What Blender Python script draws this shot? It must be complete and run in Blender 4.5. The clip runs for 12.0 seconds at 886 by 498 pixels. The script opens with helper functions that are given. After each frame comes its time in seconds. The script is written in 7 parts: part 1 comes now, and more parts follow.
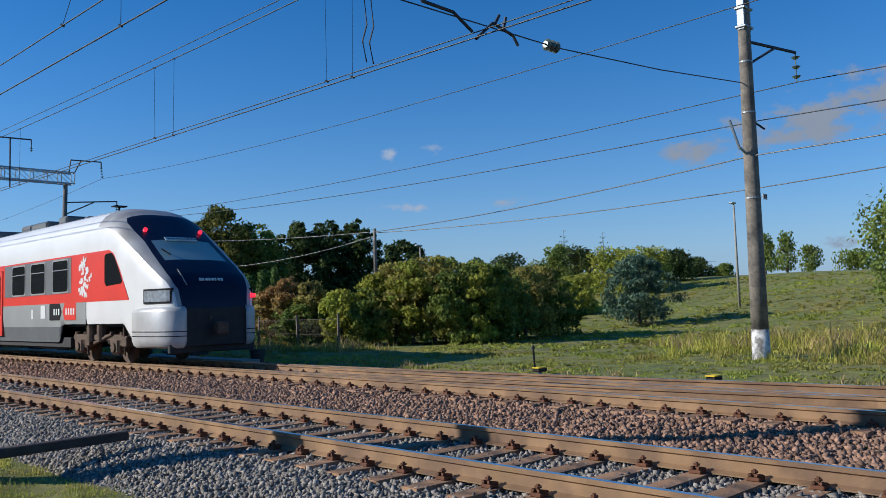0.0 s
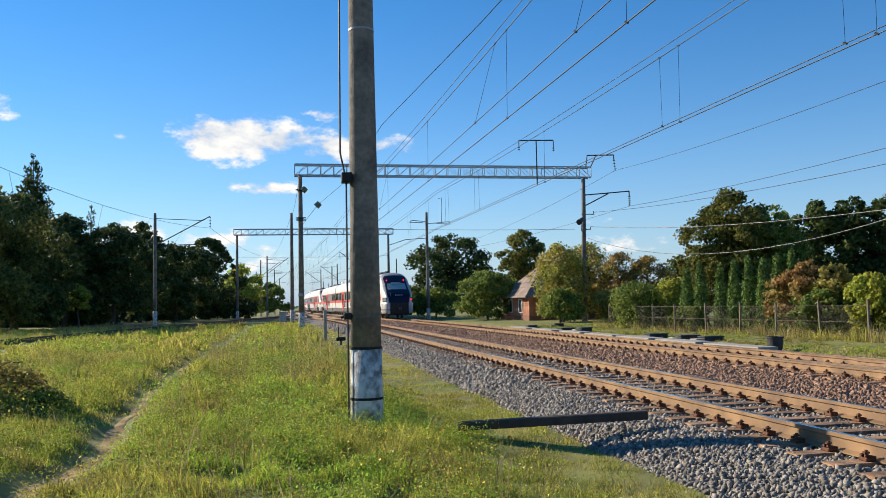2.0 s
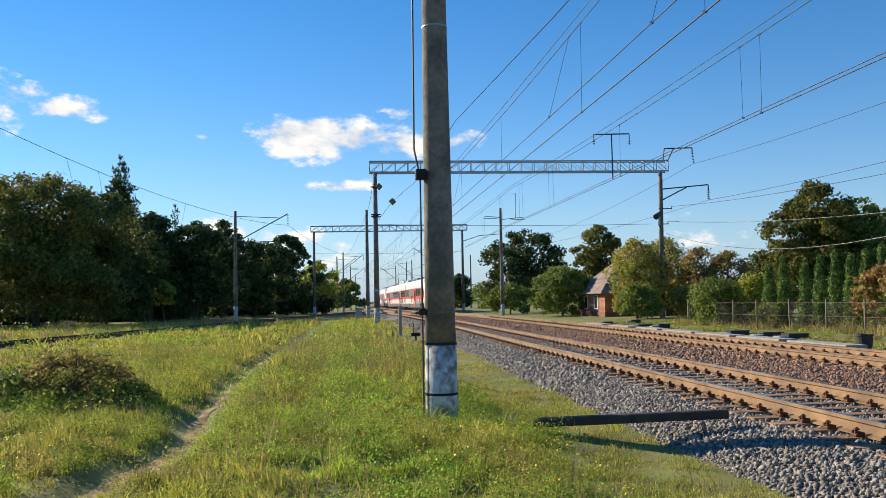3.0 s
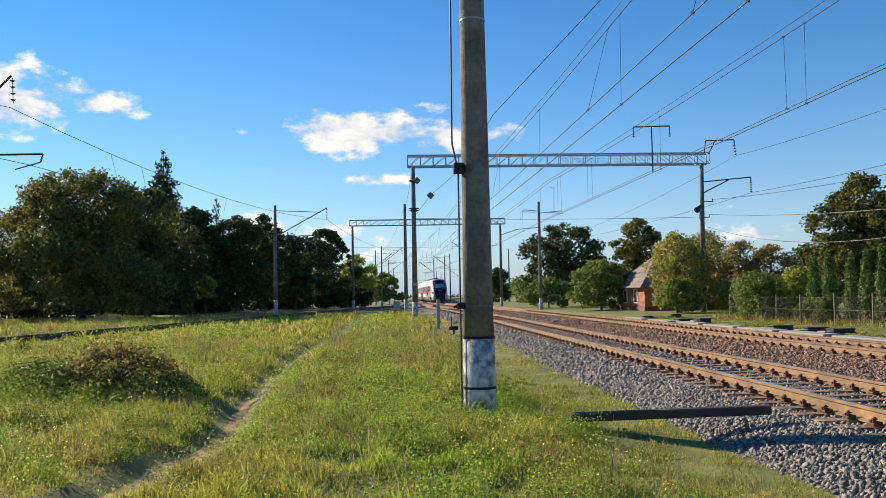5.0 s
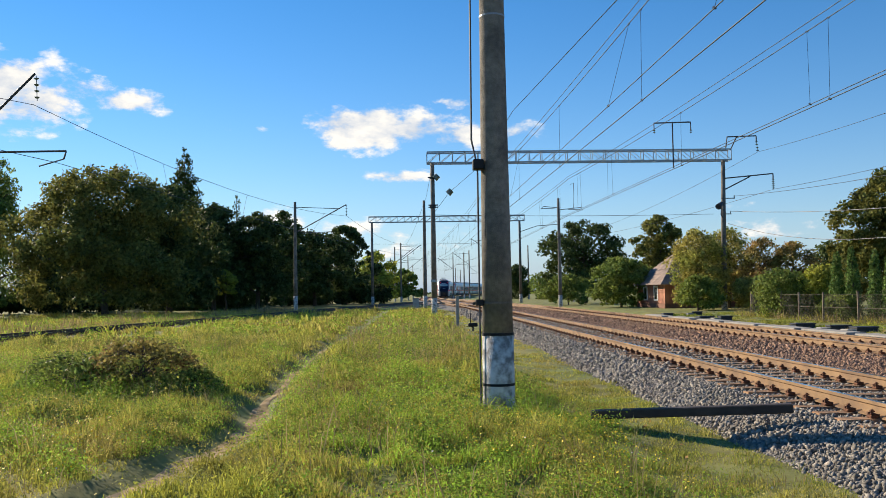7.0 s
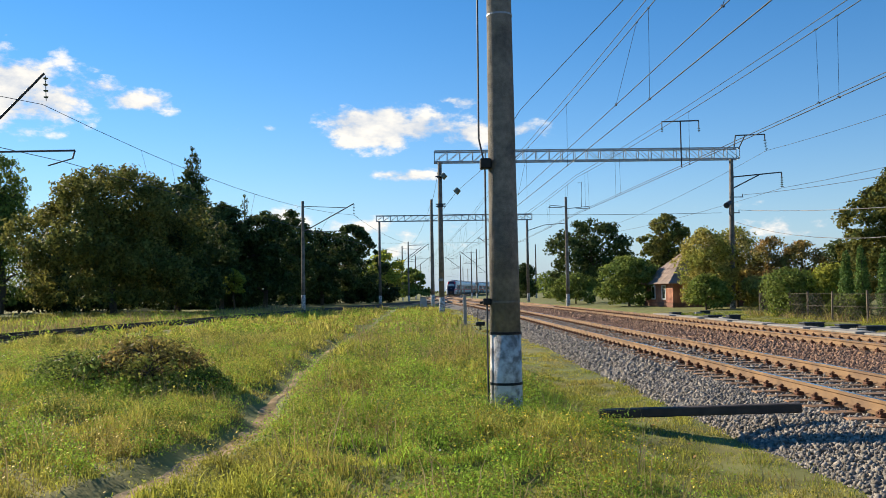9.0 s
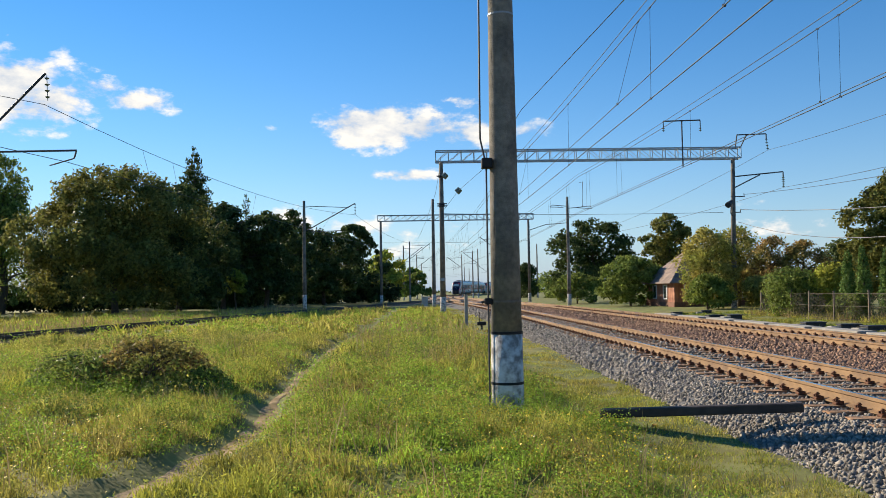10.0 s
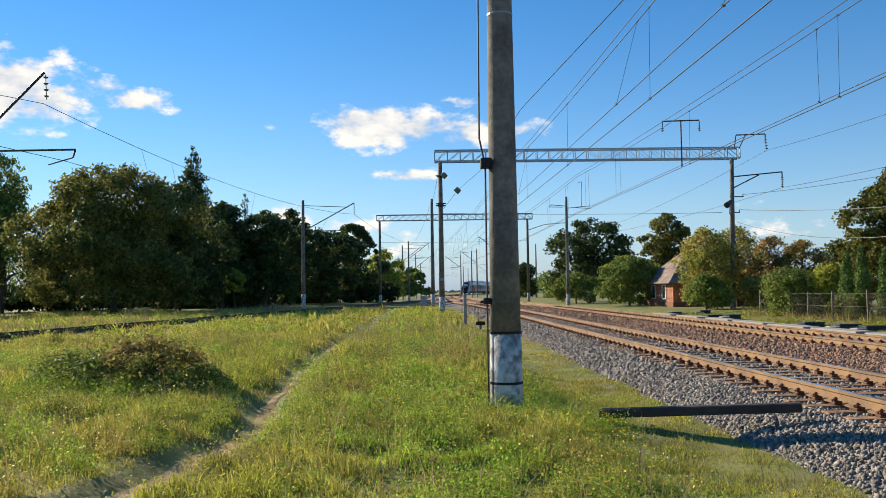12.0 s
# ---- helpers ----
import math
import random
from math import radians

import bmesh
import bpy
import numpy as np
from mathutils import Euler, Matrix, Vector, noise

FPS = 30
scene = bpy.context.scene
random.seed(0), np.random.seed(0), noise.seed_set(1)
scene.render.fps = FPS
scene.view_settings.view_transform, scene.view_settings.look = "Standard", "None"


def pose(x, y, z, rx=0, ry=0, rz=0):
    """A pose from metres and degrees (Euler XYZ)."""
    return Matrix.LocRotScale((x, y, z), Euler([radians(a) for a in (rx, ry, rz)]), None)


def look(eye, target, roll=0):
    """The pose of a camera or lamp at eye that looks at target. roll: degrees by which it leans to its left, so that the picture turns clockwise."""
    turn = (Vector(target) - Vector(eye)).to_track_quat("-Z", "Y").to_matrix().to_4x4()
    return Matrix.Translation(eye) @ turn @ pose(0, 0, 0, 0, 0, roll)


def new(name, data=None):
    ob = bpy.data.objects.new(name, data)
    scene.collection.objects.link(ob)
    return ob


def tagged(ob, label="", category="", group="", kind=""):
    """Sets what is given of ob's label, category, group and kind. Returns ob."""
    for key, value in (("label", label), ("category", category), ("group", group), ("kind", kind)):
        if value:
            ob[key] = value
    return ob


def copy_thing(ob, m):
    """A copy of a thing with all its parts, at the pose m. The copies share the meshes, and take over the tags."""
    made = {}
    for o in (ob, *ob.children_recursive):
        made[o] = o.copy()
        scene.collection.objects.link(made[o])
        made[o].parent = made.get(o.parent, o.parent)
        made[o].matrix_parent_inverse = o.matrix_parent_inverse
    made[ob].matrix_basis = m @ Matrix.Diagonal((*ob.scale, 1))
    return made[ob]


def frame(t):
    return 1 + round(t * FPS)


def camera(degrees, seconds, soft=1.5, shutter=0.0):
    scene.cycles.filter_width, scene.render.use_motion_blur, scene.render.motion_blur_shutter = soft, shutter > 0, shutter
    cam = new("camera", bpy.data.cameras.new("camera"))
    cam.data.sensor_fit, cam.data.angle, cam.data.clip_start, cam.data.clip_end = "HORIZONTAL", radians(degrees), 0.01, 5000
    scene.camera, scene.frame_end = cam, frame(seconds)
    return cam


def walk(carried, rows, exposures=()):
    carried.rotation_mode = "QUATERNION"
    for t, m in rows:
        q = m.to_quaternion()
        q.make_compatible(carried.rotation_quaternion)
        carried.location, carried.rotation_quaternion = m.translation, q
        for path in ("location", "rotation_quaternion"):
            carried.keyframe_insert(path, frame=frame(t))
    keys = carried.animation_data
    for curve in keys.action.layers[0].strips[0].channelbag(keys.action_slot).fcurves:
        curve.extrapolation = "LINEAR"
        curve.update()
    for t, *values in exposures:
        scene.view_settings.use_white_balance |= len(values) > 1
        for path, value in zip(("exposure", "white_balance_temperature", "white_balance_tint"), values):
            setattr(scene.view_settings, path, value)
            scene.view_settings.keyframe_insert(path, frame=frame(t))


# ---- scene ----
cam = camera(55.74, 12.0, soft=0.5)
PATH = [
    (0, pose(0, 0, 1.64, 93.86, 0, -45.15) @ pose(0, 0, 0, 0, 0, -1.57)),
    (0.2, pose(0, 0, 1.64, 93.83, 0, -39.50) @ pose(0, 0, 0, 0, 0, -1.43)),
    (0.3, pose(0, 0, 1.64, 93.84, 0, -36.78) @ pose(0, 0, 0, 0, 0, -1.38)),
    (0.5, pose(0, 0, 1.64, 93.88, 0, -32.28) @ pose(0, 0, 0, 0, 0, -1.54)),
    (1, pose(0, 0, 1.64, 93.84, 0, -23.41) @ pose(0, 0, 0, 0, 0, -1.52)),
    (1.5, pose(0, 0, 1.64, 93.80, 0, -16.17) @ pose(0, 0, 0, 0, 0, -1.29)),
    (2, pose(0, 0, 1.64, 93.70, 0, -11.15) @ pose(0, 0, 0, 0, 0, -1.27)),
    (2.5, pose(0, 0, 1.64, 93.63, 0, -7.87) @ pose(0, 0, 0, 0, 0, -1.18)),
    (3, pose(0, 0, 1.64, 93.53, 0, -6.08) @ pose(0, 0, 0, 0, 0, -1.20)),
    (5, pose(0, 0, 1.64, 93.16, 0, -3.47) @ pose(0, 0, 0, 0, 0, -1.10)),
    (5.5, pose(0, 0, 1.64, 93.10, 0, -3.12) @ pose(0, 0, 0, 0, 0, -1.08)),
    (6, pose(0, 0, 1.64, 93.05, 0, -2.76) @ pose(0, 0, 0, 0, 0, -1.04)),
    (6.5, pose(0, 0, 1.64, 92.99, 0, -2.44) @ pose(0, 0, 0, 0, 0, -0.99)),
    (7, pose(0, 0, 1.64, 92.95, 0, -2.15) @ pose(0, 0, 0, 0, 0, -0.94)),
    (9, pose(0, 0, 1.64, 92.89, 0, -1.64) @ pose(0, 0, 0, 0, 0, -0.93)),
    (9.5, pose(0, 0, 1.64, 92.87, 0, -1.60) @ pose(0, 0, 0, 0, 0, -0.95)),
    (10, pose(0, 0, 1.64, 92.87, 0, -1.55) @ pose(0, 0, 0, 0, 0, -0.95)),
    (10.5, pose(0, 0, 1.64, 92.89, 0, -1.55) @ pose(0, 0, 0, 0, 0, -0.90)),
    (11, pose(0, 0, 1.64, 92.88, 0, -1.57) @ pose(0, 0, 0, 0, 0, -0.90)),
    (11.5, pose(0, 0, 1.64, 92.87, 0, -1.58) @ pose(0, 0, 0, 0, 0, -0.92)),
    (12, pose(0, 0, 1.64, 92.85, 0, -1.62) @ pose(0, 0, 0, 0, 0, -0.88)),
]
walk(cam, PATH, exposures=[(0.0, 0.18, 5850, 10), (0.5, 0.54, 6050, 10), (1.0, 0.62, 6300, 10), (2.0, 0.66, 6900, 10), (12.0, 0.66, 7150, 10)])

# ---- sky and sun ----
SUN_EL, SUN_DIR = radians(25), Vector((-0.752, 0.659))      # the low sun stands ahead, beyond the verge side
sky_rot = math.atan2(SUN_DIR.x, SUN_DIR.y)
world = bpy.data.worlds.new("sky")
scene.world = world
world.use_nodes = True
wn, wl = world.node_tree.nodes, world.node_tree.links
wn.clear()


def wnode(kind, **kw):
    n = wn.new(kind)
    for k, v in kw.items():
        n.inputs[k].default_value = v
    return n


def wmath(op, a, b=None, c=None):
    n = wn.new("ShaderNodeMath")
    n.operation = op
    for i, v in enumerate((a, b, c)):
        if v is None:
            continue
        if isinstance(v, bpy.types.NodeSocket):
            wl.new(v, n.inputs[i])
        else:
            n.inputs[i].default_value = v
    return n.outputs[0]


sky = wn.new("ShaderNodeTexSky")
sky.sky_type, sky.sun_disc = "NISHITA", False
sky.sun_elevation, sky.sun_rotation = SUN_EL, sky_rot
sky.air_density, sky.dust_density, sky.ozone_density = 1.0, 0.0, 3.5
coord = wn.new("ShaderNodeTexCoord")
sep = wn.new("ShaderNodeSeparateXYZ")
wl.new(coord.outputs["Generated"], sep.inputs[0])
wx, wy, wz = sep.outputs
azim = wmath("ARCTAN2", wx, wy)
elev = wmath("ARCSINE", wz)
puff = wnode("ShaderNodeTexNoise", Scale=22.0, Detail=9.0, Roughness=0.6)
stretch = wn.new("ShaderNodeMapping")
stretch.inputs["Scale"].default_value = (1, 1, 1.9)
wl.new(coord.outputs["Generated"], stretch.inputs[0])
wl.new(stretch.outputs[0], puff.inputs["Vector"])
# clouds: azimuth, elevation, half width, half height (degrees), density
CLOUDS = [
    (-4.6, 11.4, 2.0, 1.3, 1.25), (-2.6, 11.2, 3.2, 1.5, 1.4), (0.4, 11.1, 3.0, 1.15, 1.3), (3.6, 10.7, 3.0, 0.95, 1.2), (3.2, 12.9, 1.7, 0.5, 0.8),
    (-4.9, 10.1, 1.6, 0.5, 0.9), (7.2, 10.6, 2.4, 0.8, 0.95),
    (-0.8, 7.9, 2.6, 0.5, 1.0), (-26.6, 12.6, 4.6, 2.4, 1.35), (-24.2, 12.0, 3.0, 1.6, 1.2), (-21.5, 13.0, 3.0, 0.8, 1.0), (-18.6, 12.4, 2.4, 0.8, 1.05),
    (-12.0, 11.0, 0.5, 0.4, 0.5), (-9.9, 11.1, 0.9, 0.3, 0.4),
    (63.5, 9.6, 4.5, 1.0, 0.95), (69.5, 10.6, 5.0, 1.5, 1.1), (76.0, 11.6, 7.0, 2.4, 1.25),
    (41.4, 10.3, 0.9, 0.5, 0.95), (44.4, 10.8, 0.9, 0.5, 1.0), (42.3, 6.8, 2.2, 0.4, 0.85), (49.7, 7.0, 1.5, 0.45, 0.95),
    (54.7, 8.0, 0.9, 0.3, 0.45), (-24.0, 2.8, 4.0, 0.9, 0.6), (-9.0, 5.0, 3.6, 0.9, 0.7), (-4.0, 4.1, 5.0, 1.1, 0.75),
    (3.0, 4.6, 4.0, 0.9, 0.7), (20.0, 5.3, 3.0, 0.3, 0.6), (23.6, 3.6, 3.4, 0.8, 0.7), (58.0, 2.8, 8.0, 0.35, 0.5),
    (-1.0, 2.6, 6.0, 0.7, 0.7), (70.0, 3.2, 7.0, 0.5, 0.5), (-60.0, 14.0, 8.0, 3.0, 0.9), (-110.0, 16.0, 9.0, 3.5, 0.9),
    (130.0, 14.0, 9.0, 3.0, 0.9), (180.0, 18.0, 9.0, 3.0, 0.8),
]
cover = None
for ca, ce, cw, ch, cd in CLOUDS:
    u = wmath("DIVIDE", wmath("SUBTRACT", azim, radians(ca)), radians(cw))
    v = wmath("DIVIDE", wmath("SUBTRACT", elev, radians(ce)), radians(ch))
    r2 = wmath("ADD", wmath("MULTIPLY", u, u), wmath("MULTIPLY", v, v))
    blob = wmath("MULTIPLY", wmath("EXPONENT", wmath("MULTIPLY", r2, -0.9)), cd)
    cover = blob if cover is None else wmath("MAXIMUM", cover, blob)
dens = wmath("ADD", cover, wmath("MULTIPLY", wmath("SUBTRACT", puff.outputs[0], 0.52), 3.0))
gate = wmath("MINIMUM", wmath("MULTIPLY", cover, 4.0), 1.0)
mask = wn.new("ShaderNodeMapRange")
mask.interpolation_type = "SMOOTHSTEP"
mask.inputs["From Min"].default_value, mask.inputs["From Max"].default_value = 0.40, 1.05
wl.new(wmath("MULTIPLY", dens, gate), mask.inputs["Value"])
shade = wn.new("ShaderNodeMixRGB")
shade.inputs[1].default_value, shade.inputs[2].default_value = (4.3, 4.9, 5.9, 1), (7.2, 7.2, 7.1, 1)
lit = wn.new("ShaderNodeMapRange")
lit.inputs["From Min"].default_value, lit.inputs["From Max"].default_value = 0.42, 0.66
wl.new(puff.outputs[0], lit.inputs["Value"])
# clouds far from the sun show their shaded side
sunny = wn.new("ShaderNodeMapRange")
sunny.inputs["From Min"].default_value, sunny.inputs["From Max"].default_value = radians(22), radians(42)
sunny.inputs["To Min"].default_value, sunny.inputs["To Max"].default_value = 1.0, 0.12
wl.new(azim, sunny.inputs["Value"])
wl.new(wmath("MULTIPLY", lit.outputs[0], sunny.outputs[0]), shade.inputs[0])
mixer = wn.new("ShaderNodeMixRGB")
wl.new(mask.outputs[0], mixer.inputs[0])
vivid = wnode("ShaderNodeHueSaturation", Saturation=1.32)
wl.new(sky.outputs[0], vivid.inputs["Color"])
tint = wn.new("ShaderNodeMixRGB")
tint.blend_type = "MULTIPLY"
tint.inputs[0].default_value, tint.inputs[2].default_value = 1.0, (0.98, 0.98, 1.08, 1)
wl.new(vivid.outputs[0], tint.inputs[1])
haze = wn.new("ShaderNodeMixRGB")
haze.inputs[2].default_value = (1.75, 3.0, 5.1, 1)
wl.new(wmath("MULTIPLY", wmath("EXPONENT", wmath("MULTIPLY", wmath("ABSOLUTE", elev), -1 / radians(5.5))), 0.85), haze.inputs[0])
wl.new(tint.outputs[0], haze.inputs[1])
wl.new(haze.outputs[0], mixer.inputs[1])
dim = wn.new("ShaderNodeMapRange")
dim.inputs["From Min"].default_value, dim.inputs["From Max"].default_value = radians(30), radians(58)
dim.inputs["To Min"].default_value, dim.inputs["To Max"].default_value = 1.0, 0.56
wl.new(azim, dim.inputs["Value"])
dimmed = wn.new("ShaderNodeVectorMath")
dimmed.operation = "SCALE"
wl.new(shade.outputs[0], dimmed.inputs[0])
wl.new(dim.outputs[0], dimmed.inputs["Scale"])
wl.new(dimmed.outputs[0], mixer.inputs[2])
back = wnode("ShaderNodeBackground", Strength=0.095)
wl.new(mixer.outputs[0], back.inputs[0])
wo = wn.new("ShaderNodeOutputWorld")
wl.new(back.outputs[0], wo.inputs[0])

sun = new("sun", bpy.data.lights.new("sun", "SUN"))
sun.data.energy, sun.data.angle, sun.data.color = 5.0, radians(0.5), (1.0, 0.90, 0.74)
sun.matrix_basis = look((SUN_DIR.x * 40, SUN_DIR.y * 40, 40 * math.tan(SUN_EL)), (0, 0, 0))


# ---- materials ----
def material(name, base, rough=0.8, metal=0.0, vary=0.25, scale=6.0, bump=0.0, bump_scale=40.0, second=None, spec=0.4,
             alpha=1.0, per_object=0.0, per_island=0.0, stains=0.0, stain_scale=1.3, glow=0.0, trans=0.0):
    """A procedural surface: base colour varied at two scales, fine relief, optional second colour in patches."""
    m = bpy.data.materials.new(name)
    m.use_nodes = True
    nt = m.node_tree
    n, l = nt.nodes, nt.links
    b = n["Principled BSDF"]
    b.inputs["Roughness"].default_value, b.inputs["Metallic"].default_value = rough, metal
    b.inputs["Specular IOR Level"].default_value = spec
    tc = n.new("ShaderNodeTexCoord")
    tex = n.new("ShaderNodeTexNoise")
    tex.inputs["Scale"].default_value, tex.inputs["Detail"].default_value = scale, 6.0
    l.new(tc.outputs["Object"], tex.inputs["Vector"])
    ramp = n.new("ShaderNodeMapRange")
    ramp.inputs["From Min"].default_value, ramp.inputs["From Max"].default_value = 0.3, 0.7
    ramp.inputs["To Min"].default_value, ramp.inputs["To Max"].default_value = 1 - vary, 1 + vary
    l.new(tex.outputs[0], ramp.inputs["Value"])
    value = ramp.outputs[0]
    if per_object or per_island:
        src = n.new("ShaderNodeObjectInfo").outputs["Random"] if per_object else n.new("ShaderNodeNewGeometry").outputs["Random Per Island"]
        amount = per_object or per_island
        r2 = n.new("ShaderNodeMapRange")
        r2.inputs["To Min"].default_value, r2.inputs["To Max"].default_value = 1 - amount, 1 + amount
        l.new(src, r2.inputs["Value"])
        mu = n.new("ShaderNodeMath")
        mu.operation = "MULTIPLY"
        l.new(value, mu.inputs[0]), l.new(r2.outputs[0], mu.inputs[1])
        value = mu.outputs[0]
    col = n.new("ShaderNodeMixRGB")
    col.inputs[1].default_value = (*base, 1)
    col.inputs[2].default_value = (*(second or base), 1)
    if second:
        t2 = n.new("ShaderNodeTexNoise")
        t2.inputs["Scale"].default_value, t2.inputs["Detail"].default_value = stain_scale, 7.0
        l.new(tc.outputs["Object"], t2.inputs["Vector"])
        r3 = n.new("ShaderNodeMapRange")
        r3.inputs["From Min"].default_value, r3.inputs["From Max"].default_value = 0.42, 0.62
        r3.inputs["To Max"].default_value = stains or 1.0
        l.new(t2.outputs[0], r3.inputs["Value"])
        l.new(r3.outputs[0], col.inputs[0])
    else:
        col.inputs[0].default_value = 0
    mul = n.new("ShaderNodeVectorMath")
    mul.operation = "SCALE"
    l.new(col.outputs[0], mul.inputs[0]), l.new(value, mul.inputs["Scale"])
    l.new(mul.outputs[0], b.inputs["Base Color"])
    if bump:
        bt = n.new("ShaderNodeTexNoise")
        bt.inputs["Scale"].default_value, bt.inputs["Detail"].default_value = bump_scale, 5.0
        l.new(tc.outputs["Object"], bt.inputs["Vector"])
        bp = n.new("ShaderNodeBump")
        bp.inputs["Strength"].default_value, bp.inputs["Distance"].default_value = bump, 0.02
        l.new(bt.outputs[0], bp.inputs["Height"])
        l.new(bp.outputs[0], b.inputs["Normal"])
    if glow:
        b.inputs["Emission Color"].default_value = (*base, 1)
        b.inputs["Emission Strength"].default_value = glow
    if trans:
        add = n.new("ShaderNodeMixShader")
        tr = n.new("ShaderNodeBsdfTranslucent")
        l.new(mul.outputs[0], tr.inputs[0])
        add.inputs[0].default_value = trans
        l.new(b.outputs[0], add.inputs[1]), l.new(tr.outputs[0], add.inputs[2])
        l.new(add.outputs[0], n["Material Output"].inputs[0])
    return m


M = dict(
    soil=material("meadow_soil", (0.15, 0.17, 0.042), 0.95, vary=0.35, scale=1.7, second=(0.19, 0.175, 0.05), stain_scale=0.35, bump=0.6, bump_scale=14),
    path=material("bare_path_earth", (0.42, 0.30, 0.17), 0.95, spec=0.1, vary=0.25, scale=5, second=(0.26, 0.19, 0.09), stain_scale=2.2, bump=0.5, bump_scale=30),
    grass=material("grass_blade", (0.41, 0.40, 0.075), 0.7, spec=0.1, vary=0.3, scale=0.6, per_island=0.45, second=(0.40, 0.33, 0.10), stain_scale=0.7, trans=0.42),
    lush=material("lush_grass_blade", (0.28, 0.41, 0.055), 0.65, spec=0.1, vary=0.3, scale=0.8, per_island=0.45, trans=0.42),
    lawn=material("mown_lawn_blade", (0.30, 0.34, 0.065), 0.7, spec=0.1, vary=0.25, scale=0.25, per_island=0.25, second=(0.30, 0.27, 0.075), stain_scale=0.18, trans=0.4),
    straw=material("dry_grass_stalk", (0.36, 0.27, 0.13), 0.8, vary=0.3, scale=0.8, per_island=0.4, trans=0.25),
    flower=material("yellow_flower", (0.75, 0.52, 0.02), 0.6, vary=0.15, per_island=0.2),
    umbel=material("pale_flower", (0.6, 0.58, 0.5), 0.7, vary=0.15),
    ballast=material("grey_ballast_bed", (0.13, 0.125, 0.12), 0.95, vary=0.5, scale=22, bump=1.0, bump_scale=24),
    ballast_rust=material("rusty_ballast_bed", (0.17, 0.10, 0.07), 0.95, vary=0.5, scale=22, bump=1.0, bump_scale=24),
    stone=material("grey_ballast_stone", (0.225, 0.20, 0.17), 0.85, vary=0.2, scale=30, per_island=0.5),
    stone_rust=material("rusty_ballast_stone", (0.25, 0.15, 0.10), 0.9, vary=0.2, scale=30, per_island=0.5),
    rail=material("rusty_rail_steel", (0.27, 0.165, 0.085), 0.65, 0.15, vary=0.18, scale=3, second=(0.18, 0.11, 0.065), stain_scale=2.0, bump=0.15, bump_scale=60),
    rail_top=material("polished_rail_head", (0.58, 0.58, 0.59), 0.2, 0.95, vary=0.1, scale=4),
    rail_dark=material("dark_old_rail", (0.05, 0.042, 0.036), 0.6, 0.3, vary=0.3, scale=3),
    sleeper=material("dusty_concrete_sleeper", (0.34, 0.20, 0.115), 0.9, spec=0.15, vary=0.2, scale=7, per_object=0.2, second=(0.16, 0.11, 0.08), stain_scale=4, bump=0.3),
    clip=material("rusty_clip", (0.14, 0.062, 0.035), 0.75, 0.4, vary=0.3, scale=20),
    concrete=material("weathered_concrete", (0.21, 0.185, 0.155), 0.92, vary=0.22, scale=14, second=(0.125, 0.112, 0.098), stain_scale=2.3, bump=0.5, bump_scale=60),
    whitewash=material("flaking_whitewash", (0.60, 0.595, 0.57), 0.95, vary=0.14, scale=12, second=(0.22, 0.205, 0.19), stains=1.0, stain_scale=7.0, bump=0.5, spec=0.1),
    band=material("black_iron_band", (0.02, 0.02, 0.022), 0.6, 0.5, vary=0.2),
    galv=material("galvanised_truss", (0.30, 0.33, 0.36), 0.5, 0.5, vary=0.12, scale=3),
    iron=material("dark_painted_iron", (0.05, 0.055, 0.065), 0.6, 0.4, vary=0.2, scale=5),
    wire=material("oxidised_wire", (0.05, 0.055, 0.06), 0.5, 0.6, vary=0.1),
    wire_light=material("aluminium_cable", (0.16, 0.16, 0.16), 0.5, 0.5, vary=0.1),
    porcelain=material("brown_green_insulator", (0.10, 0.13, 0.11), 0.25, vary=0.15, spec=0.6),
    bark=material("bark", (0.09, 0.07, 0.05), 0.95, vary=0.3, scale=8, bump=0.7, bump_scale=15),
    wood=material("weathered_grey_wood", (0.15, 0.12, 0.09), 0.9, vary=0.25, scale=4, bump=0.3),
    mesh=material("rusted_fence_wire", (0.10, 0.085, 0.07), 0.7, 0.5, vary=0.2),
    tarred=material("tarred_beam", (0.055, 0.04, 0.032), 0.7, vary=0.35, scale=5, bump=0.3),
    slab=material("pale_concrete_slab", (0.30, 0.28, 0.245), 0.9, vary=0.15, scale=4, bump=0.2),
    darkbox=material("black_rubber_block", (0.035, 0.036, 0.036), 0.7, vary=0.3, scale=6),
)


def foliage(name, base, other, trans=0.25, vary=0.3):
    return material(name, base, 0.55, vary=vary, scale=0.5, per_island=0.45, second=other, stain_scale=0.55, trans=trans, spec=0.07)


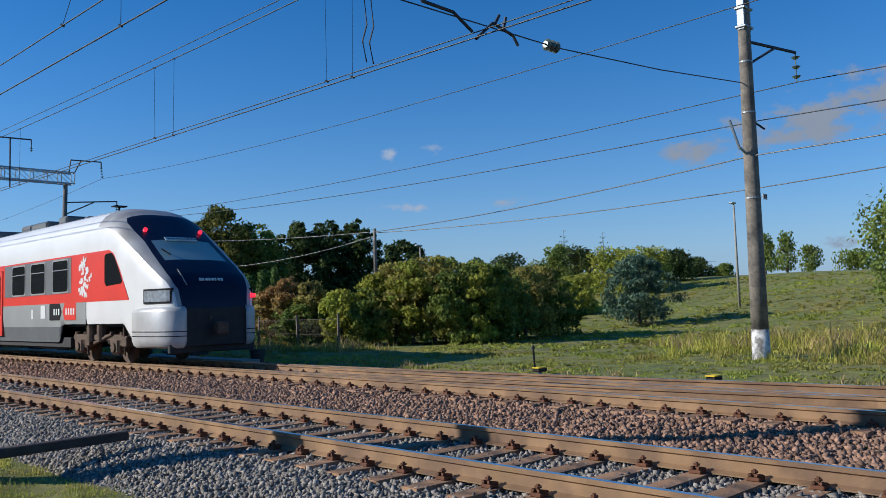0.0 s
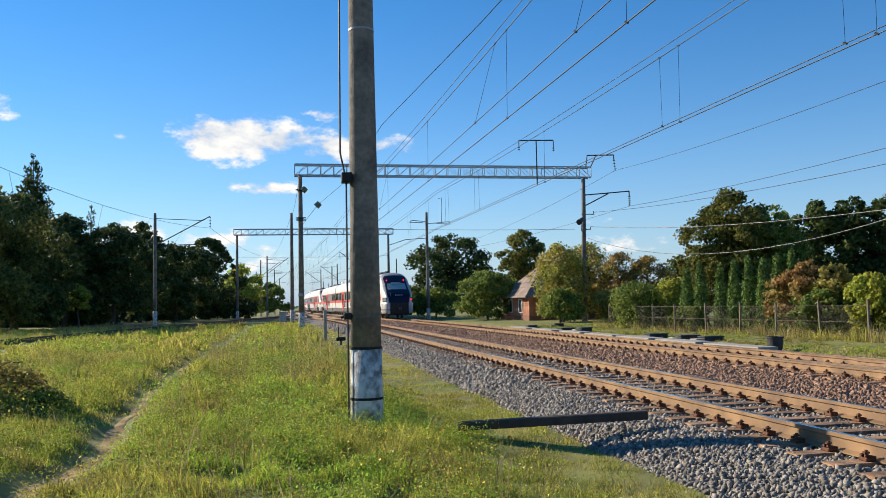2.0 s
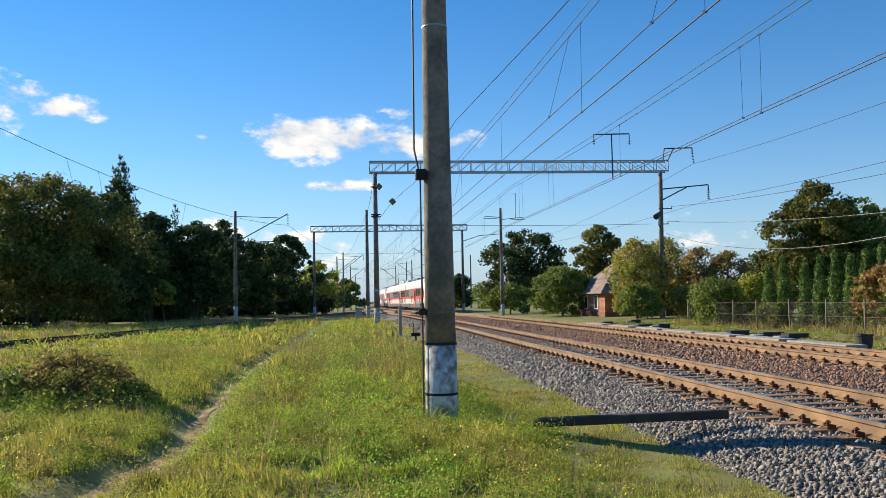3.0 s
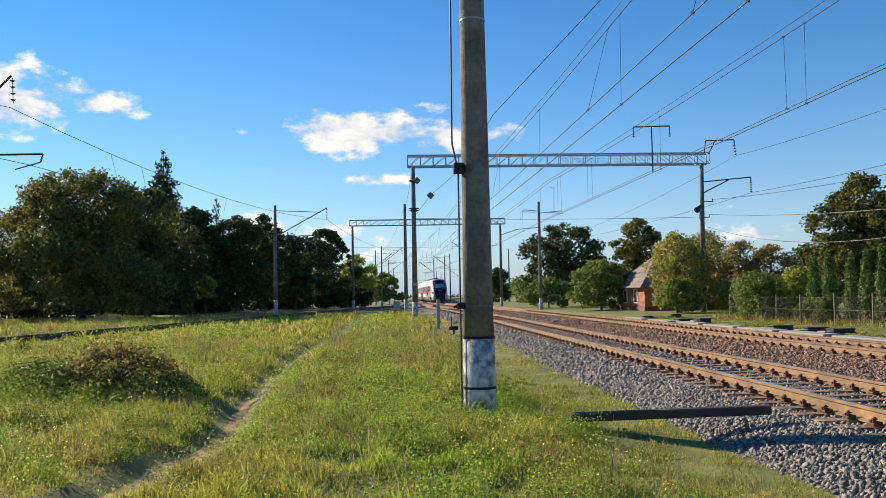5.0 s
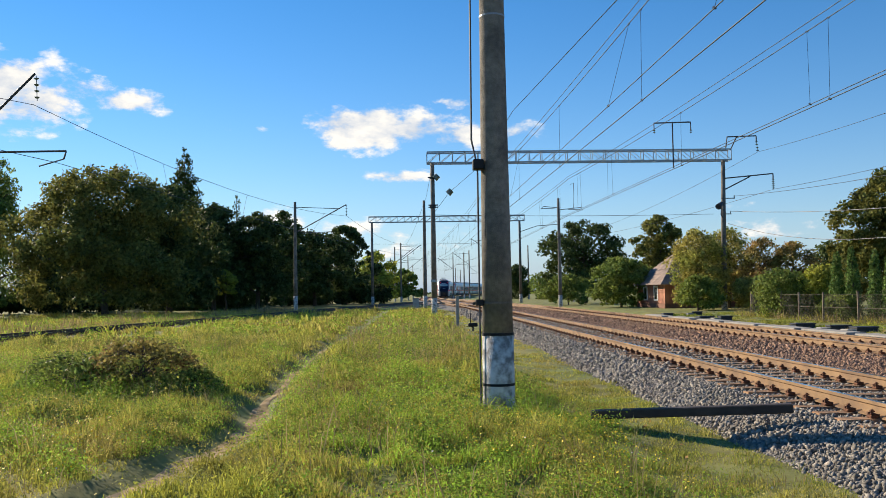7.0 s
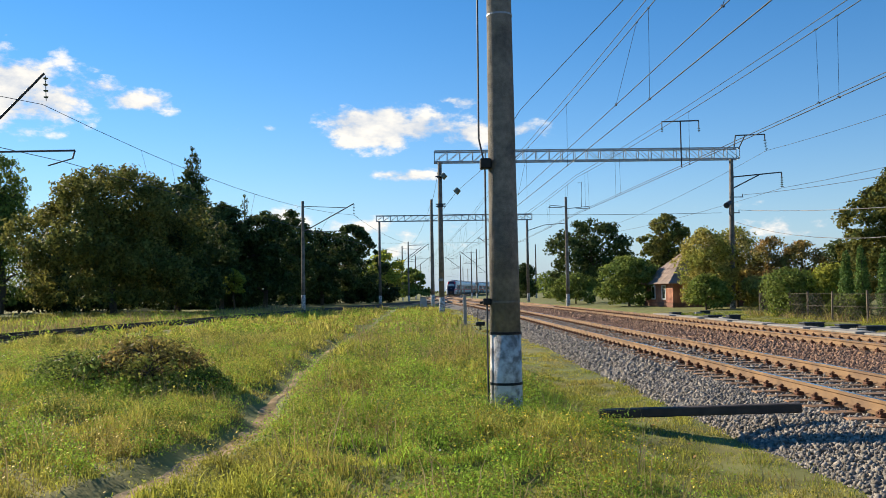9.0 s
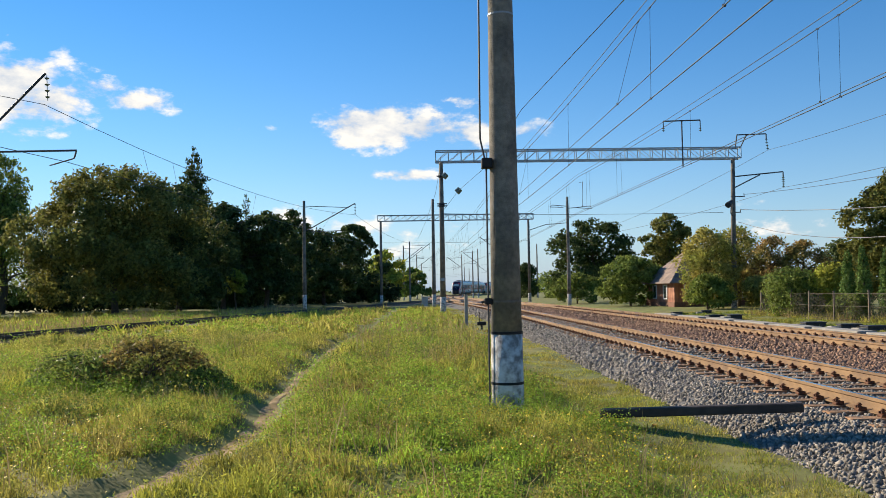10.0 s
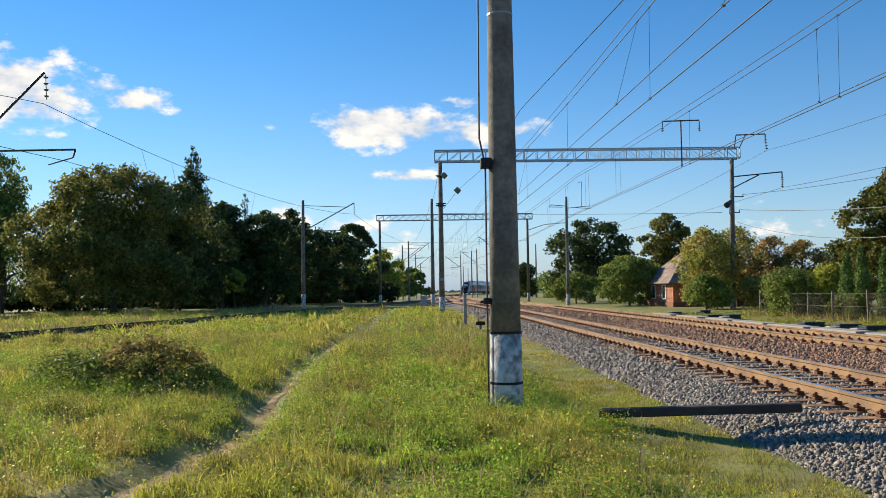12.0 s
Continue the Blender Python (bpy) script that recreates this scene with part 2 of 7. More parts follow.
LEAF = dict(
    lime=foliage("yellow_green_leaf", (0.40, 0.41, 0.075), (0.27, 0.33, 0.06), 0.5),
    mid=foliage("green_leaf", (0.21, 0.26, 0.06), (0.14, 0.20, 0.05), 0.42),
    dark=foliage("dark_green_leaf", (0.085, 0.115, 0.035), (0.055, 0.082, 0.028), 0.3),
    # near-black green: the shade inside the wood is put into this colour
    deep=foliage("shade_darkened_leaf", (0.05, 0.066, 0.023), (0.032, 0.048, 0.018), 0.06),
    bronze=foliage("bronze_green_leaf", (0.21, 0.195, 0.05), (0.12, 0.14, 0.04), 0.42),
    autumn=foliage("reddish_autumn_leaf", (0.40, 0.25, 0.10), (0.26, 0.25, 0.075), 0.42),
    ochre=foliage("ochre_autumn_leaf", (0.41, 0.35, 0.10), (0.29, 0.31, 0.075), 0.45),
    pine=foliage("blue_green_needle", (0.13, 0.20, 0.13), (0.09, 0.15, 0.10), 0.15),
    thuja=foliage("thuja_spray", (0.13, 0.21, 0.055), (0.16, 0.24, 0.065), 0.3),
    weed=foliage("brownish_weed_leaf", (0.27, 0.18, 0.07), (0.26, 0.30, 0.06), 0.45),
)


# ---- building helpers ----
def mesh_of(name, verts, faces, mats, index=None, smooth=False):
    me = bpy.data.meshes.new(name)
    me.from_pydata([tuple(v) for v in verts], [], [tuple(f) for f in faces])
    for m in mats:
        me.materials.append(m)
    if index is not None:
        me.polygons.foreach_set("material_index", list(index))
    if smooth:
        me.polygons.foreach_set("use_smooth", [True] * len(me.polygons))
    me.update()
    return me


def fast_mesh(name, verts, per_face, mats, index=None, smooth=False):
    """verts: (n*k, 3) array whose faces are (m, per_face) indices."""
    v, f = verts
    me = bpy.data.meshes.new(name)
    me.vertices.add(len(v))
    me.vertices.foreach_set("co", np.ascontiguousarray(v, dtype=np.float32).ravel())
    me.loops.add(f.size)
    me.loops.foreach_set("vertex_index", np.ascontiguousarray(f, dtype=np.int32).ravel())
    me.polygons.add(len(f))
    me.polygons.foreach_set("loop_start", np.arange(0, f.size, per_face, dtype=np.int32))
    for m in mats:
        me.materials.append(m)
    if index is not None:
        me.polygons.foreach_set("material_index", np.asarray(index, dtype=np.int32))
    if smooth:
        me.polygons.foreach_set("use_smooth", np.ones(len(f), dtype=bool))
    me.update(calc_edges=True)
    return me


def box(bm, x0, x1, y0, y1, z0, z1, bevel=0.0):
    made = bmesh.ops.create_cube(bm, size=1.0)["verts"]
    for v in made:
        v.co = Vector((x0 + (v.co.x + 0.5) * (x1 - x0), y0 + (v.co.y + 0.5) * (y1 - y0), z0 + (v.co.z + 0.5) * (z1 - z0)))
    if bevel:
        edges = {e for v in made for e in v.link_edges}
        bmesh.ops.bevel(bm, geom=list(edges), offset=bevel, segments=1, affect="EDGES")
    return made


def rod(bm, a, b, r0, r1=None, seg=8):
    a, b = Vector(a), Vector(b)
    d = b - a
    m = Matrix.Translation((a + b) / 2) @ d.to_track_quat("Z", "Y").to_matrix().to_4x4()
    return bmesh.ops.create_cone(bm, cap_ends=True, segments=seg, radius1=r0, radius2=r0 if r1 is None else r1, depth=d.length, matrix=m)["verts"]


def part(name, bm, mat, parent=None, label="", at=None, smooth=False):
    me = bpy.data.meshes.new(name)
    if isinstance(bm, bmesh.types.BMesh):
        bm.to_mesh(me)
        bm.free()
    else:
        me = bm
    if mat is not None:
        me.materials.append(mat)
    if smooth:
        for p in me.polygons:
            p.use_smooth = True
    ob = new(name, me)
    ob.parent = parent
    if at is not None:
        ob.matrix_basis = at
    if label:
        ob["label"] = label
    return ob


def empty(name, m=None):
    ob = new(name)
    ob.empty_display_size = 0.2
    if m is not None:
        ob.matrix_basis = m
    return ob


def tube_along(points, r, seg=5):
    """Verts and quads of a thin tube along points."""
    pts = [Vector(p) for p in points]
    vs, fs = [], []
    for i, p in enumerate(pts):
        d = (pts[min(i + 1, len(pts) - 1)] - pts[max(i - 1, 0)]).normalized()
        side = d.cross(Vector((0, 0, 1)))
        side = side.normalized() if side.length > 1e-4 else Vector((1, 0, 0))
        up = side.cross(d)
        for k in range(seg):
            a = 2 * math.pi * k / seg
            vs.append(p + side * (r * math.cos(a)) + up * (r * math.sin(a)))
        if i:
            for k in range(seg):
                j = (k + 1) % seg
                fs.append(((i - 1) * seg + k, (i - 1) * seg + j, i * seg + j, i * seg + k))
    return vs, fs


def smooth01(a, b, v):
    t = np.clip((v - a) / (b - a), 0, 1)
    return t * t * (3 - 2 * t)


# ---- ground and tracks ----
RAIL_Z = 0.25                                   # rail head above the meadow
TRACK_A, TRACK_B = 6.335, 11.53                 # centre lines of the two main tracks
GAUGE = 1.59                                    # between rail head centres


def drift(y):
    """Sideways run of the main tracks: straight, a slack left bend, then a right-hand curve."""
    y = np.asarray(y, dtype=float)
    return -3.9 * smooth01(55, 205, y) + np.where(y > 205, (y - 205) ** 2 / 950.0, 0)


def siding(y):
    """Centre line of the old track beyond the meadow, which runs in towards the main line."""
    return -16.2 + 0.176 * (np.asarray(y, dtype=float) - 32)


PATH_Y, PATH_X = (-4.0, 5.0, 7.0, 8.0, 9.2, 11.0, 14.4, 19.0, 26.0, 36.0, 60.0), (-4.6, -3.1, -2.53, -2.30, -2.18, -2.15, -2.36, -2.60, -2.69, -2.52, -2.4)


def path_line(y):
    return np.interp(np.asarray(y, dtype=float), PATH_Y, PATH_X) + 0.04 * np.sin(np.asarray(y) * 1.3)


def mounds(x, y):
    """Tussocky lumps of the meadow, 0 to 1."""
    u, v = x + 0.35 * np.sin(y * 1.9 + 0.7 * x), y + 0.35 * np.sin(x * 2.3 + 1.1)
    a = np.sin(u * 5.1 + 1.3 * np.sin(v * 1.1)) * np.sin(v * 4.1 + 1.7 * np.sin(u * 0.9)) + 0.6 * np.sin(u * 9.2 + 2.0 + np.sin(v * 2.7)) * np.sin(v * 7.7 + np.sin(u * 3.1))
    return np.clip(0.5 + 0.42 * a, 0, 1)


def ground_height(x, y):
    x, y = np.asarray(x, dtype=float), np.asarray(y, dtype=float)
    hill = 3.6 * smooth01(34, 74, x) * (1 - smooth01(40, 80, y)) * smooth01(-120, -20, y)
    near = np.exp(-(x * x + y * y) / 120.0 ** 2)
    bumps = near * (0.035 * np.sin(x * 0.9 + 0.5 * np.sin(y * 0.35)) * np.sin(y * 0.7) + 0.02 * np.sin(x * 3.1 + np.sin(y * 1.9)) * np.sin(y * 2.7) + 0.03 * np.sin(x * 0.37 + 1) * np.sin(y * 0.23 + 2))
    tuss = 0.11 * mounds(x, y) * smooth01(3.5, 6.0, y) * (1 - smooth01(26, 34, y)) * smooth01(-16, -12, x) * (1 - smooth01(1.0, 2.4, x)) * smooth01(0.15, 0.45, np.abs(x - path_line(y)))
    rx = x - drift(y)
    bed = smooth01(3.4, 4.6, rx) * (1 - smooth01(14.2, 15.0, rx))
    verge = 0.06 * smooth01(14.4, 15.5, rx)
    rut = -0.09 * np.exp(-((x - path_line(y)) / 0.30) ** 2) * (1 - smooth01(40, 60, y)) + 0.05 * np.exp(-((x + 0.4) / 1.5) ** 2) * smooth01(6, 12, y) * (1 - smooth01(40, 60, y))
    hollow = np.exp(-((x - 1.3) / 0.8) ** 2 - ((y - 11.5) / 1.1) ** 2)
    return tuss * (1 - hollow) - 0.15 * hollow + hill * (1 - bed) + bumps * (1 - bed) + verge - 0.26 * bed + rut - 0.14 * smooth01(1.3, 2.9, rx) * (1 - smooth01(14, 15, rx)) * (1 - bed)


def axis(marks):
    out = []
    for a, b, step in marks:
        out += list(np.arange(a, b, step))
    return np.array(out + [marks[-1][1]])


gx = axis([(-2500, -300, 220), (-300, -60, 24), (-60, -16, 2.2), (-16, -8, 0.4), (-8, 4.6, 0.14), (4.6, 14, 1.5), (14, 18, 0.4), (18, 90, 2), (90, 300, 21), (300, 2500, 220)])
gy = axis([(-2500, -300, 220), (-300, -60, 24), (-60, 2, 4), (2, 16, 0.16), (16, 32, 0.3), (32, 70, 1.0), (70, 300, 7.7), (300, 2500, 220)])
GX, GY = np.meshgrid(gx, gy)
gv = np.stack([GX.ravel(), GY.ravel(), ground_height(GX, GY).ravel()], -1)
nx, ny = len(gx), len(gy)
ii = (np.arange(ny - 1)[:, None] * nx + np.arange(nx - 1)[None]).ravel()
gf = np.stack([ii, ii + 1, ii + nx + 1, ii + nx], -1)
ground = new("ground", fast_mesh("ground", (gv, gf), 4, [M["soil"]], smooth=True))
tagged(ground, "rough green and yellowish meadow ground with a grassy rise", "ground", kind="structure")

# trodden path through the meadow
pv, pf = [], []
for i, y in enumerate(np.arange(3.0, 40.0, 0.2)):
    half = (0.27 if y < 9.5 else 0.22 if y < 13 else 0.13) * (0.75 + 0.45 * noise.noise((0.0, y * 0.6, 3.0))) * (1.0 if y < 26 else 0.8)
    c = float(path_line(y))
    for k in range(5):
        x = c + half * (k - 2) / 2 + 0.05 * noise.noise((k * 3.1, y * 1.7, 0.0))
        pv.append((x, y, float(ground_height(x, y)) + (0.012 if 0 < k < 4 else -0.01)))
    if i:
        b = i * 5
        pf += [(b - 5 + k, b - 4 + k, b + 1 + k, b + k) for k in range(4)]
footpath = new("footpath", mesh_of("footpath", pv, pf, [M["path"]], smooth=True))
tagged(footpath, "narrow trodden earth path winding through the meadow grass", "path", kind="structure")

# ballast bed under both main tracks
by = axis([(-80, 0, 4), (0, 60, 0.6), (60, 420, 4)])
sect = [(3.72, -0.22), (4.02, -0.11), (4.3, -0.05), (4.9, 0.03), (5.5, 0.03), (7.1, 0.03), (8.0, 0.035), (8.6, 0.0), (9.3, -0.01), (10.0, 0.02), (10.7, 0.03), (12.3, 0.03), (13.2, 0.04), (14.2, 0.04), (14.8, -0.04)]
bv, bf, bi = [], [], []
for i, y in enumerate(by):
    for sx, sz in sect:
        x = sx + float(drift(y)) + (0.16 * noise.noise((sx, y * 0.6, 1.0)) if sx < 4.6 else 0)
        bv.append((x, y, sz + 0.02 * noise.noise((sx * 2, y * 1.3, 5.0))))
    if i:
        n = len(sect)
        for k in range(n - 1):
            bf.append(((i - 1) * n + k, (i - 1) * n + k + 1, i * n + k + 1, i * n + k))
            bi.append(0 if sect[k][0] < 7.9 else 1)
bed = new("ballast_bed", mesh_of("ballast_bed", bv, bf, [M["ballast"], M["ballast_rust"]], bi, smooth=True))
tagged(bed, "crushed-stone track bed, grey and rust-brown", "ballast", kind="structure")

# low strip of dirty gravel under the siding
sv, sf = [], []
sy = np.arange(-60, 132, 3.0)
for i, y in enumerate(sy):
    c = float(siding(y))
    for dx, z in ((-2.2, -0.06), (-1.4, 0.07), (1.4, 0.07), (2.2, -0.06)):
        sv.append((c + dx, y, z))
    if i:
        sf += [((i - 1) * 4 + k, (i - 1) * 4 + k + 1, i * 4 + k + 1, i * 4 + k) for k in range(3)]
tagged(new("siding_bed", mesh_of("siding_bed", sv, sf, [M["ballast_rust"]])), "weedy brown gravel strip under the old siding", "ballast", kind="structure")

PROFILE = [(-0.075, -0.18), (0.075, -0.18), (0.075, -0.168), (0.012, -0.145), (0.010, -0.055), (0.036, -0.04), (0.037, -0.006), (0.028, 0), (-0.028, 0), (-0.037, -0.006), (-0.036, -0.04), (-0.010, -0.055), (-0.012, -0.145), (-0.075, -0.168)]


def rail_mesh(centre, ys, offset, mats):
    vs, fs, ix = [], [], []
    n = len(PROFILE)
    for i, y in enumerate(ys):
        c = float(centre(y)) + offset
        vs += [(c + px, y, RAIL_Z + pz) for px, pz in PROFILE]
        if i:
            for k in range(n):
                j = (k + 1) % n
                fs.append(((i - 1) * n + k, (i - 1) * n + j, i * n + j, i * n + k))
                ix.append(1 if k == 7 else 0)
    fs.append(tuple(range(n - 1, -1, -1))), ix.append(0)
    fs.append(tuple(range((len(ys) - 1) * n, len(ys) * n))), ix.append(0)
    return mesh_of("rail", vs, fs, mats, ix)


def sleeper_mesh():
    bm = bmesh.new()
    box(bm, -1.36, 1.36, -0.135, 0.135, -0.19, 0.0)
    for v in bm.verts:
        if v.co.z > -0.01:
            v.co.y *= 0.72
            v.co.x *= 0.985
    me = bpy.data.meshes.new("sleeper")
    bm.to_mesh(me)
    bm.free()
    me.materials.append(M["sleeper"])
    return me


def clip_set():
    """Rail fastenings of one sleeper: plates, bolts and bent clips at both rails."""
    bm = bmesh.new()
    for s in (-1, 1):
        for e in (-1, 1):
            x = s * GAUGE / 2 + e * 0.115
            box(bm, x - 0.055, x + 0.055, -0.06, 0.06, 0.0, 0.035, 0.008)
            rod(bm, (x + e * 0.01, 0, 0.03), (x + e * 0.01, 0, 0.10), 0.017, seg=6)
            rod(bm, (x + e * 0.01, 0, 0.07), (x + e * 0.01, 0, 0.085), 0.033, seg=6)
            rod(bm, (x - e * 0.05, -0.05, 0.035), (x + e * 0.05, -0.03, 0.055), 0.015, seg=5)
            rod(bm, (x - e * 0.05, 0.05, 0.035), (x + e * 0.05, 0.03, 0.055), 0.015, seg=5)
    me = bpy.data.meshes.new("rail_fastening")
    bm.to_mesh(me)
    bm.free()
    me.materials.append(M["clip"])
    return me


SLEEPER, CLIPS = sleeper_mesh(), clip_set()


def make_track(name, centre, y0, y1, label, mats, near, step=0.543):
    t = empty(name)
    tagged(t, label, "railway track", kind="structure")
    ys = axis([(y0, y1, 4.0)])
    for s in (-1, 1):
        r = new("rail", rail_mesh(centre, ys, s * GAUGE / 2, mats))
        r.parent = t
    for k, y in enumerate(np.arange(near[0], near[1], step)):
        c = float(centre(y))
        a = math.atan2(float(centre(y + 1)) - c, 1.0)
        jit = random.uniform(-0.012, 0.012)
        for me, nm in ((SLEEPER, "sleeper"), (CLIPS, "rail_fastening")):
            ob = new(nm, me)
            ob.parent = t
            ob.matrix_basis = pose(c, y + jit, RAIL_Z - 0.178, 0, 0, -math.degrees(a))
    # the far sleepers, joined
    vs, fs = [], []
    for y in np.arange(near[1], y1, step):
        c, b = float(centre(y)), len(vs)
        vs += [(c + sx, y + sy, RAIL_Z - 0.178 + sz) for sz in (-0.15, 0) for sx, sy in ((-1.36, -0.12), (1.36, -0.12), (1.36, 0.12), (-1.36, 0.12))]
        fs += [(b + 4, b + 5, b + 6, b + 7), (b, b + 1, b + 5, b + 4), (b + 1, b + 2, b + 6, b + 5), (b + 3, b, b + 4, b + 7)]
    far = new("far_sleepers", mesh_of("far_sleepers", vs, fs, [M["sleeper"]]))
    far.parent = t
    tagged(far, kind="stuff")
    return t


STEEL = [M["rail"], M["rail_top"]]
make_track("track_1", lambda y: TRACK_A + drift(y), -60, 400, "main railway track with rusty rails on concrete sleepers", STEEL, (2.2, 95.0))
make_track("track_2", lambda y: TRACK_B + drift(y), -60, 400, "second main track with rusty rails and dusty sleepers", STEEL, (0.8, 75.0))
make_track("track_3", siding, -60, 130, "old dark siding track among weeds", [M["rail_dark"], M["rail_dark"]], (24.0, 60.0))


# ---- masts, gantries and wires ----
def lathe(bm, rings, seg=20):
    """A turned shape from (z, radius, x, y) rings."""
    last = None
    for z, r, x, y in rings:
        ring = [bm.verts.new((x + r * math.cos(2 * math.pi * k / seg), y + r * math.sin(2 * math.pi * k / seg), z)) for k in range(seg)]
        if last:
            for k in range(seg):
                bm.faces.new((last[k], last[(k + 1) % seg], ring[(k + 1) % seg], ring[k]))
        else:
            bm.faces.new(ring[::-1])
        last = ring
    bm.faces.new(last)


def mast(x, y, height, base_r, lean=(0.0, 0.0), white=1.0, label="tall tapered concrete catenary mast with a whitewashed foot", bands=True, top_r=None, seg=20):
    z0 = float(ground_height(x, y)) - 0.1
    t = empty("catenary_mast", pose(x, y, z0))
    tagged(t, label, "mast", "concrete masts along the line")
    top_r = top_r or base_r * 0.62

    def ring(z, extra=0.0):
        f = z / height
        return (z, base_r + (top_r - base_r) * f + extra, lean[0] * z, lean[1] * z)
    bm = bmesh.new()
    lathe(bm, [ring(white)] + [ring(white + (height - white) * k / 6) for k in range(1, 7)], seg)
    part("shaft", bm, M["concrete"], t, smooth=True)
    bm = bmesh.new()
    lathe(bm, [ring(-0.35, 0.006), ring(white, 0.004)], seg)
    part("whitewashed_foot", bm, M["whitewash"], t, "flaking whitewashed foot", smooth=True)
    if bands:
        for z in (white, 0.34 + 0.1):
            bm = bmesh.new()
            lathe(bm, [ring(z - 0.018, 0.012), ring(z + 0.018, 0.012)], seg)
            part("band", bm, M["band"], t, "black painted ring")
    return t


def insulator(bm, a, b, discs=4, r=0.09):
    a, b = Vector(a), Vector(b)
    rod(bm, a, b, 0.018, seg=6)
    for k in range(discs):
        p = a.lerp(b, (k + 0.5) / discs)
        d = (b - a).normalized() * 0.028
        rod(bm, p - d, p + d, r, r * 0.55, seg=10)


# the mast beside the meadow path
near_mast = mast(1.20, 11.84, 10.6, 0.226, (0.0, 0.0), 1.14, "weathered concrete catenary mast, flaking white foot, standing in grass")
near_mast.matrix_basis = pose(1.20, 11.84, -0.10)
for z, nm in ((1.58, "tie_wire"), (5.68, "clamp_ring")):
    bm = bmesh.new()
    rr = 0.226 - 0.086 * z / 10.6 + 0.006
    lathe(bm, [(z - 0.012, rr, 0.0, 0), (z + 0.012, rr, 0.0, 0)], 20)
    part(nm, bm, M["galv"] if z > 3 else M["concrete"], near_mast)
bm = bmesh.new()
rod(bm, (-0.26, -0.06, 0.1), (-0.25, -0.06, 3.5), 0.013, seg=6)
rod(bm, (-0.25, -0.06, 3.5), (-0.33, -0.05, 3.9), 0.013, seg=6)
rod(bm, (-0.33, -0.05, 3.9), (-0.28, -0.05, 10.3), 0.014, seg=6)
part("earth_wire", bm, M["iron"], near_mast, "dark earthing cable")
bm = bmesh.new()
box(bm, -0.32, -0.17, -0.18, 0.0, 3.46, 3.60, 0.01)
part("clamp_box", bm, M["band"], near_mast)
bm = bmesh.new()
box(bm, -0.31, -0.2, -0.12, 0.0, 1.54, 1.63, 0.01)
rod(bm, (-0.35, -0.06, 1.57), (-0.2, -0.1, 1.61), 0.02, seg=6)
part("wire_clamp", bm, M["band"], near_mast)

# the mast on the far verge with its bracket
right_mast = mast(21.1, 9.55, 10.9, 0.225, (-0.002, 0.0), 0.85, "concrete mast on the grassy verge with an iron bracket", bands=False)
bm = bmesh.new()
rod(bm, (-0.05, 0, 8.42), (1.75, -0.6, 8.32), 0.045, seg=6)
rod(bm, (-0.02, 0, 7.75), (1.0, -0.36, 8.35), 0.035, seg=6)
part("bracket", bm, M["iron"], right_mast, "dark iron bracket")
bm = bmesh.new()
insulator(bm, (1.75, -0.6, 8.3), (1.75, -0.6, 7.5), 3, 0.12)
part("insulator", bm, M["porcelain"], right_mast)
bm = bmesh.new()
for s in (-1, 1):
    box(bm, s * 0.17 - 0.03, s * 0.17 + 0.03, -0.1, 0.1, 8.7, 10.4, 0.01)
for z in (8.75, 9.25, 9.8):
    box(bm, -0.24, 0.24, -0.15, 0.15, z, z + 0.06, 0.01)
part("head_clamp", bm, M["galv"], right_mast, "galvanised channel clamp at the mast head")
for z in (7.85, 6.5, 4.25):
    bm = bmesh.new()
    rr = 0.225 - 0.085 * z / 10.9 + 0.012
    lathe(bm, [(z - 0.02, rr, -0.002 * z, 0), (z + 0.02, rr, -0.002 * z, 0)], 16)
    part("clamp_ring", bm, M["galv"], right_mast)
bm = bmesh.new()
rod(bm, (0.0, 0, 6.35), (0.45, -0.2, 6.1), 0.03, seg=6)
part("short_arm", bm, M["iron"], right_mast)
bm = bmesh.new()
rod(bm, (-0.1, 0.0, 5.35), (-0.4, 0.1, 5.55), 0.035, seg=6)
rod(bm, (-0.4, 0.1, 5.5), (-0.7, 0.2, 6.25), 0.035, seg=6)
part("wire_bracket", bm, M["galv"], right_mast)
bm = bmesh.new()
box(bm, -0.02, 0.22, -0.28, -0.26, 4.2, 4.34)
part("number_sign", bm, M["whitewash"], right_mast, "small white sign plate with dark bars")
bm = bmesh.new()
for k in range(3):
    box(bm, 0.02 + k * 0.06, 0.05 + k * 0.06, -0.285, -0.281, 4.23, 4.31)
part("sign_bars", bm, M["band"], right_mast)


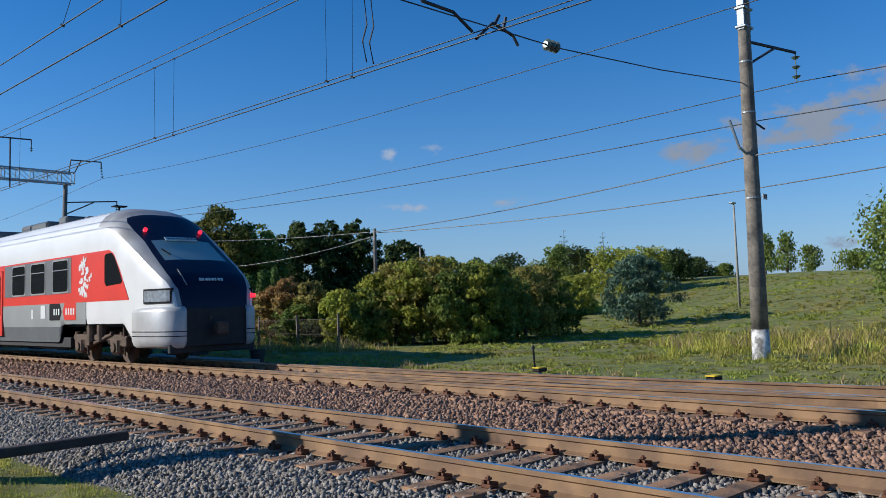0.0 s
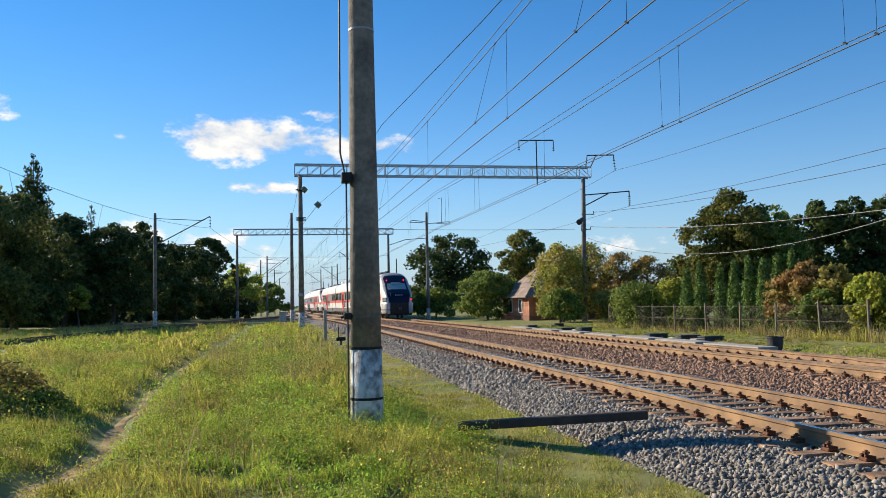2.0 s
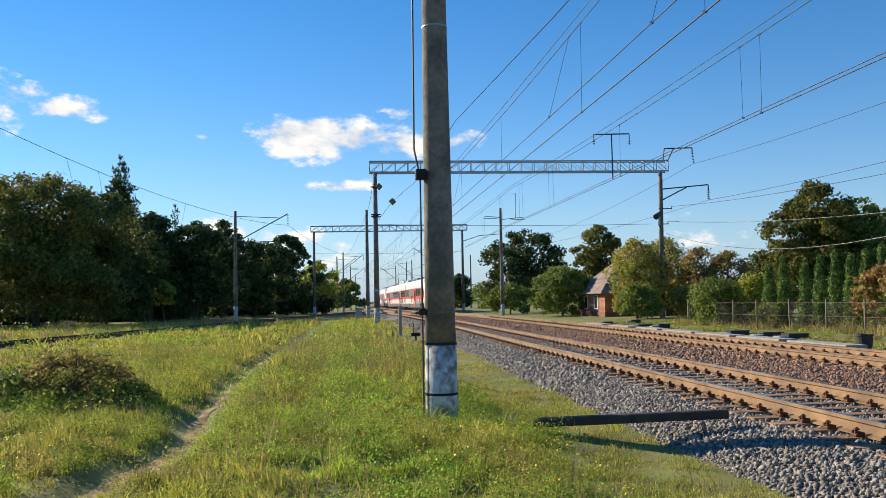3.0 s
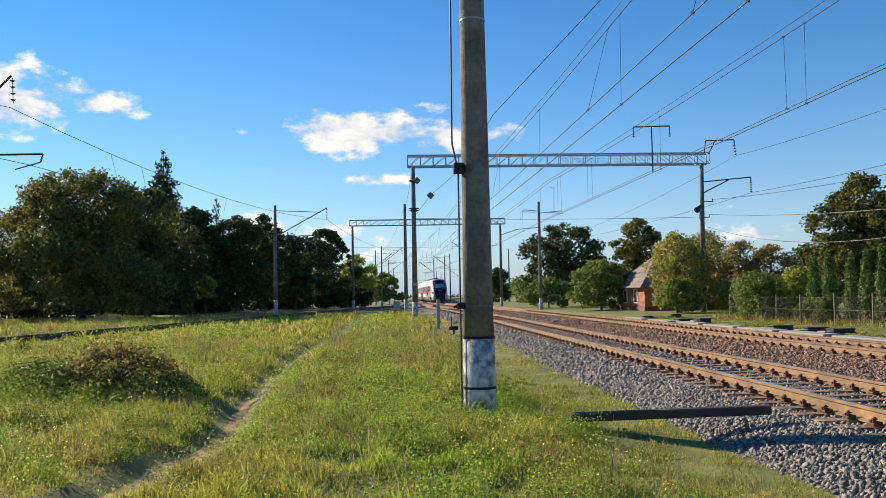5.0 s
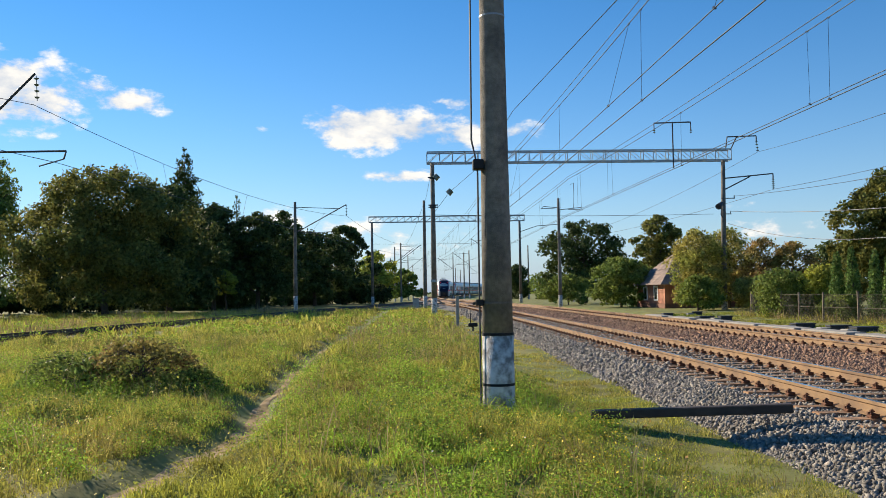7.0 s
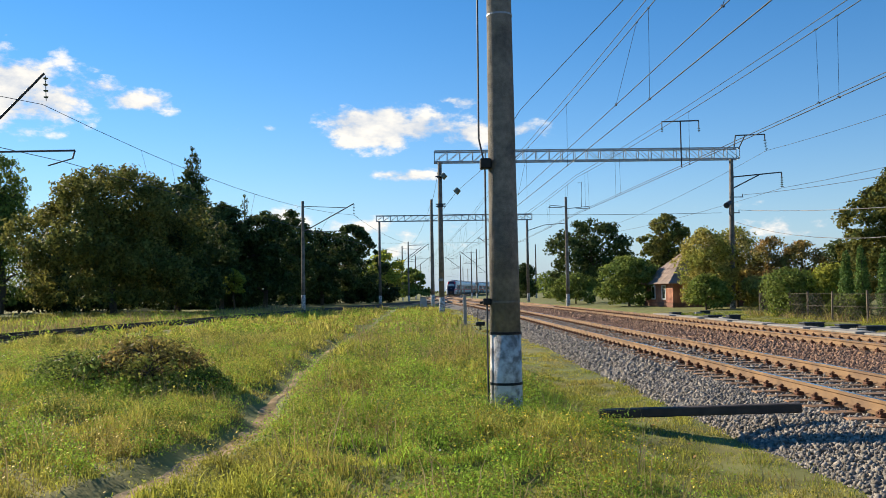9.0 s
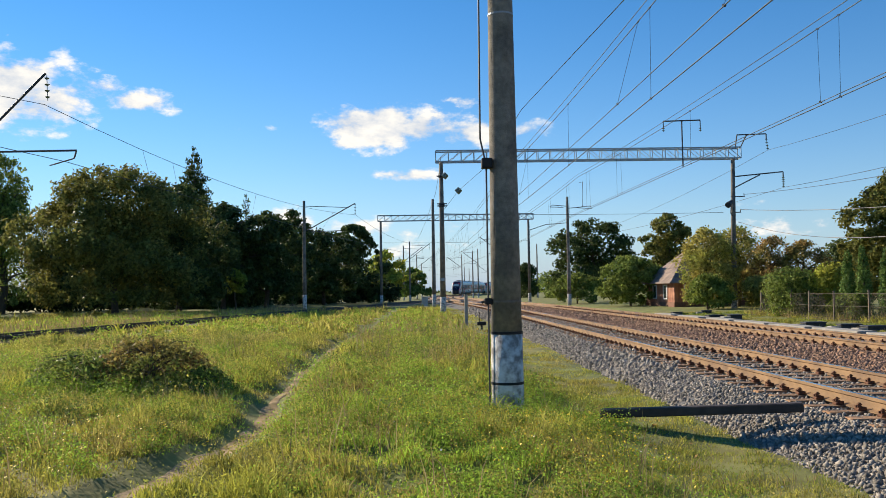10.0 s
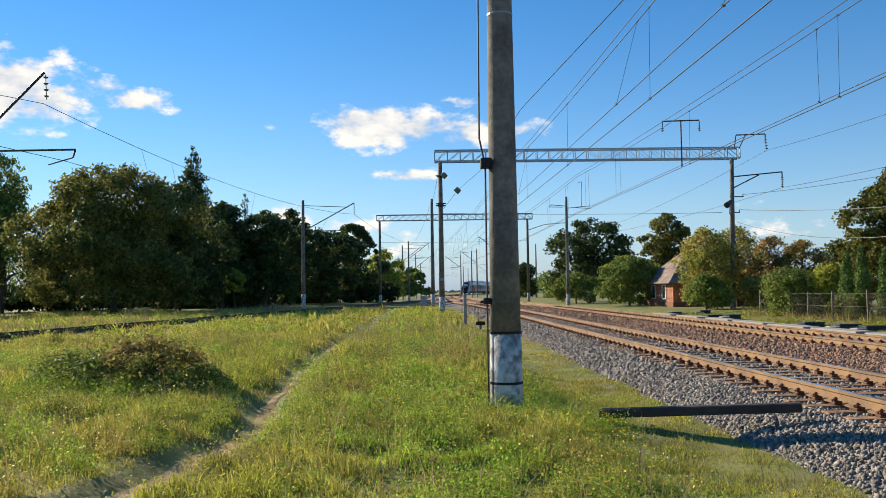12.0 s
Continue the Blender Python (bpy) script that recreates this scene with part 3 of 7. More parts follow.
def gantry(x0, x1, y, zb, depth, label, foot_in=0.0, leg_r=0.21, over=0.65):
    """A rigid lattice portal: two masts and a truss beam."""
    g = empty("lattice_gantry", pose(0, y, 0))
    tagged(g, label, "gantry", "portal gantries over the tracks")
    for x in (x0, x1):
        bm = bmesh.new()
        xf = x - (foot_in if x == x1 else 0.0)
        lathe(bm, [(1.2, leg_r * 0.97, xf + (x - xf) * 0.11, 0), (zb + 0.05, leg_r * 0.68, x, 0)], 14)
        part("leg", bm, M["concrete"], g, "concrete leg", smooth=True)
        bm = bmesh.new()
        lathe(bm, [(-0.2, leg_r * 1.02, xf, 0), (1.2, leg_r * 0.99, xf + (x - xf) * 0.11, 0)], 14)
        part("whitewashed_foot", bm, M["whitewash"], g, smooth=True)
    a, b = x0 - 0.38, x1 + over
    w = 0.34
    for yy in (-w, w):
        for z in (zb, zb + depth):
            bm = bmesh.new()
            box(bm, a, b, yy - 0.04, yy + 0.04, z - 0.045, z + 0.045)
            part("chord", bm, M["galv"], g)
    n = round((b - a) / 0.92)
    for k in range(n + 1):
        x = a + (b - a) * k / n
        bm = bmesh.new()
        for yy in (-w, w):
            box(bm, x - 0.026, x + 0.026, yy - 0.026, yy + 0.026, zb, zb + depth)
        box(bm, x - 0.02, x + 0.02, -w, w, zb + depth - 0.02, zb + depth + 0.02)
        box(bm, x - 0.02, x + 0.02, -w, w, zb - 0.02, zb + 0.02)
        part("lattice_frame", bm, M["galv"], g)
        if k < n:
            xb, up = a + (b - a) * (k + 1) / n, k < n / 2
            for yy in (-w, w):
                bm = bmesh.new()
                rod(bm, (x, yy, zb + (0 if up else depth)), (xb, yy, zb + (depth if up else 0)), 0.022, seg=5)
                part("diagonal", bm, M["galv"], g)
    return g


def arm_t(g, x, zb):
    """A T-shaped upstand on the beam with two hanging insulators."""
    bm = bmesh.new()
    rod(bm, (x, -0.4, zb - 0.6), (x, -0.4, zb + 2.75), 0.05, seg=6)
    rod(bm, (x - 1.35, -0.4, zb + 2.72), (x + 1.35, -0.4, zb + 2.78), 0.05, seg=6)
    for s in (-1, 1):
        rod(bm, (x + s * 1.35, -0.4, zb + 2.75), (x + s * 1.35, -0.4, zb + 2.2), 0.035, seg=6)
    part("upstand", bm, M["iron"], g, "T-shaped steel upstand")
    for s in (-1, 1):
        bm = bmesh.new()
        insulator(bm, (x + s * 1.35, -0.4, zb + 2.25), (x + s * 1.35, -0.4, zb + 1.95), 2, 0.1)
        part("insulator", bm, M["porcelain"], g)


ZB = 10.95
LEG = 22.9                                     # the far leg of the near gantry
ga = gantry(1.58, LEG, 60.2, ZB, 0.78, "grey lattice gantry on concrete legs spanning both tracks", 0.25, over=0.5)
arm_t(ga, 19.1, ZB)
bm = bmesh.new()
for p, q in (((LEG + 0.1, -0.3, ZB + 0.7), (LEG + 0.25, -0.3, ZB + 1.7)), ((LEG + 0.25, -0.3, ZB + 1.68), (LEG + 2.4, -0.3, ZB + 1.74)), ((LEG + 2.4, -0.3, ZB + 1.74), (LEG + 2.4, -0.3, ZB + 1.35)), ((LEG + 0.45, -0.3, ZB + 0.7), (LEG + 0.95, -0.3, ZB + 1.68))):
    rod(bm, p, q, 0.045, seg=6)
part("end_bracket", bm, M["iron"], ga, "cranked steel bracket at the beam end")
bm = bmesh.new()
insulator(bm, (LEG + 2.4, -0.3, ZB + 1.4), (LEG + 2.5, -0.3, ZB + 0.55), 4, 0.11)
part("insulator", bm, M["porcelain"], ga)
bm = bmesh.new()
for p, q in (((LEG, 0, 9.62), (LEG + 3.55, -0.3, 9.9)), ((LEG - 0.05, 0, 8.75), (LEG + 1.9, -0.2, 9.72)), ((LEG + 3.55, -0.3, 9.9), (LEG + 3.55, -0.3, 9.5))):
    rod(bm, p, q, 0.045, seg=6)
part("side_arm", bm, M["iron"], ga, "braced side arm")
bm = bmesh.new()
insulator(bm, (LEG + 3.55, -0.3, 9.55), (LEG + 3.55, -0.3, 8.75), 5, 0.11)
part("insulator", bm, M["porcelain"], ga)
for z, w in ((8.15, 0.75), (7.0, 0.45)):
    bm = bmesh.new()
    box(bm, LEG - 0.25, LEG + w, -0.12, -0.05, z - 0.03, z + 0.03)
    rod(bm, (LEG + w - 0.05, -0.1, z), (LEG + w - 0.05, -0.1, z + 0.22), 0.03, seg=5)
    part("wire_crossarm", bm, M["iron"], ga)
bm = bmesh.new()
rod(bm, (LEG - 0.2, -0.2, 6.7), (LEG - 0.5, -0.6, 6.9), 0.04, seg=6)
rod(bm, (LEG - 0.5, -0.6, 6.9), (LEG - 0.45, -0.6, 7.5), 0.04, seg=6)
rod(bm, (LEG - 0.35, -0.45, 7.75), (LEG - 0.8, -0.9, 7.45), 0.14, 0.22, seg=12)
part("floodlight", bm, M["iron"], ga, "dark floodlight on the leg")
for z in (9.9, 7.9, 7.75):
    bm = bmesh.new()
    lathe(bm, [(z - 0.06, 0.22, 1.58, 0), (z + 0.06, 0.22, 1.58, 0)], 12)
    box(bm, 1.25, 1.95, -0.28, -0.2, z - 0.04, z + 0.04)
    part("line_clamp", bm, M["iron"], ga)
bm = bmesh.new()
box(bm, 1.36, 1.7, -0.32, -0.2, 2.35, 2.55, 0.01)
part("small_box", bm, M["galv"], ga)

gb = gantry(-5.1, 14.1, 108.5, 10.8, 0.72, "distant grey lattice gantry spanning the tracks", leg_r=0.2)


def cantilever(m, length, z, dirx, stay=True):
    bm = bmesh.new()
    rod(bm, (0, 0, z - 2.6), (dirx * length * 0.98, 0, z + 0.1), 0.05, seg=6)
    if stay:
        rod(bm, (0, 0, z - 0.1), (dirx * length * 0.86, 0, z - 0.3), 0.03, seg=6)
        rod(bm, (dirx * 0.4, 0, z - 2.6), (dirx * length * 0.7, 0, z - 2.5), 0.03, seg=6)
    part("cantilever", bm, M["iron"], m, "inclined cantilever arm")
    bm = bmesh.new()
    insulator(bm, (dirx * length * 0.98, 0, z + 0.1), (dirx * length * 0.98, 0, z - 1.0), 4, 0.1)
    part("insulator", bm, M["porcelain"], m)


PLAIN = "slender concrete catenary mast beside the tracks"
SIDE = "concrete mast with an inclined cantilever, beside the siding"
m_left = mast(-11.1, 80.4, 10.6, 0.2, white=1.6, label=SIDE, bands=False, seg=14)
cantilever(m_left, 5.0, 10.2, 1)
m_mid = mast(1.3, 83.4, 10.9, 0.21, white=1.4, label=PLAIN, bands=False, seg=14)
m_p3 = mast(14.75, 83.1, 10.9, 0.2, white=1.2, label=PLAIN, bands=False, seg=14)
for pts in ([(0, 0, 9.95), (-1.5, 0, 10.1), (-1.75, 0, 9.9), (-0.4, 0, 9.85)], [(0.1, 0, 9.75), (2.3, 0, 9.95), (2.45, 0, 9.7), (1.0, 0, 9.78)], [(1.55, 0, 9.9), (1.6, 0, 12.4), (1.25, 0, 12.3)], [(0, 0, 8.3), (-2.2, 0, 8.15), (-3.9, 0, 7.6)]):
    vs, fs = tube_along(pts, 0.035, 6)
    part("registration_arm", mesh_of("registration_arm", vs, fs, []), M["iron"], m_p3, "thin registration arm with hooked end")
mast(21.7, 112.2, 9.9, 0.15, white=0.8, label="thin concrete post behind the tracks", bands=False, seg=12)
# masts that recede along the line
for x, y, h, d in ((-1.9, 146.7, 10.5, 1), (-0.9, 198, 10.5, 1), (0.3, 262, 10.5, 0), (-5.4, 212, 10.5, 0), (9.8, 199, 10.5, -1), (11.7, 188, 10.5, 0), (12.2, 178, 10.5, -1), (13.0, 132, 9.4, -1),
                   (15.2, 292, 10.5, 0), (21.3, 267, 10.5, -1), (22.6, 162, 10.5, 0), (6.8, 238, 10.6, 0), (18.5, 320, 10.5, 0), (-3.2, 158, 10.4, 1)):
    mm = mast(x, y, h, 0.17, white=1.1, label=PLAIN, bands=False, seg=10)
    if d:
        cantilever(mm, 3.6, 10.0, d)
# the leaning cantilever that enters beside the siding
m_edge = mast(-21.6, 36.5, 10.9, 0.2, white=1.5, label=SIDE, bands=False, seg=14)
bm = bmesh.new()
rod(bm, (0.1, 0, 6.0), (5.4, 0, 11.5), 0.06, seg=6)
part("cantilever", bm, M["iron"], m_edge, "inclined cantilever arm")
bm = bmesh.new()
rod(bm, (0.1, 0, 8.05), (6.75, 0, 8.1), 0.045, seg=6)
rod(bm, (6.75, 0, 8.1), (6.65, 0, 7.75), 0.04, seg=6)
rod(bm, (6.65, 0, 7.75), (5.6, 0, 7.45), 0.03, seg=6)
part("registration_arm", bm, M["iron"], m_edge, "horizontal registration arm")
bm = bmesh.new()
insulator(bm, (5.45, 0, 11.4), (5.5, 0, 10.3), 4, 0.11)
part("insulator", bm, M["porcelain"], m_edge)
# slim lamp columns
for x, y, h, lab in ((48.1, 22.95, 6.3, "slim pale lamp column on the grassy rise"), (35.9, 37.6, 5.4, "slim grey lamp column behind the shrubs")):
    t = empty("lamp_column", pose(x, y, float(ground_height(x, y)) - 0.1))
    tagged(t, lab, "street lamp")
    bm = bmesh.new()
    lathe(bm, [(0, 0.085, 0, 0), (h, 0.05, -0.12, 0)], 10)
    part("column", bm, M["slab"], t, smooth=True)
    bm = bmesh.new()
    box(bm, -0.5, 0.0, -0.12, 0.12, h - 0.03, h + 0.06, 0.02)
    part("lamp_head", bm, M["galv"], t)
# wooden pole behind the shrubs
mast(26.4, 30.9, 5.5, 0.12, white=0.3, label="short weathered line pole behind the shrubs", bands=False, seg=10)


def wire(name, pts, r, mat, label, sag=0.0, n=14):
    """A hanging wire through points, sagging in each span."""
    line = []
    for a, b in zip(pts[:-1], pts[1:]):
        a, b = Vector(a), Vector(b)
        for k in range(n):
            f = k / n
            p = a.lerp(b, f)
            p.z -= sag * 4 * f * (1 - f)
            line.append(p)
    line.append(Vector(pts[-1]))
    vs, fs = tube_along(line, r)
    ob = new(name, mesh_of(name, vs, fs, [mat], smooth=True))
    return tagged(ob, label, "wire", "overhead wires")


SPAN = [-45.0, 10.6, 60.2, 108.5, 156.0, 205.0, 255.0, 310.0]
HANG = dict(first=[9.2, 9.2, 10.3, 9.4, 9.4, 9.4, 9.4, 9.4], second=[9.1, 9.05, 9.75, 9.3, 9.3, 9.3, 9.3, 9.3])
CONTACT = [6.68, 6.66, 7.1, 6.75, 6.7, 6.7, 6.7, 6.7]
for cx, nm in ((TRACK_A, "first"), (TRACK_B, "second")):
    stag = [0.25, -0.05, 0.0, 0.2, -0.2, 0.2, -0.2, 0.2]
    cpts = [(cx + float(drift(y)) + s, y, z) for y, s, z in zip(SPAN, stag, CONTACT)]
    mpts = [(cx + float(drift(y)), y, z) for y, z in zip(SPAN, HANG[nm])]
    aux = -0.62 if nm == "first" else 0.05
    wire("auxiliary_wire", [(x + aux, y, z + 0.12) for x, y, z in cpts], 0.012, M["wire"], "second contact wire beside the first", 0.03)
    wire("contact_wire", cpts, 0.015, M["wire"], "dark contact wire stretched over the %s track" % nm, 0.03)
    wire("messenger_wire", mpts, 0.014, M["wire"], "sagging messenger wire over the %s track" % nm, 0.3)
    wire("messenger_wire", [(x - 0.1, y, z + 0.12) for x, y, z in mpts], 0.012, M["wire"], "upper messenger strand over the %s track" % nm, 0.22)
    dr = empty("wire_droppers")
    tagged(dr, "thin dropper wires between contact and messenger wire", "wire")
    for (a, b), (c, d) in zip(zip(cpts[:5], cpts[1:6]), zip(mpts[:5], mpts[1:6])):
        for k, f in enumerate((0.07, 0.09, 0.235, 0.26, 0.49, 0.74, 0.76, 0.92, 0.94)):
            pa, pc = Vector(a).lerp(Vector(b), f), Vector(c).lerp(Vector(d), f)
            pa.z -= 0.03 * 4 * f * (1 - f)
            pc.z -= 0.3 * 4 * f * (1 - f)
            if k % 2:
                pa.x, pa.z = pa.x + aux, pa.z + 0.12
            bm = bmesh.new()
            rod(bm, pa, pc, 0.006, seg=4)
            rod(bm, pa + Vector((0, -0.05, -0.02)), pa + Vector((0, 0.05, 0.03)), 0.026, seg=5)
            rod(bm, pc + Vector((0, -0.05, -0.02)), pc + Vector((0, 0.05, 0.02)), 0.024, seg=5)
            part("dropper", bm, M["wire"], dr)
# anchored wire that leaves the first track for the gantry leg, with its dark round insulators
anchor = empty("anchor_wire")
tagged(anchor, "anchored wire with dark round insulators at the gantry leg", "wire")
vs, fs = tube_along([(1.6, 60.1, 7.3), (2.71, 58.0, 8.6), (4.06, 50.0, 9.1), (4.25, 34.0, 9.05), (5.3, 21.0, 9.0), (6.2, 6.0, 8.9), (6.3, -30.0, 8.9)], 0.013)
part("cable", mesh_of("cable", vs, fs, []), M["wire"], anchor)
for p in ((2.71, 58.0, 8.6), (1.85, 59.8, 9.9)):
    bm = bmesh.new()
    rod(bm, (p[0] - 0.12, p[1], p[2] - 0.12), (p[0] + 0.12, p[1], p[2] + 0.12), 0.22, 0.2, seg=14)
    part("round_insulator", bm, M["porcelain"], anchor)


# ---- trees and shrubs ----
def leaves(blobs, n, size, seed, shell=0.45, droop=0.0, slim=0.55, gaps=0.0):
    """Many small rhombic leaves round the surfaces of ellipsoid clumps (x, y, z, rx, ry, rz)."""
    g = np.random.default_rng(seed)
    b = np.array(blobs, dtype=float)
    w = (b[:, 3] * b[:, 5])
    pick = g.choice(len(b), size=n, p=w / w.sum())
    d = g.normal(size=(n, 3))
    d /= np.linalg.norm(d, axis=1)[:, None]
    r = 1 - shell * g.random(n) ** 1.6 + 0.07 * g.normal(size=n)
    c = b[pick, :3] + d * b[pick, 3:] * r[:, None]
    if gaps:
        f = np.sin(c[:, 0] * 2.3 + seed) * np.sin(c[:, 1] * 2.1 + 1.7 * seed) * np.sin(c[:, 2] * 2.6)
        keep = f > -gaps * g.random(n) * 2 + -0.25
        c, d = c[keep], d[keep]
        n = len(c)
    nrm = d * 0.8 + g.normal(size=(n, 3)) * 0.6 + np.array([0, 0, 0.25])
    nrm /= np.linalg.norm(nrm, axis=1)[:, None]
    t = np.cross(nrm, g.normal(size=(n, 3)))
    if droop:
        t = t * (1 - droop) + np.array([0, 0, -1.0]) * droop * 2
    t /= np.linalg.norm(t, axis=1)[:, None]
    s = np.cross(nrm, t)
    s /= np.linalg.norm(s, axis=1)[:, None]
    L = (size * (0.6 + 0.8 * g.random(n)))[:, None]
    v = np.stack([c - t * L * 0.5, c + s * L * slim * 0.5 + nrm * L * 0.06, c + t * L * 0.5, c - s * L * slim * 0.5 + nrm * L * 0.06], 1)
    v[:, :, 2] = np.maximum(v[:, :, 2], 0.03)
    return v.reshape(-1, 3), np.arange(4 * n).reshape(-1, 4)


def crown_blobs(g, h, r, low, count, lump=0.5, spread=1.0):
    """An uneven crown: clumps scattered in an egg between heights low and h."""
    out, mid = [], (low + h) / 2
    for k in range(count):
        a, f = g.uniform(0, 2 * math.pi), (k + 0.5) / count
        z = low + (h - low) * (0.08 + 0.84 * f)
        env = math.sqrt(max(0.06, 1 - ((z - mid) / (0.58 * (h - low))) ** 2))
        if z > mid:                            # rounded top
            env *= 1 - 0.5 * ((z - mid) / (h - mid)) ** 2
        rr = r * env * g.uniform(0.2, 0.62) * spread
        br = r * g.uniform(0.75, 1.2) * lump * (0.6 + 0.4 * env)
        bz = br * g.uniform(0.7, 0.95)
        out.append((rr * math.cos(a), rr * math.sin(a), min(z, h - bz), br, br, bz))
    return out


def trunk_mesh(g, h, r, limbs, spread, low):
    bm = bmesh.new()
    pts = [Vector((0, 0, -0.3))]
    for k in range(1, 6):
        pts.append(Vector((g.uniform(-1, 1) * r * 0.9, g.uniform(-1, 1) * r * 0.9, h * k / 5)))
    for k in range(5):
        rod(bm, pts[k], pts[k + 1], r * (1 - 0.16 * k), r * (1 - 0.16 * (k + 1)), seg=8)
    for k in range(limbs):
        a, z = g.uniform(0, 2 * math.pi), low + (h - low) * g.uniform(0.0, 0.8)
        e = Vector((math.cos(a) * spread * g.uniform(0.5, 0.85), math.sin(a) * spread * g.uniform(0.5, 0.85), z + (h - low) * g.uniform(0.12, 0.3)))
        m = Vector((0, 0, z)).lerp(e, 0.5) + Vector((0, 0, 0.1 * spread))
        rod(bm, (0, 0, z), m, r * 0.38, r * 0.25, seg=6)
        rod(bm, m, e, r * 0.25, r * 0.08, seg=5)
    me = bpy.data.meshes.new("trunk")
    bm.to_mesh(me)
    bm.free()
    me.materials.append(M["bark"])
    return me


def tree(name, az, dist, h, r, low, leaf, label, n=7000, size=0.26, count=16, seed=1, lump=0.5, droop=0.0, category="tree", gaps=0.0, group="", limbs=9, squash=1.0, slim=0.55, shell=0.45):
    """A tree or shrub at a bearing and distance from the standpoint."""
    g = np.random.default_rng(seed)
    x, y = dist * math.sin(radians(az)), dist * math.cos(radians(az))
    t = empty(name, pose(x, y, float(ground_height(x, y)) - 0.03, 0, 0, 0))
    tagged(t, label, category, group)
    tr = new("trunk", trunk_mesh(g, h * 0.8, max(0.03, 0.028 * h), limbs, r, max(low, 0.2 * h)))
    tr.parent = t
    blobs = crown_blobs(g, h * 0.95, r, low, count, lump)
    cr = new("crown", fast_mesh("crown", leaves(blobs, n, size, seed, droop=droop, gaps=gaps, slim=slim, shell=shell), 4, [LEAF[leaf]]))
    cr.parent = t
    cr.scale = (1, 1, squash)
    return t


def hull_clumps(g, h, r, low, count, lump, flat):
    """Leaf clumps over an uneven egg-shaped hull, with larger ones inside that close it."""
    out, mid, half = [], (low + h) / 2, (h - low) / 2
    waves = [(g.uniform(0, 6.3), g.integers(2, 6), g.integers(1, 5), g.uniform(0.04, 0.10)) for _ in range(5)]
    for k in range(count):
        u, a = g.uniform(-0.96, 1.0), g.uniform(0, 2 * math.pi)
        bow = flat if u > 0 else flat + 2.5
        ring = (1 - abs(u) ** bow) ** (1 / bow) * (1 - 0.16 * max(0, u))
        wob = 1 + sum(w * math.sin(p + i * a + j * u * 2) for p, i, j, w in waves)
        br = r * lump * g.uniform(0.6, 1.35)
        q = max(0.0, r * ring * wob - br * 0.75) * g.uniform(0.82, 1.03)
        z = mid + u * (half - br * 0.7) * (0.9 + 0.1 * wob)
        out.append((q * math.cos(a), q * math.sin(a), z, br, br, br * g.uniform(0.55, 0.85)))
    for k in range(max(4, count // 14)):
        u, a, q = g.uniform(-0.7, 0.6), g.uniform(0, 2 * math.pi), r * g.uniform(0, 0.4)
        out.append((q * math.cos(a), q * math.sin(a), mid + u * half * 0.8, r * 0.42, r * 0.42, half * 0.30))
    return out


def crowned(name, az, dist, h, r, low, leaf, label, n=9000, size=0.3, count=110, seed=1, lump=0.2, gaps=0.0, flat=2.2, droop=0.0, category="tree", group="", limbs=10, slim=0.6):
    """A tree whose crown is built of many leaf clumps on a hull of half width r."""
    g = np.random.default_rng(seed)
    x, y = dist * math.sin(radians(az)), dist * math.cos(radians(az))
    t = empty(name, pose(x, y, float(ground_height(x, y)) - 0.03, 0, 0, 0))
    tagged(t, label, category, group)
    tr = new("trunk", trunk_mesh(g, h * 0.8, max(0.03, 0.026 * h), limbs, r, max(low, 0.15 * h)))
    tr.parent = t
    n, size = int(0.72 * n), 1.16 * size
    cr = new("crown", fast_mesh("crown", leaves(hull_clumps(g, h, r, low, count, lump, flat), n, size, seed, droop=droop, gaps=gaps, slim=slim, shell=0.75), 4, [LEAF[leaf]]))
    cr.parent = t
    return t


def conifer(name, az, dist, h, r, leaf, label, tiers=22, n=7000, seed=3, low=0.06):
    """A spruce: whorls of drooping boughs, each a clump of needles."""
    g = np.random.default_rng(seed)
    x, y = dist * math.sin(radians(az)), dist * math.cos(radians(az))
    t = empty(name, pose(x, y, float(ground_height(x, y)) - 0.03))
    tagged(t, label, "tree")
    bm = bmesh.new()
    rod(bm, (0, 0, -0.3), (0, 0, h), 0.02 * h, 0.01, seg=8)
    part("trunk", bm, M["bark"], t)
    blobs = []
    for k in range(tiers):
        f = k / (tiers - 1)
        z, rr = h * (low + (0.985 - low) * f), r * (1 - f) ** 0.75 + 0.25
        m = max(3, int(8 * (1 - f) + 3))
        for j in range(m):
            a = 2 * math.pi * (j + g.random()) / m
            q = rr * g.uniform(0.7, 1.08)
            blobs.append((math.cos(a) * q * 0.55, math.sin(a) * q * 0.55, z - 0.12 * q, q * 0.5, q * 0.5, 0.055 * h * (0.35 + 0.5 * (1 - f))))
    cr = new("crown", fast_mesh("crown", leaves(blobs, n, 0.34 * h / 14, seed, shell=0.9, slim=0.35, droop=0.2), 4, [LEAF[leaf]]))
    cr.parent = t
    return t


# beyond the siding: a dark wood against the light
crowned("oak_tree", -19.8, 80, 13.6, 7.9, 0.2, "bronze", "broad dark-green tree with bronze edges beyond the siding", 70000, 0.27, 260, 11, 0.15)
crowned("broadleaf_tree", -16.0, 88, 13.0, 5.6, 0.2, "dark", "dense dark tree beside the broad one", 34000, 0.30, 150, 15, 0.17)
crowned("birch_tree", -26.3, 98, 16.8, 3.6, 0.3, "mid", "tall drooping birch beyond the siding", 26000, 0.24, 200, 13, 0.17, droop=0.3)
crowned("birch_tree", -32.5, 96, 16.0, 6.4, 0.6, "dark", "tall leafy tree at the wood's edge", 12000, 0.42, 110, 14, 0.2)
conifer("spruce_tree", -15.0, 106, 19.8, 5.2, "dark", "tall pointed dark spruce above the wood", tiers=27, n=40000)
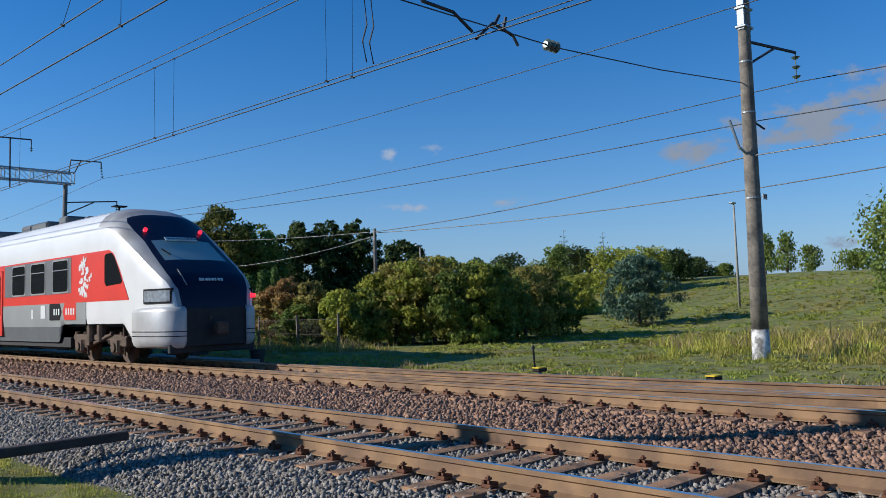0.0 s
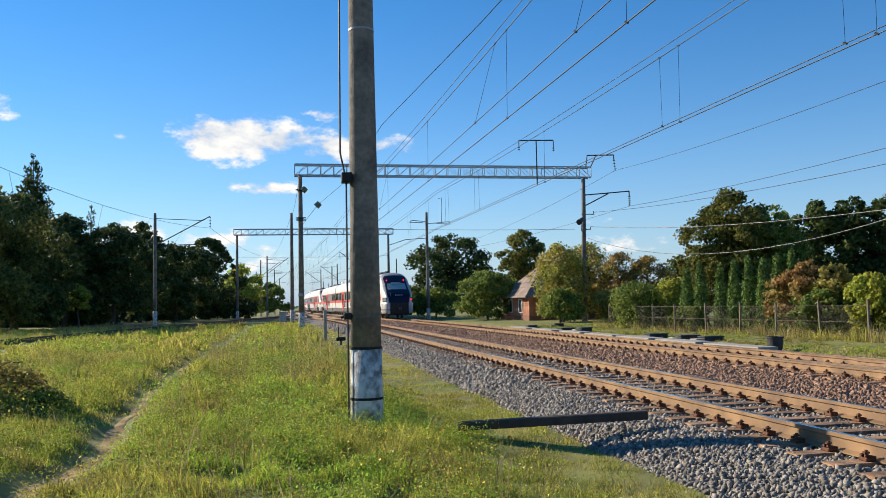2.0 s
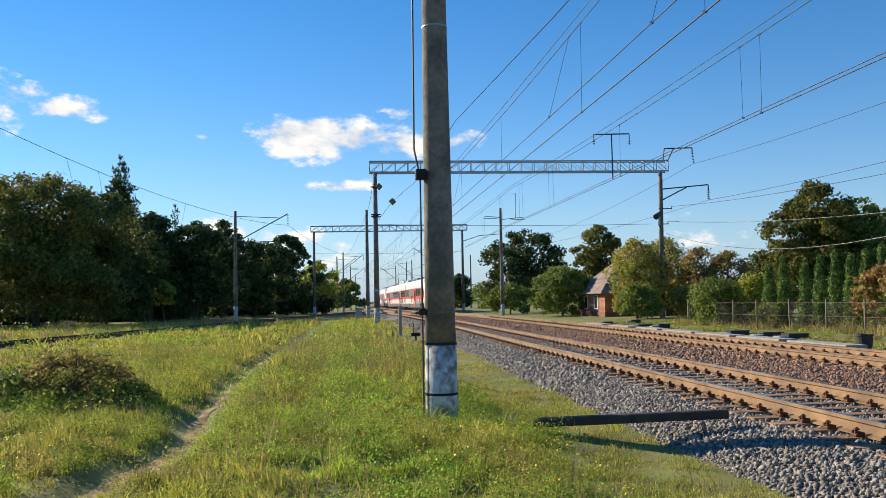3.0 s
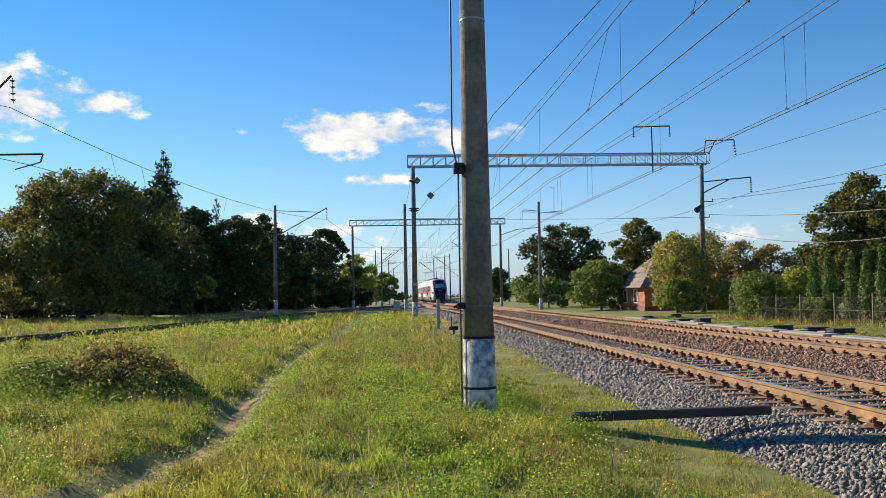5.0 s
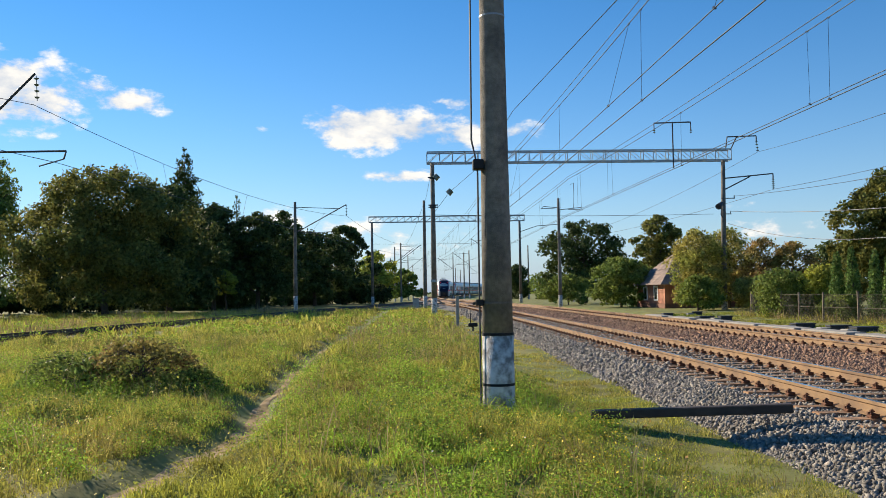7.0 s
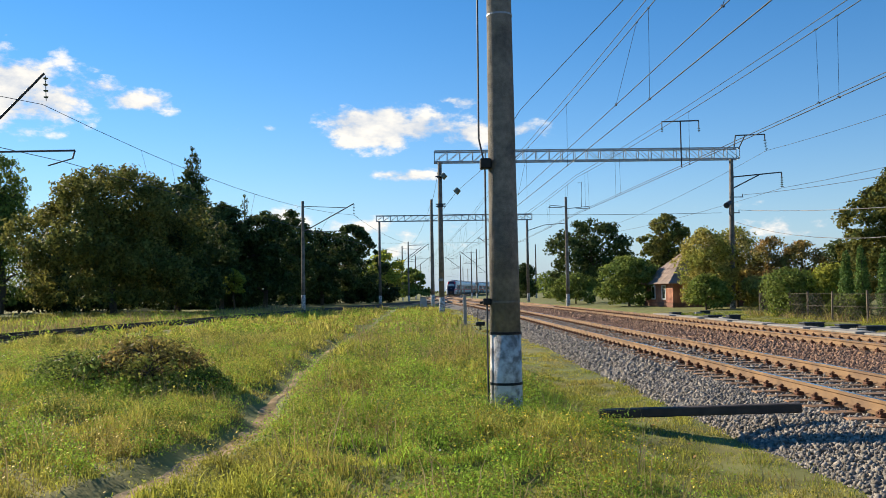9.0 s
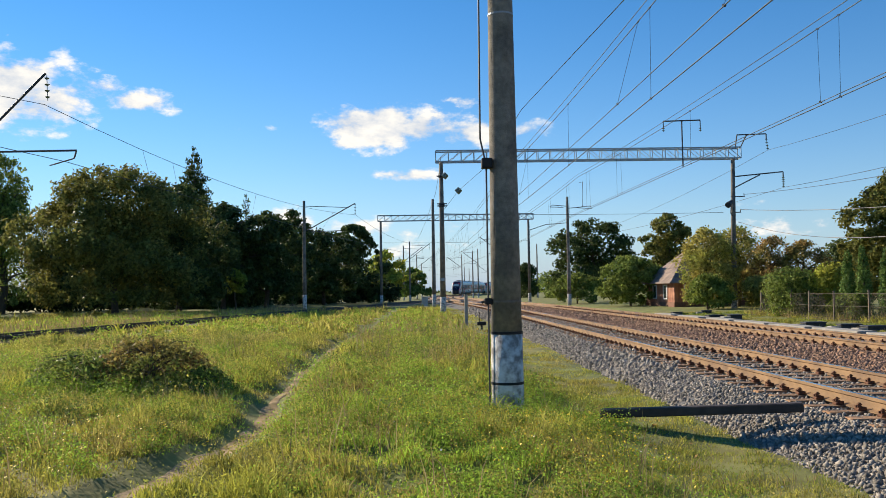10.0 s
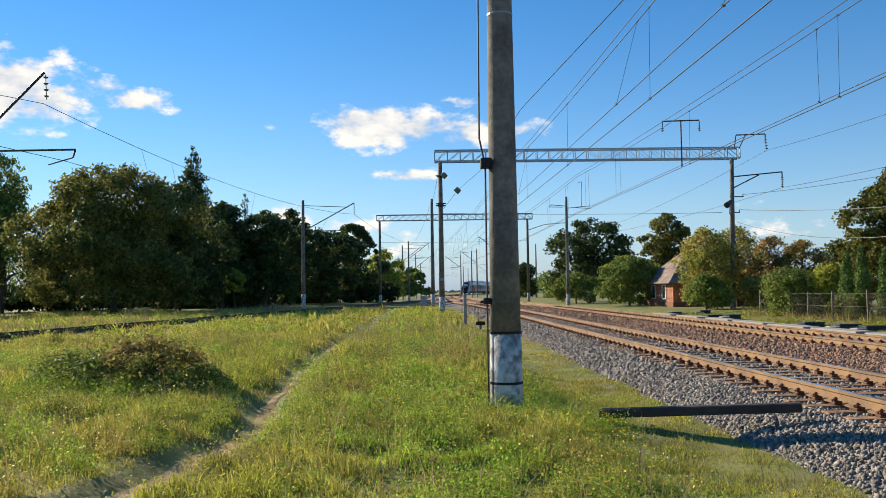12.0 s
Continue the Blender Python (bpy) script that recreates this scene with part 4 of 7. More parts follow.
crowned("broadleaf_tree", -13.2, 97, 12.2, 4.6, 0.2, "dark", "dark leafy tree at the wood's edge", 20000, 0.34, 120, 16, 0.18)
conifer("spruce_tree", -11.7, 108, 14.3, 2.9, "dark", "slim young spruce in the wood", n=9000, seed=9)
crowned("broadleaf_tree", -10.4, 101, 11.6, 5.2, 0.1, "dark", "spreading dark tree in the wood", 18000, 0.36, 120, 17, 0.18)
crowned("broadleaf_tree", -8.7, 112, 12.8, 4.4, 0.3, "dark", "tall tree in the wood with gaps in its crown", 14000, 0.38, 120, 18, 0.17, gaps=0.35)
crowned("broadleaf_tree", -6.6, 118, 10.6, 5.2, 0.1, "dark", "dark spreading tree at the wood's edge", 15000, 0.40, 110, 19, 0.18)
crowned("broadleaf_tree", -4.5, 128, 12.2, 4.8, 0.2, "dark", "tall dark tree ending the wood", 14000, 0.42, 110, 20, 0.17, gaps=0.25)
crowned("broadleaf_tree", -2.4, 152, 9.4, 4.2, 0.1, "lime", "sunlit yellow-green tree down the line", 9000, 0.5, 80, 21, 0.2)
crowned("broadleaf_tree", -0.7, 190, 7.2, 5.0, 0.1, "mid", "far green tree down the line", 7000, 0.6, 70, 22, 0.2)
crowned("shrub", -12.4, 92, 4.4, 1.2, 1.6, "lime", "yellowish shrub lit before the dark wood", 3500, 0.28, 40, 23, 0.26, category="shrub")
# filler trees and undergrowth, mostly in leaves coloured dark as if in shade
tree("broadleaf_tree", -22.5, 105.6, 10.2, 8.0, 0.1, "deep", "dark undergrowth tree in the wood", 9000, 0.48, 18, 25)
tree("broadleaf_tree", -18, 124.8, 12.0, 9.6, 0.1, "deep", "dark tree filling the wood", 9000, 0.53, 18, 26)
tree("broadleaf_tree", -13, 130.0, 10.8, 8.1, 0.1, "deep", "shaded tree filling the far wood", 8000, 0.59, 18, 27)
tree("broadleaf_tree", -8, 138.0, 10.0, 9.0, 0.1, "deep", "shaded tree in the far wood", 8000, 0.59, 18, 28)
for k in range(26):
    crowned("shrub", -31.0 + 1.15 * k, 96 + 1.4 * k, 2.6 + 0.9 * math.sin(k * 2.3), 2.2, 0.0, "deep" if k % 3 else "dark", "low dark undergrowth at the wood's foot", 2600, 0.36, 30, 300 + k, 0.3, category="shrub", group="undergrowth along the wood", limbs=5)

# beyond the main line, down the track
crowned("pine_tree", 11.7, 102, 10.2, 5.2, 1.2, "dark", "wide flat-topped dark pine behind the bushes", 17000, 0.32, 90, 31, 0.17, gaps=0.5, flat=2.8, limbs=16)
crowned("oak_tree", 16.6, 106, 10.8, 3.7, 0.8, "bronze", "dark rounded tree with browning top behind the cottage", 18000, 0.32, 110, 32, 0.19)
tree("broadleaf_tree", 7.3, 165, 7.2, 3.2, 0.3, "dark", "far dark tree beside the line", 4000, 0.5, 12, 33)
tree("broadleaf_tree", 9.6, 150, 5.2, 5.2, 0.0, "mid", "far low green tree beside the line", 4000, 0.5, 14, 34)
crowned("shrub", 14.1, 76, 4.7, 3.0, 0.0, "mid", "dense rounded green bush beside the cottage", 14000, 0.22, 90, 35, 0.2, category="shrub")
crowned("shrub", 10.6, 90, 3.4, 2.8, 0.0, "mid", "low green bush beside the line", 7000, 0.26, 60, 36, 0.22, category="shrub")
crowned("small_tree", 19.0, 63.5, 6.0, 2.2, 0.1, "ochre", "olive and rust-coloured garden tree hiding the cottage", 13000, 0.17, 120, 37, 0.26, 0.0, 2.6)
crowned("small_tree", 20.9, 68, 6.3, 2.4, 0.1, "ochre", "browning garden tree beside the gantry leg", 14000, 0.17, 120, 38, 0.25, 0.0, 2.6)
crowned("small_tree", 22.9, 66, 5.4, 2.0, 0.1, "autumn", "reddish-brown autumn tree beside the cottage", 10000, 0.17, 110, 39, 0.25, 0.05, 2.6)
crowned("small_tree", 24.8, 66, 5.0, 2.0, 0.1, "autumn", "russet garden tree with thin top", 10000, 0.17, 110, 49, 0.25, 0.1, 2.6)
tree("shrub", 24.3, 47, 2.7, 1.9, 0.0, "mid", "bushy green hedge shrub behind the fence", 6000, 0.17, 10, 40, category="shrub")
tree("shrub", 26.4, 47, 2.9, 1.6, 0.0, "lime", "light green hedge shrub behind the fence", 5000, 0.17, 10, 41, category="shrub")
tree("shrub", 27.4, 42, 1.3, 1.0, 0.0, "mid", "low green shrub before the thujas", 4000, 0.16, 8, 42, category="shrub")
crowned("shrub", 19.0, 60.5, 2.6, 1.6, 0.0, "mid", "low green shrub at the garden's edge", 6000, 0.17, 60, 54, 0.24, category="shrub")
crowned("shrub", 22.4, 63.5, 2.6, 1.9, 0.0, "ochre", "low olive shrub behind the gantry leg", 7000, 0.18, 60, 55, 0.24, category="shrub")
crowned("oak_tree", 30.2, 62, 9.3, 3.3, 0.2, "bronze", "tall rounded tree with browning leaves behind the thujas", 30000, 0.22, 170, 43, 0.17)
crowned("oak_tree", 32.6, 63, 8.3, 2.5, 0.2, "mid", "green leafy tree beside the browning one", 16000, 0.22, 120, 53, 0.19)
tree("small_tree", 27.0, 72, 5.6, 3.0, 0.2, "dark", "low dark tree behind the garden", 6000, 0.26, 14, 44)
crowned("oak_tree", 35.3, 66, 8.4, 2.5, 0.2, "dark", "dark maple-like tree with gaps of light", 14000, 0.26, 100, 45, 0.2, gaps=0.35)
crowned("oak_tree", 37.3, 66.5, 8.7, 2.5, 0.2, "dark", "tall dark maple behind the hedge", 14000, 0.26, 100, 46, 0.2, gaps=0.35)
crowned("oak_tree", 39.3, 66, 8.4, 2.3, 0.2, "dark", "dark bushy tree behind the hedge", 13000, 0.26, 100, 50, 0.2, gaps=0.3)
crowned("broadleaf_tree", 42.3, 70, 6.6, 2.8, 0.2, "dark", "lower dark tree behind the hedge", 10000, 0.28, 90, 47, 0.2)
# filler tree whose shade is painted into its leaf colour
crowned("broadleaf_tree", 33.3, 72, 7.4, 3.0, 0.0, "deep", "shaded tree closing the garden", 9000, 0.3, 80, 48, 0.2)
for k in range(8):
    g = np.random.default_rng(60 + k)
    az, dist, h = 27.3 + 0.87 * k + (0.35 if k > 1 else 0), 43.5 - 0.5 * k, 3.25 + 0.16 * math.sin(k * 2.1) + 0.05 * k
    x, y = dist * math.sin(radians(az)), dist * math.cos(radians(az))
    t = empty("thuja", pose(x, y, 0.0))
    tagged(t, "narrow clipped dark-green thuja in a garden row", "thuja", "row of thujas behind the fence")
    bm = bmesh.new()
    rod(bm, (0, 0, -0.2), (0, 0, h * 0.8), 0.06, 0.02, seg=6)
    part("trunk", bm, M["bark"], t)
    bl = [(g.uniform(-0.04, 0.04), g.uniform(-0.04, 0.04), h * (0.1 + 0.8 * f), 0.40 - 0.24 * f * f, 0.40 - 0.24 * f * f, 0.34) for f in np.linspace(0, 1, 9)]
    cr = new("crown", fast_mesh("crown", leaves(bl, 2600, 0.12, 70 + k, droop=-0.4, shell=0.35), 4, [LEAF["thuja"]]))
    cr.parent = t

# hedge of wild shrubs along the verge
HEDGE = [(33.4, 38, 2.7, 1.0, "autumn"), (34.7, 37.5, 3.1, 1.0, "autumn"), (36.0, 37, 2.9, 1.0, "ochre"), (35.2, 36, 1.9, 1.0, "mid"), (37.3, 36.5, 2.3, 1.0, "mid"), (38.2, 35, 2.4, 1.0, "lime"), (39.6, 35, 2.5, 1.0, "mid"), (40.6, 35.5, 3.1, 1.1, "lime"),
         (41.8, 35.5, 3.6, 1.3, "ochre"), (43.0, 35, 3.6, 1.3, "lime"), (44.4, 35, 3.8, 1.3, "ochre"), (45.7, 34.5, 3.6, 1.3, "mid"), (46.9, 34.5, 3.5, 1.3, "lime"), (48.2, 35, 3.4, 1.3, "mid"), (49.4, 36, 3.0, 1.2, "mid"), (50.6, 38, 3.4, 1.3, "ochre"),
         (51.8, 39, 3.4, 1.3, "ochre"), (53.0, 39.5, 2.7, 1.1, "mid"), (42.4, 37.5, 3.7, 1.6, "lime"), (45.2, 37.5, 3.8, 1.6, "ochre"), (47.6, 38, 3.7, 1.6, "mid"), (50.0, 40, 3.6, 1.6, "mid")]
WORD = dict(mid="dense green wild shrub in the verge hedge", lime="tall yellow-green leafy shrub in the verge hedge", autumn="reddish turning shrub behind the wire fence", ochre="ochre and green shrub in the verge hedge")
for k, (az, dist, h, r, leaf) in enumerate(HEDGE):
    crowned("shrub", az, dist, h, r, 0.0, leaf, WORD[leaf], int(6500 * r), 0.135, 80, 100 + k, 0.22, 0.1, 3.0, category="shrub", group="shrubs along the verge", limbs=14, droop=-0.25)
# young blue-green pine on the lawn
crowned("pine_bush", 58.1, 47.0, 3.9, 2.0, 0.0, "pine", "bushy blue-green young pine on the lawn", 17000, 0.19, 120, 130, 0.2, 0.05, 2.4, -0.3, "pine", slim=0.3)
# trees along the back of the rise
for k, (az, dist, h, r, leaf) in enumerate([(47.2, 60, 7.0, 1.0, "pine"), (46.4, 62, 6.2, 0.9, "dark"), (49.5, 72, 6.4, 2.6, "dark"), (52.5, 74, 6.6, 2.6, "mid"), (54.5, 70, 6.2, 1.6, "dark"), (56.6, 68, 5.6, 2.4, "lime"), (58.6, 66, 5.4, 2.2, "lime"),
                                            (60.4, 74, 4.2, 2.2, "dark"), (62.0, 86, 3.2, 2.0, "dark"), (50.8, 58, 5.2, 1.9, "ochre"), (54.3, 56, 4.2, 1.5, "lime"), (63.6, 92, 2.4, 1.2, "mid"), (44.2, 64, 5.6, 2.4, "mid")]):
    tree("broadleaf_tree", az, dist, h * 0.70, r * 1.15, 0.0, leaf, "mixed green tree along the back of the rise", int(2600 * max(r, 1.2)), 0.24, 14, 150 + k, 0.42, gaps=0.25, group="trees behind the rise")
for k, (az, dist, h, r) in enumerate([(66.2, 84, 4.3, 1.3), (67.5, 87, 4.6, 1.5), (68.9, 92, 3.4, 1.5), (71.3, 80, 2.0, 2.2)]):
    tree("birch_tree", az, dist, h, r, 0.3, "mid", "small drooping birch on the rise", 1500, 0.24, 16, 170 + k, 0.42, droop=0.45, gaps=0.4, group="birches on the rise")
tree("oak_tree", 75.6, 47, 6.6, 4.4, 1.2, "mid", "large green tree leaning over the grassy rise", 17000, 0.24, 24, 180, 0.44, gaps=0.1)
conifer("spruce_tree", 53.4, 78, 5.6, 1.5, "pine", "young pointed spruce behind the rise", tiers=12, n=2500, seed=201)
conifer("spruce_tree", 56.0, 80, 5.0, 1.4, "dark", "young pointed spruce behind the rise", tiers=12, n=2500, seed=202)
# sprawling brown weed bush in the meadow
crowned("weed_bush", -17.6, 14.6, 1.0, 0.95, -0.1, "weed", "sprawling brownish bramble bush in the meadow", 9000, 0.05, 90, 190, 0.2, gaps=0.55, category="bush", limbs=40)
crowned("weed_bush", -20.9, 15.2, 0.85, 1.1, -0.1, "mid", "low straggling green bramble bush in the meadow", 8000, 0.05, 90, 191, 0.18, gaps=0.6, category="bush", limbs=34)
crowned("weed_bush", -14.6, 14.2, 0.5, 0.55, -0.1, "mid", "low leafy dark-green weeds beside the bramble", 4000, 0.045, 50, 192, 0.24, gaps=0.2, category="bush", limbs=12)

# far woods along the horizon
g = np.random.default_rng(5)
fb = []
for k in range(150):
    a = -62 + k * 1.05
    if -1.5 < a < 5.5:
        h, d = 2.2, 620
    else:
        h, d = g.uniform(5, 9), g.uniform(330, 430)
    fb.append((d * math.sin(radians(a)), d * math.cos(radians(a)), h * 0.45, g.uniform(5, 8), g.uniform(5, 8), h * 0.55))
far_woods = new("far_woods", fast_mesh("far_woods", leaves(fb, 26000, 1.6, 6), 4, [LEAF["dark"]]))
tagged(far_woods, "low dark belt of distant woods on the horizon", "woods", kind="stuff")


# ---- the train ----
PAINT = dict(
    white=material("white_train_paint", (0.70, 0.70, 0.69), 0.32, vary=0.04, scale=1.2, spec=0.5, second=(0.66, 0.65, 0.63), stains=0.5, stain_scale=0.7),
    silver=material("silver_nose_paint", (0.50, 0.505, 0.51), 0.38, 0.15, vary=0.12, scale=1.6, second=(0.40, 0.395, 0.38), stain_scale=0.9),
    arch=material("dusty_silver_paint", (0.36, 0.36, 0.355), 0.42, 0.15, vary=0.12, scale=1.6, second=(0.27, 0.26, 0.25), stain_scale=1.1),
    roof=material("silver_roof_paint", (0.50, 0.50, 0.49), 0.5, 0.2, vary=0.1, scale=2.0),
    red=material("red_train_paint", (0.66, 0.045, 0.028), 0.35, vary=0.06, scale=1.0, spec=0.5),
    grey=material("grey_train_paint", (0.27, 0.28, 0.275), 0.45, vary=0.06, scale=1.5),
    dark_grey=material("dark_grey_skirt", (0.105, 0.115, 0.12), 0.55, vary=0.12, scale=2.5),
    navy=material("dark_blue_mask_paint", (0.009, 0.011, 0.030), 0.3, vary=0.1, scale=1.5, spec=0.22),
    glass=material("dark_tinted_glass", (0.015, 0.017, 0.02), 0.06, vary=0.05, spec=0.8),
    # greenish glass, its base paled to paint in the mirrored sky
    shield=material("greenish_painted_sky_windscreen", (0.27, 0.37, 0.35), 0.12, vary=0.08, scale=0.8, spec=0.8),
    lamp=material("clear_headlamp_glass", (0.26, 0.29, 0.32), 0.08, vary=0.3, scale=9, spec=0.8),
    tail=material("red_tail_lamp", (1.0, 0.02, 0.04), 0.3, glow=1.6, vary=0.02),
    bogie=material("rusty_bogie_steel", (0.10, 0.066, 0.045), 0.75, 0.2, vary=0.3, scale=5),
    under=material("black_underframe", (0.022, 0.022, 0.024), 0.7, vary=0.25, scale=4),
    plate=material("white_sign_plate", (0.62, 0.66, 0.64), 0.4, vary=0.04),
    ink=material("black_lettering", (0.010, 0.010, 0.012), 0.6, spec=0.1, vary=0.05),
)
NOSE_TOP = ([0, 0.1, 0.36, 0.85, 1.45, 2.05, 2.6, 3.05, 3.55, 4.1, 4.8], [1.40, 1.95, 2.28, 2.62, 3.00, 3.42, 3.80, 4.12, 4.34, 4.42, 4.42])
NOSE_HALF = ([0, 0.15, 0.5, 1.0, 2.0, 3.0], [1.10, 1.22, 1.32, 1.385, 1.43, 1.44])
BASE_Z = 0.45
MASK = ([0, 0.35, 1.0, 1.9, 2.5, 2.9, 3.2, 4.2], [0.86, 0.86, 0.80, 0.74, 0.76, 0.76, 0.68, 0.7])     # half width of the dark front over that of the body
NOSE_SHIFT = 0.25                              # the sides start this far behind the nose drawing


def section(s, nosed):
    top = float(np.interp(s, *NOSE_TOP)) if nosed else 4.42
    hw = float(np.interp(s, *NOSE_HALF)) if nosed else 1.44
    sh = BASE_Z + 0.72 * (top - BASE_Z)
    low = [0.45, 0.68, 0.893, 1.15, 1.40, 1.568, 2.0, 2.4, 2.898, 3.09]
    arch = BASE_Z + (0.56 * smooth01(1.75, 2.5, s) * (1 - smooth01(6.7, 7.15, s)) if nosed else 0.0)
    pts = [(hw * (0.955 + 0.045 * min(1, k / 3)), max(arch, BASE_Z + (z - BASE_Z) * (sh - BASE_Z) / (3.09 - BASE_Z))) for k, z in enumerate(low)]
    m = float(np.interp(s, *MASK)) if nosed else 0.7
    e = float(np.interp(s, [0, 1.6, 3.6], [4.0, 4.0, 2.7])) if nosed else 2.7
    for f in (0.985, 0.955, 0.90, (0.9 + m) / 2, m, 0.83 * m, 0.56 * m, 0.28 * m, 0.0):
        pts.append((hw * f, sh + (top - sh) * (1 - f ** e) ** (1 / e)))
    return [(-x, z) for x, z in pts] + [(x, z) for x, z in pts[-2::-1]]


def livery(s, x, z, top, hw, nosed, low_white):
    """Which paint a spot of the shell has."""
    m = float(np.interp(s, *MASK))
    crown = z > BASE_Z + 0.72 * (top - BASE_Z)
    if nosed and s < 3.1 and abs(x) < hw * m and crown:
        if abs(x) < hw * m * 0.83 and 0.98 < s < 1.95:
            return "shield"
        return "navy"
    if nosed and s < 4.2 and crown and abs(x) < hw * 0.955:
        return "arch"
    if z > 3.2 and abs(x) < hw * 0.74:
        return "roof"
    if nosed and s < 4.9:
        return "white"
    if z > 3.10:
        return "white"
    if z > 1.66:
        return "red"
    if z > 0.9:
        return "white" if s > low_white else "grey"
    return "dark_grey"


def shell_parts(car, length, nosed, low_white):
    ss = list(np.arange(0, 4.91, 0.1)) + list(np.arange(4.98, 7.4, 0.15)) + list(np.arange(7.5, length - 0.2, 0.8)) + [length - 0.2] if nosed else list(np.arange(0.2, length - 0.2, 0.8)) + [length - 0.2]
    rings = [section(s, nosed) for s in ss]
    n = len(rings[0])
    groups = {}
    for i in range(len(ss) - 1):
        mid = (ss[i] + ss[i + 1]) / 2
        top = float(np.interp(mid, *NOSE_TOP)) if nosed else 4.42
        hw = float(np.interp(mid, *NOSE_HALF)) if nosed else 1.44
        for k in range(n - 1):
            q = [(i, k), (i, k + 1), (i + 1, k + 1), (i + 1, k)]
            cx = sum(rings[a][b][0] for a, b in q) / 4
            cz = sum(rings[a][b][1] for a, b in q) / 4
            if max(rings[a][b][1] for a, b in q) - min(rings[a][b][1] for a, b in q) < 0.004 and cz < 1.2:
                continue                       # swallowed by the wheel arch
            kind = livery(mid, cx, cz, top, hw, nosed, low_white)
            groups.setdefault((kind, cx > 0 and kind in ("red", "grey", "dark_grey")), []).append(q)
    names = dict(navy="front_mask", shield="windscreen", roof="roof_panel", white="body_shell", red="red_band", arch="nose_arch", grey="grey_panel", dark_grey="skirt")
    for (key, _), quads in groups.items():
        index, vs, fs = {}, [], []
        for q in quads:
            f = []
            for a, b in q:
                if (a, b) not in index:
                    index[(a, b)] = len(vs)
                    vs.append((rings[a][b][0], ss[a], rings[a][b][1]))
                f.append(index[(a, b)])
            fs.append(f)
        ob = new(names[key], mesh_of(names[key], vs, fs, [PAINT[key]], smooth=True))
        ob.parent = car
    for s, r in ((0, 0), (len(ss) - 1, len(ss) - 1)):
        pts = [(x, ss[r], z) for x, z in rings[r]]
        bm = bmesh.new()
        bm.faces.new([bm.verts.new(p) for p in pts])
        part("end_wall", bm, PAINT["navy"] if nosed and r == 0 else PAINT["under"], car)
    bm = bmesh.new()
    box(bm, -1.3, 1.3, 6.4 if nosed else 2.5, length - (2.5 if nosed else 2.5), 0.3, 0.6)
    box(bm, -1.2, 1.2, 1.2 if nosed else 0.2, length - 0.2, 0.92, 1.0)
    # added block that shuts out daylight behind the bogie and keeps it dark
    if nosed:
        box(bm, -0.62, 0.62, 1.3, 7.2, 0.35, 0.95)
    part("underframe_and_shade_block", bm, PAINT["under"], car)


def side_panel(name, car, s0, s1, z0, z1, mat, proud=0.006, sides=(-1, 1), label="", bevel=0.0):
    s0, s1 = s0 + NOSE_SHIFT, s1 + NOSE_SHIFT
    for sd in sides:
        bm = bmesh.new()
        a, b = sorted((sd * 1.40, sd * (1.44 + proud)))
        if bevel:
            ring = [(cy + bevel * math.cos(radians(q)), cz + bevel * math.sin(radians(q))) for cy, cz, q0 in ((s1 - bevel, z1 - bevel, 0), (s0 + bevel, z1 - bevel, 90), (s0 + bevel, z0 + bevel, 180), (s1 - bevel, z0 + bevel, 270)) for q in (q0, q0 + 30, q0 + 60, q0 + 90)]
            rows = [[bm.verts.new((x, y, z)) for y, z in ring] for x in (a, b)]
            for k in range(len(ring)):
                bm.faces.new((rows[0][k], rows[0][k - 1], rows[1][k - 1], rows[1][k]))
            bm.faces.new(rows[0])
            bm.faces.new(rows[1][::-1])
            bmesh.ops.recalc_face_normals(bm, faces=bm.faces[:])
        else:
            box(bm, a, b, s0, s1, z0, z1)
        part(name, bm, mat, car, label)


def bogie(car, s, name="bogie"):
    b = part(name, bogie_frame(), PAINT["bogie"], car, "brown dusty bogie", at=pose(0, s, 0))
    for dy in (-1.25, 1.25):
        for sd in (-1, 1):
            bm = bmesh.new()
            x = sd * 0.795
            rod(bm, (x - 0.065, dy, 0.32), (x + 0.065, dy, 0.32), 0.44, seg=24)
            rod(bm, (x + sd * 0.06, dy, 0.34), (x + sd * 0.1, dy, 0.34), 0.16, seg=12)
            part("wheel", bm, PAINT["bogie"], b)


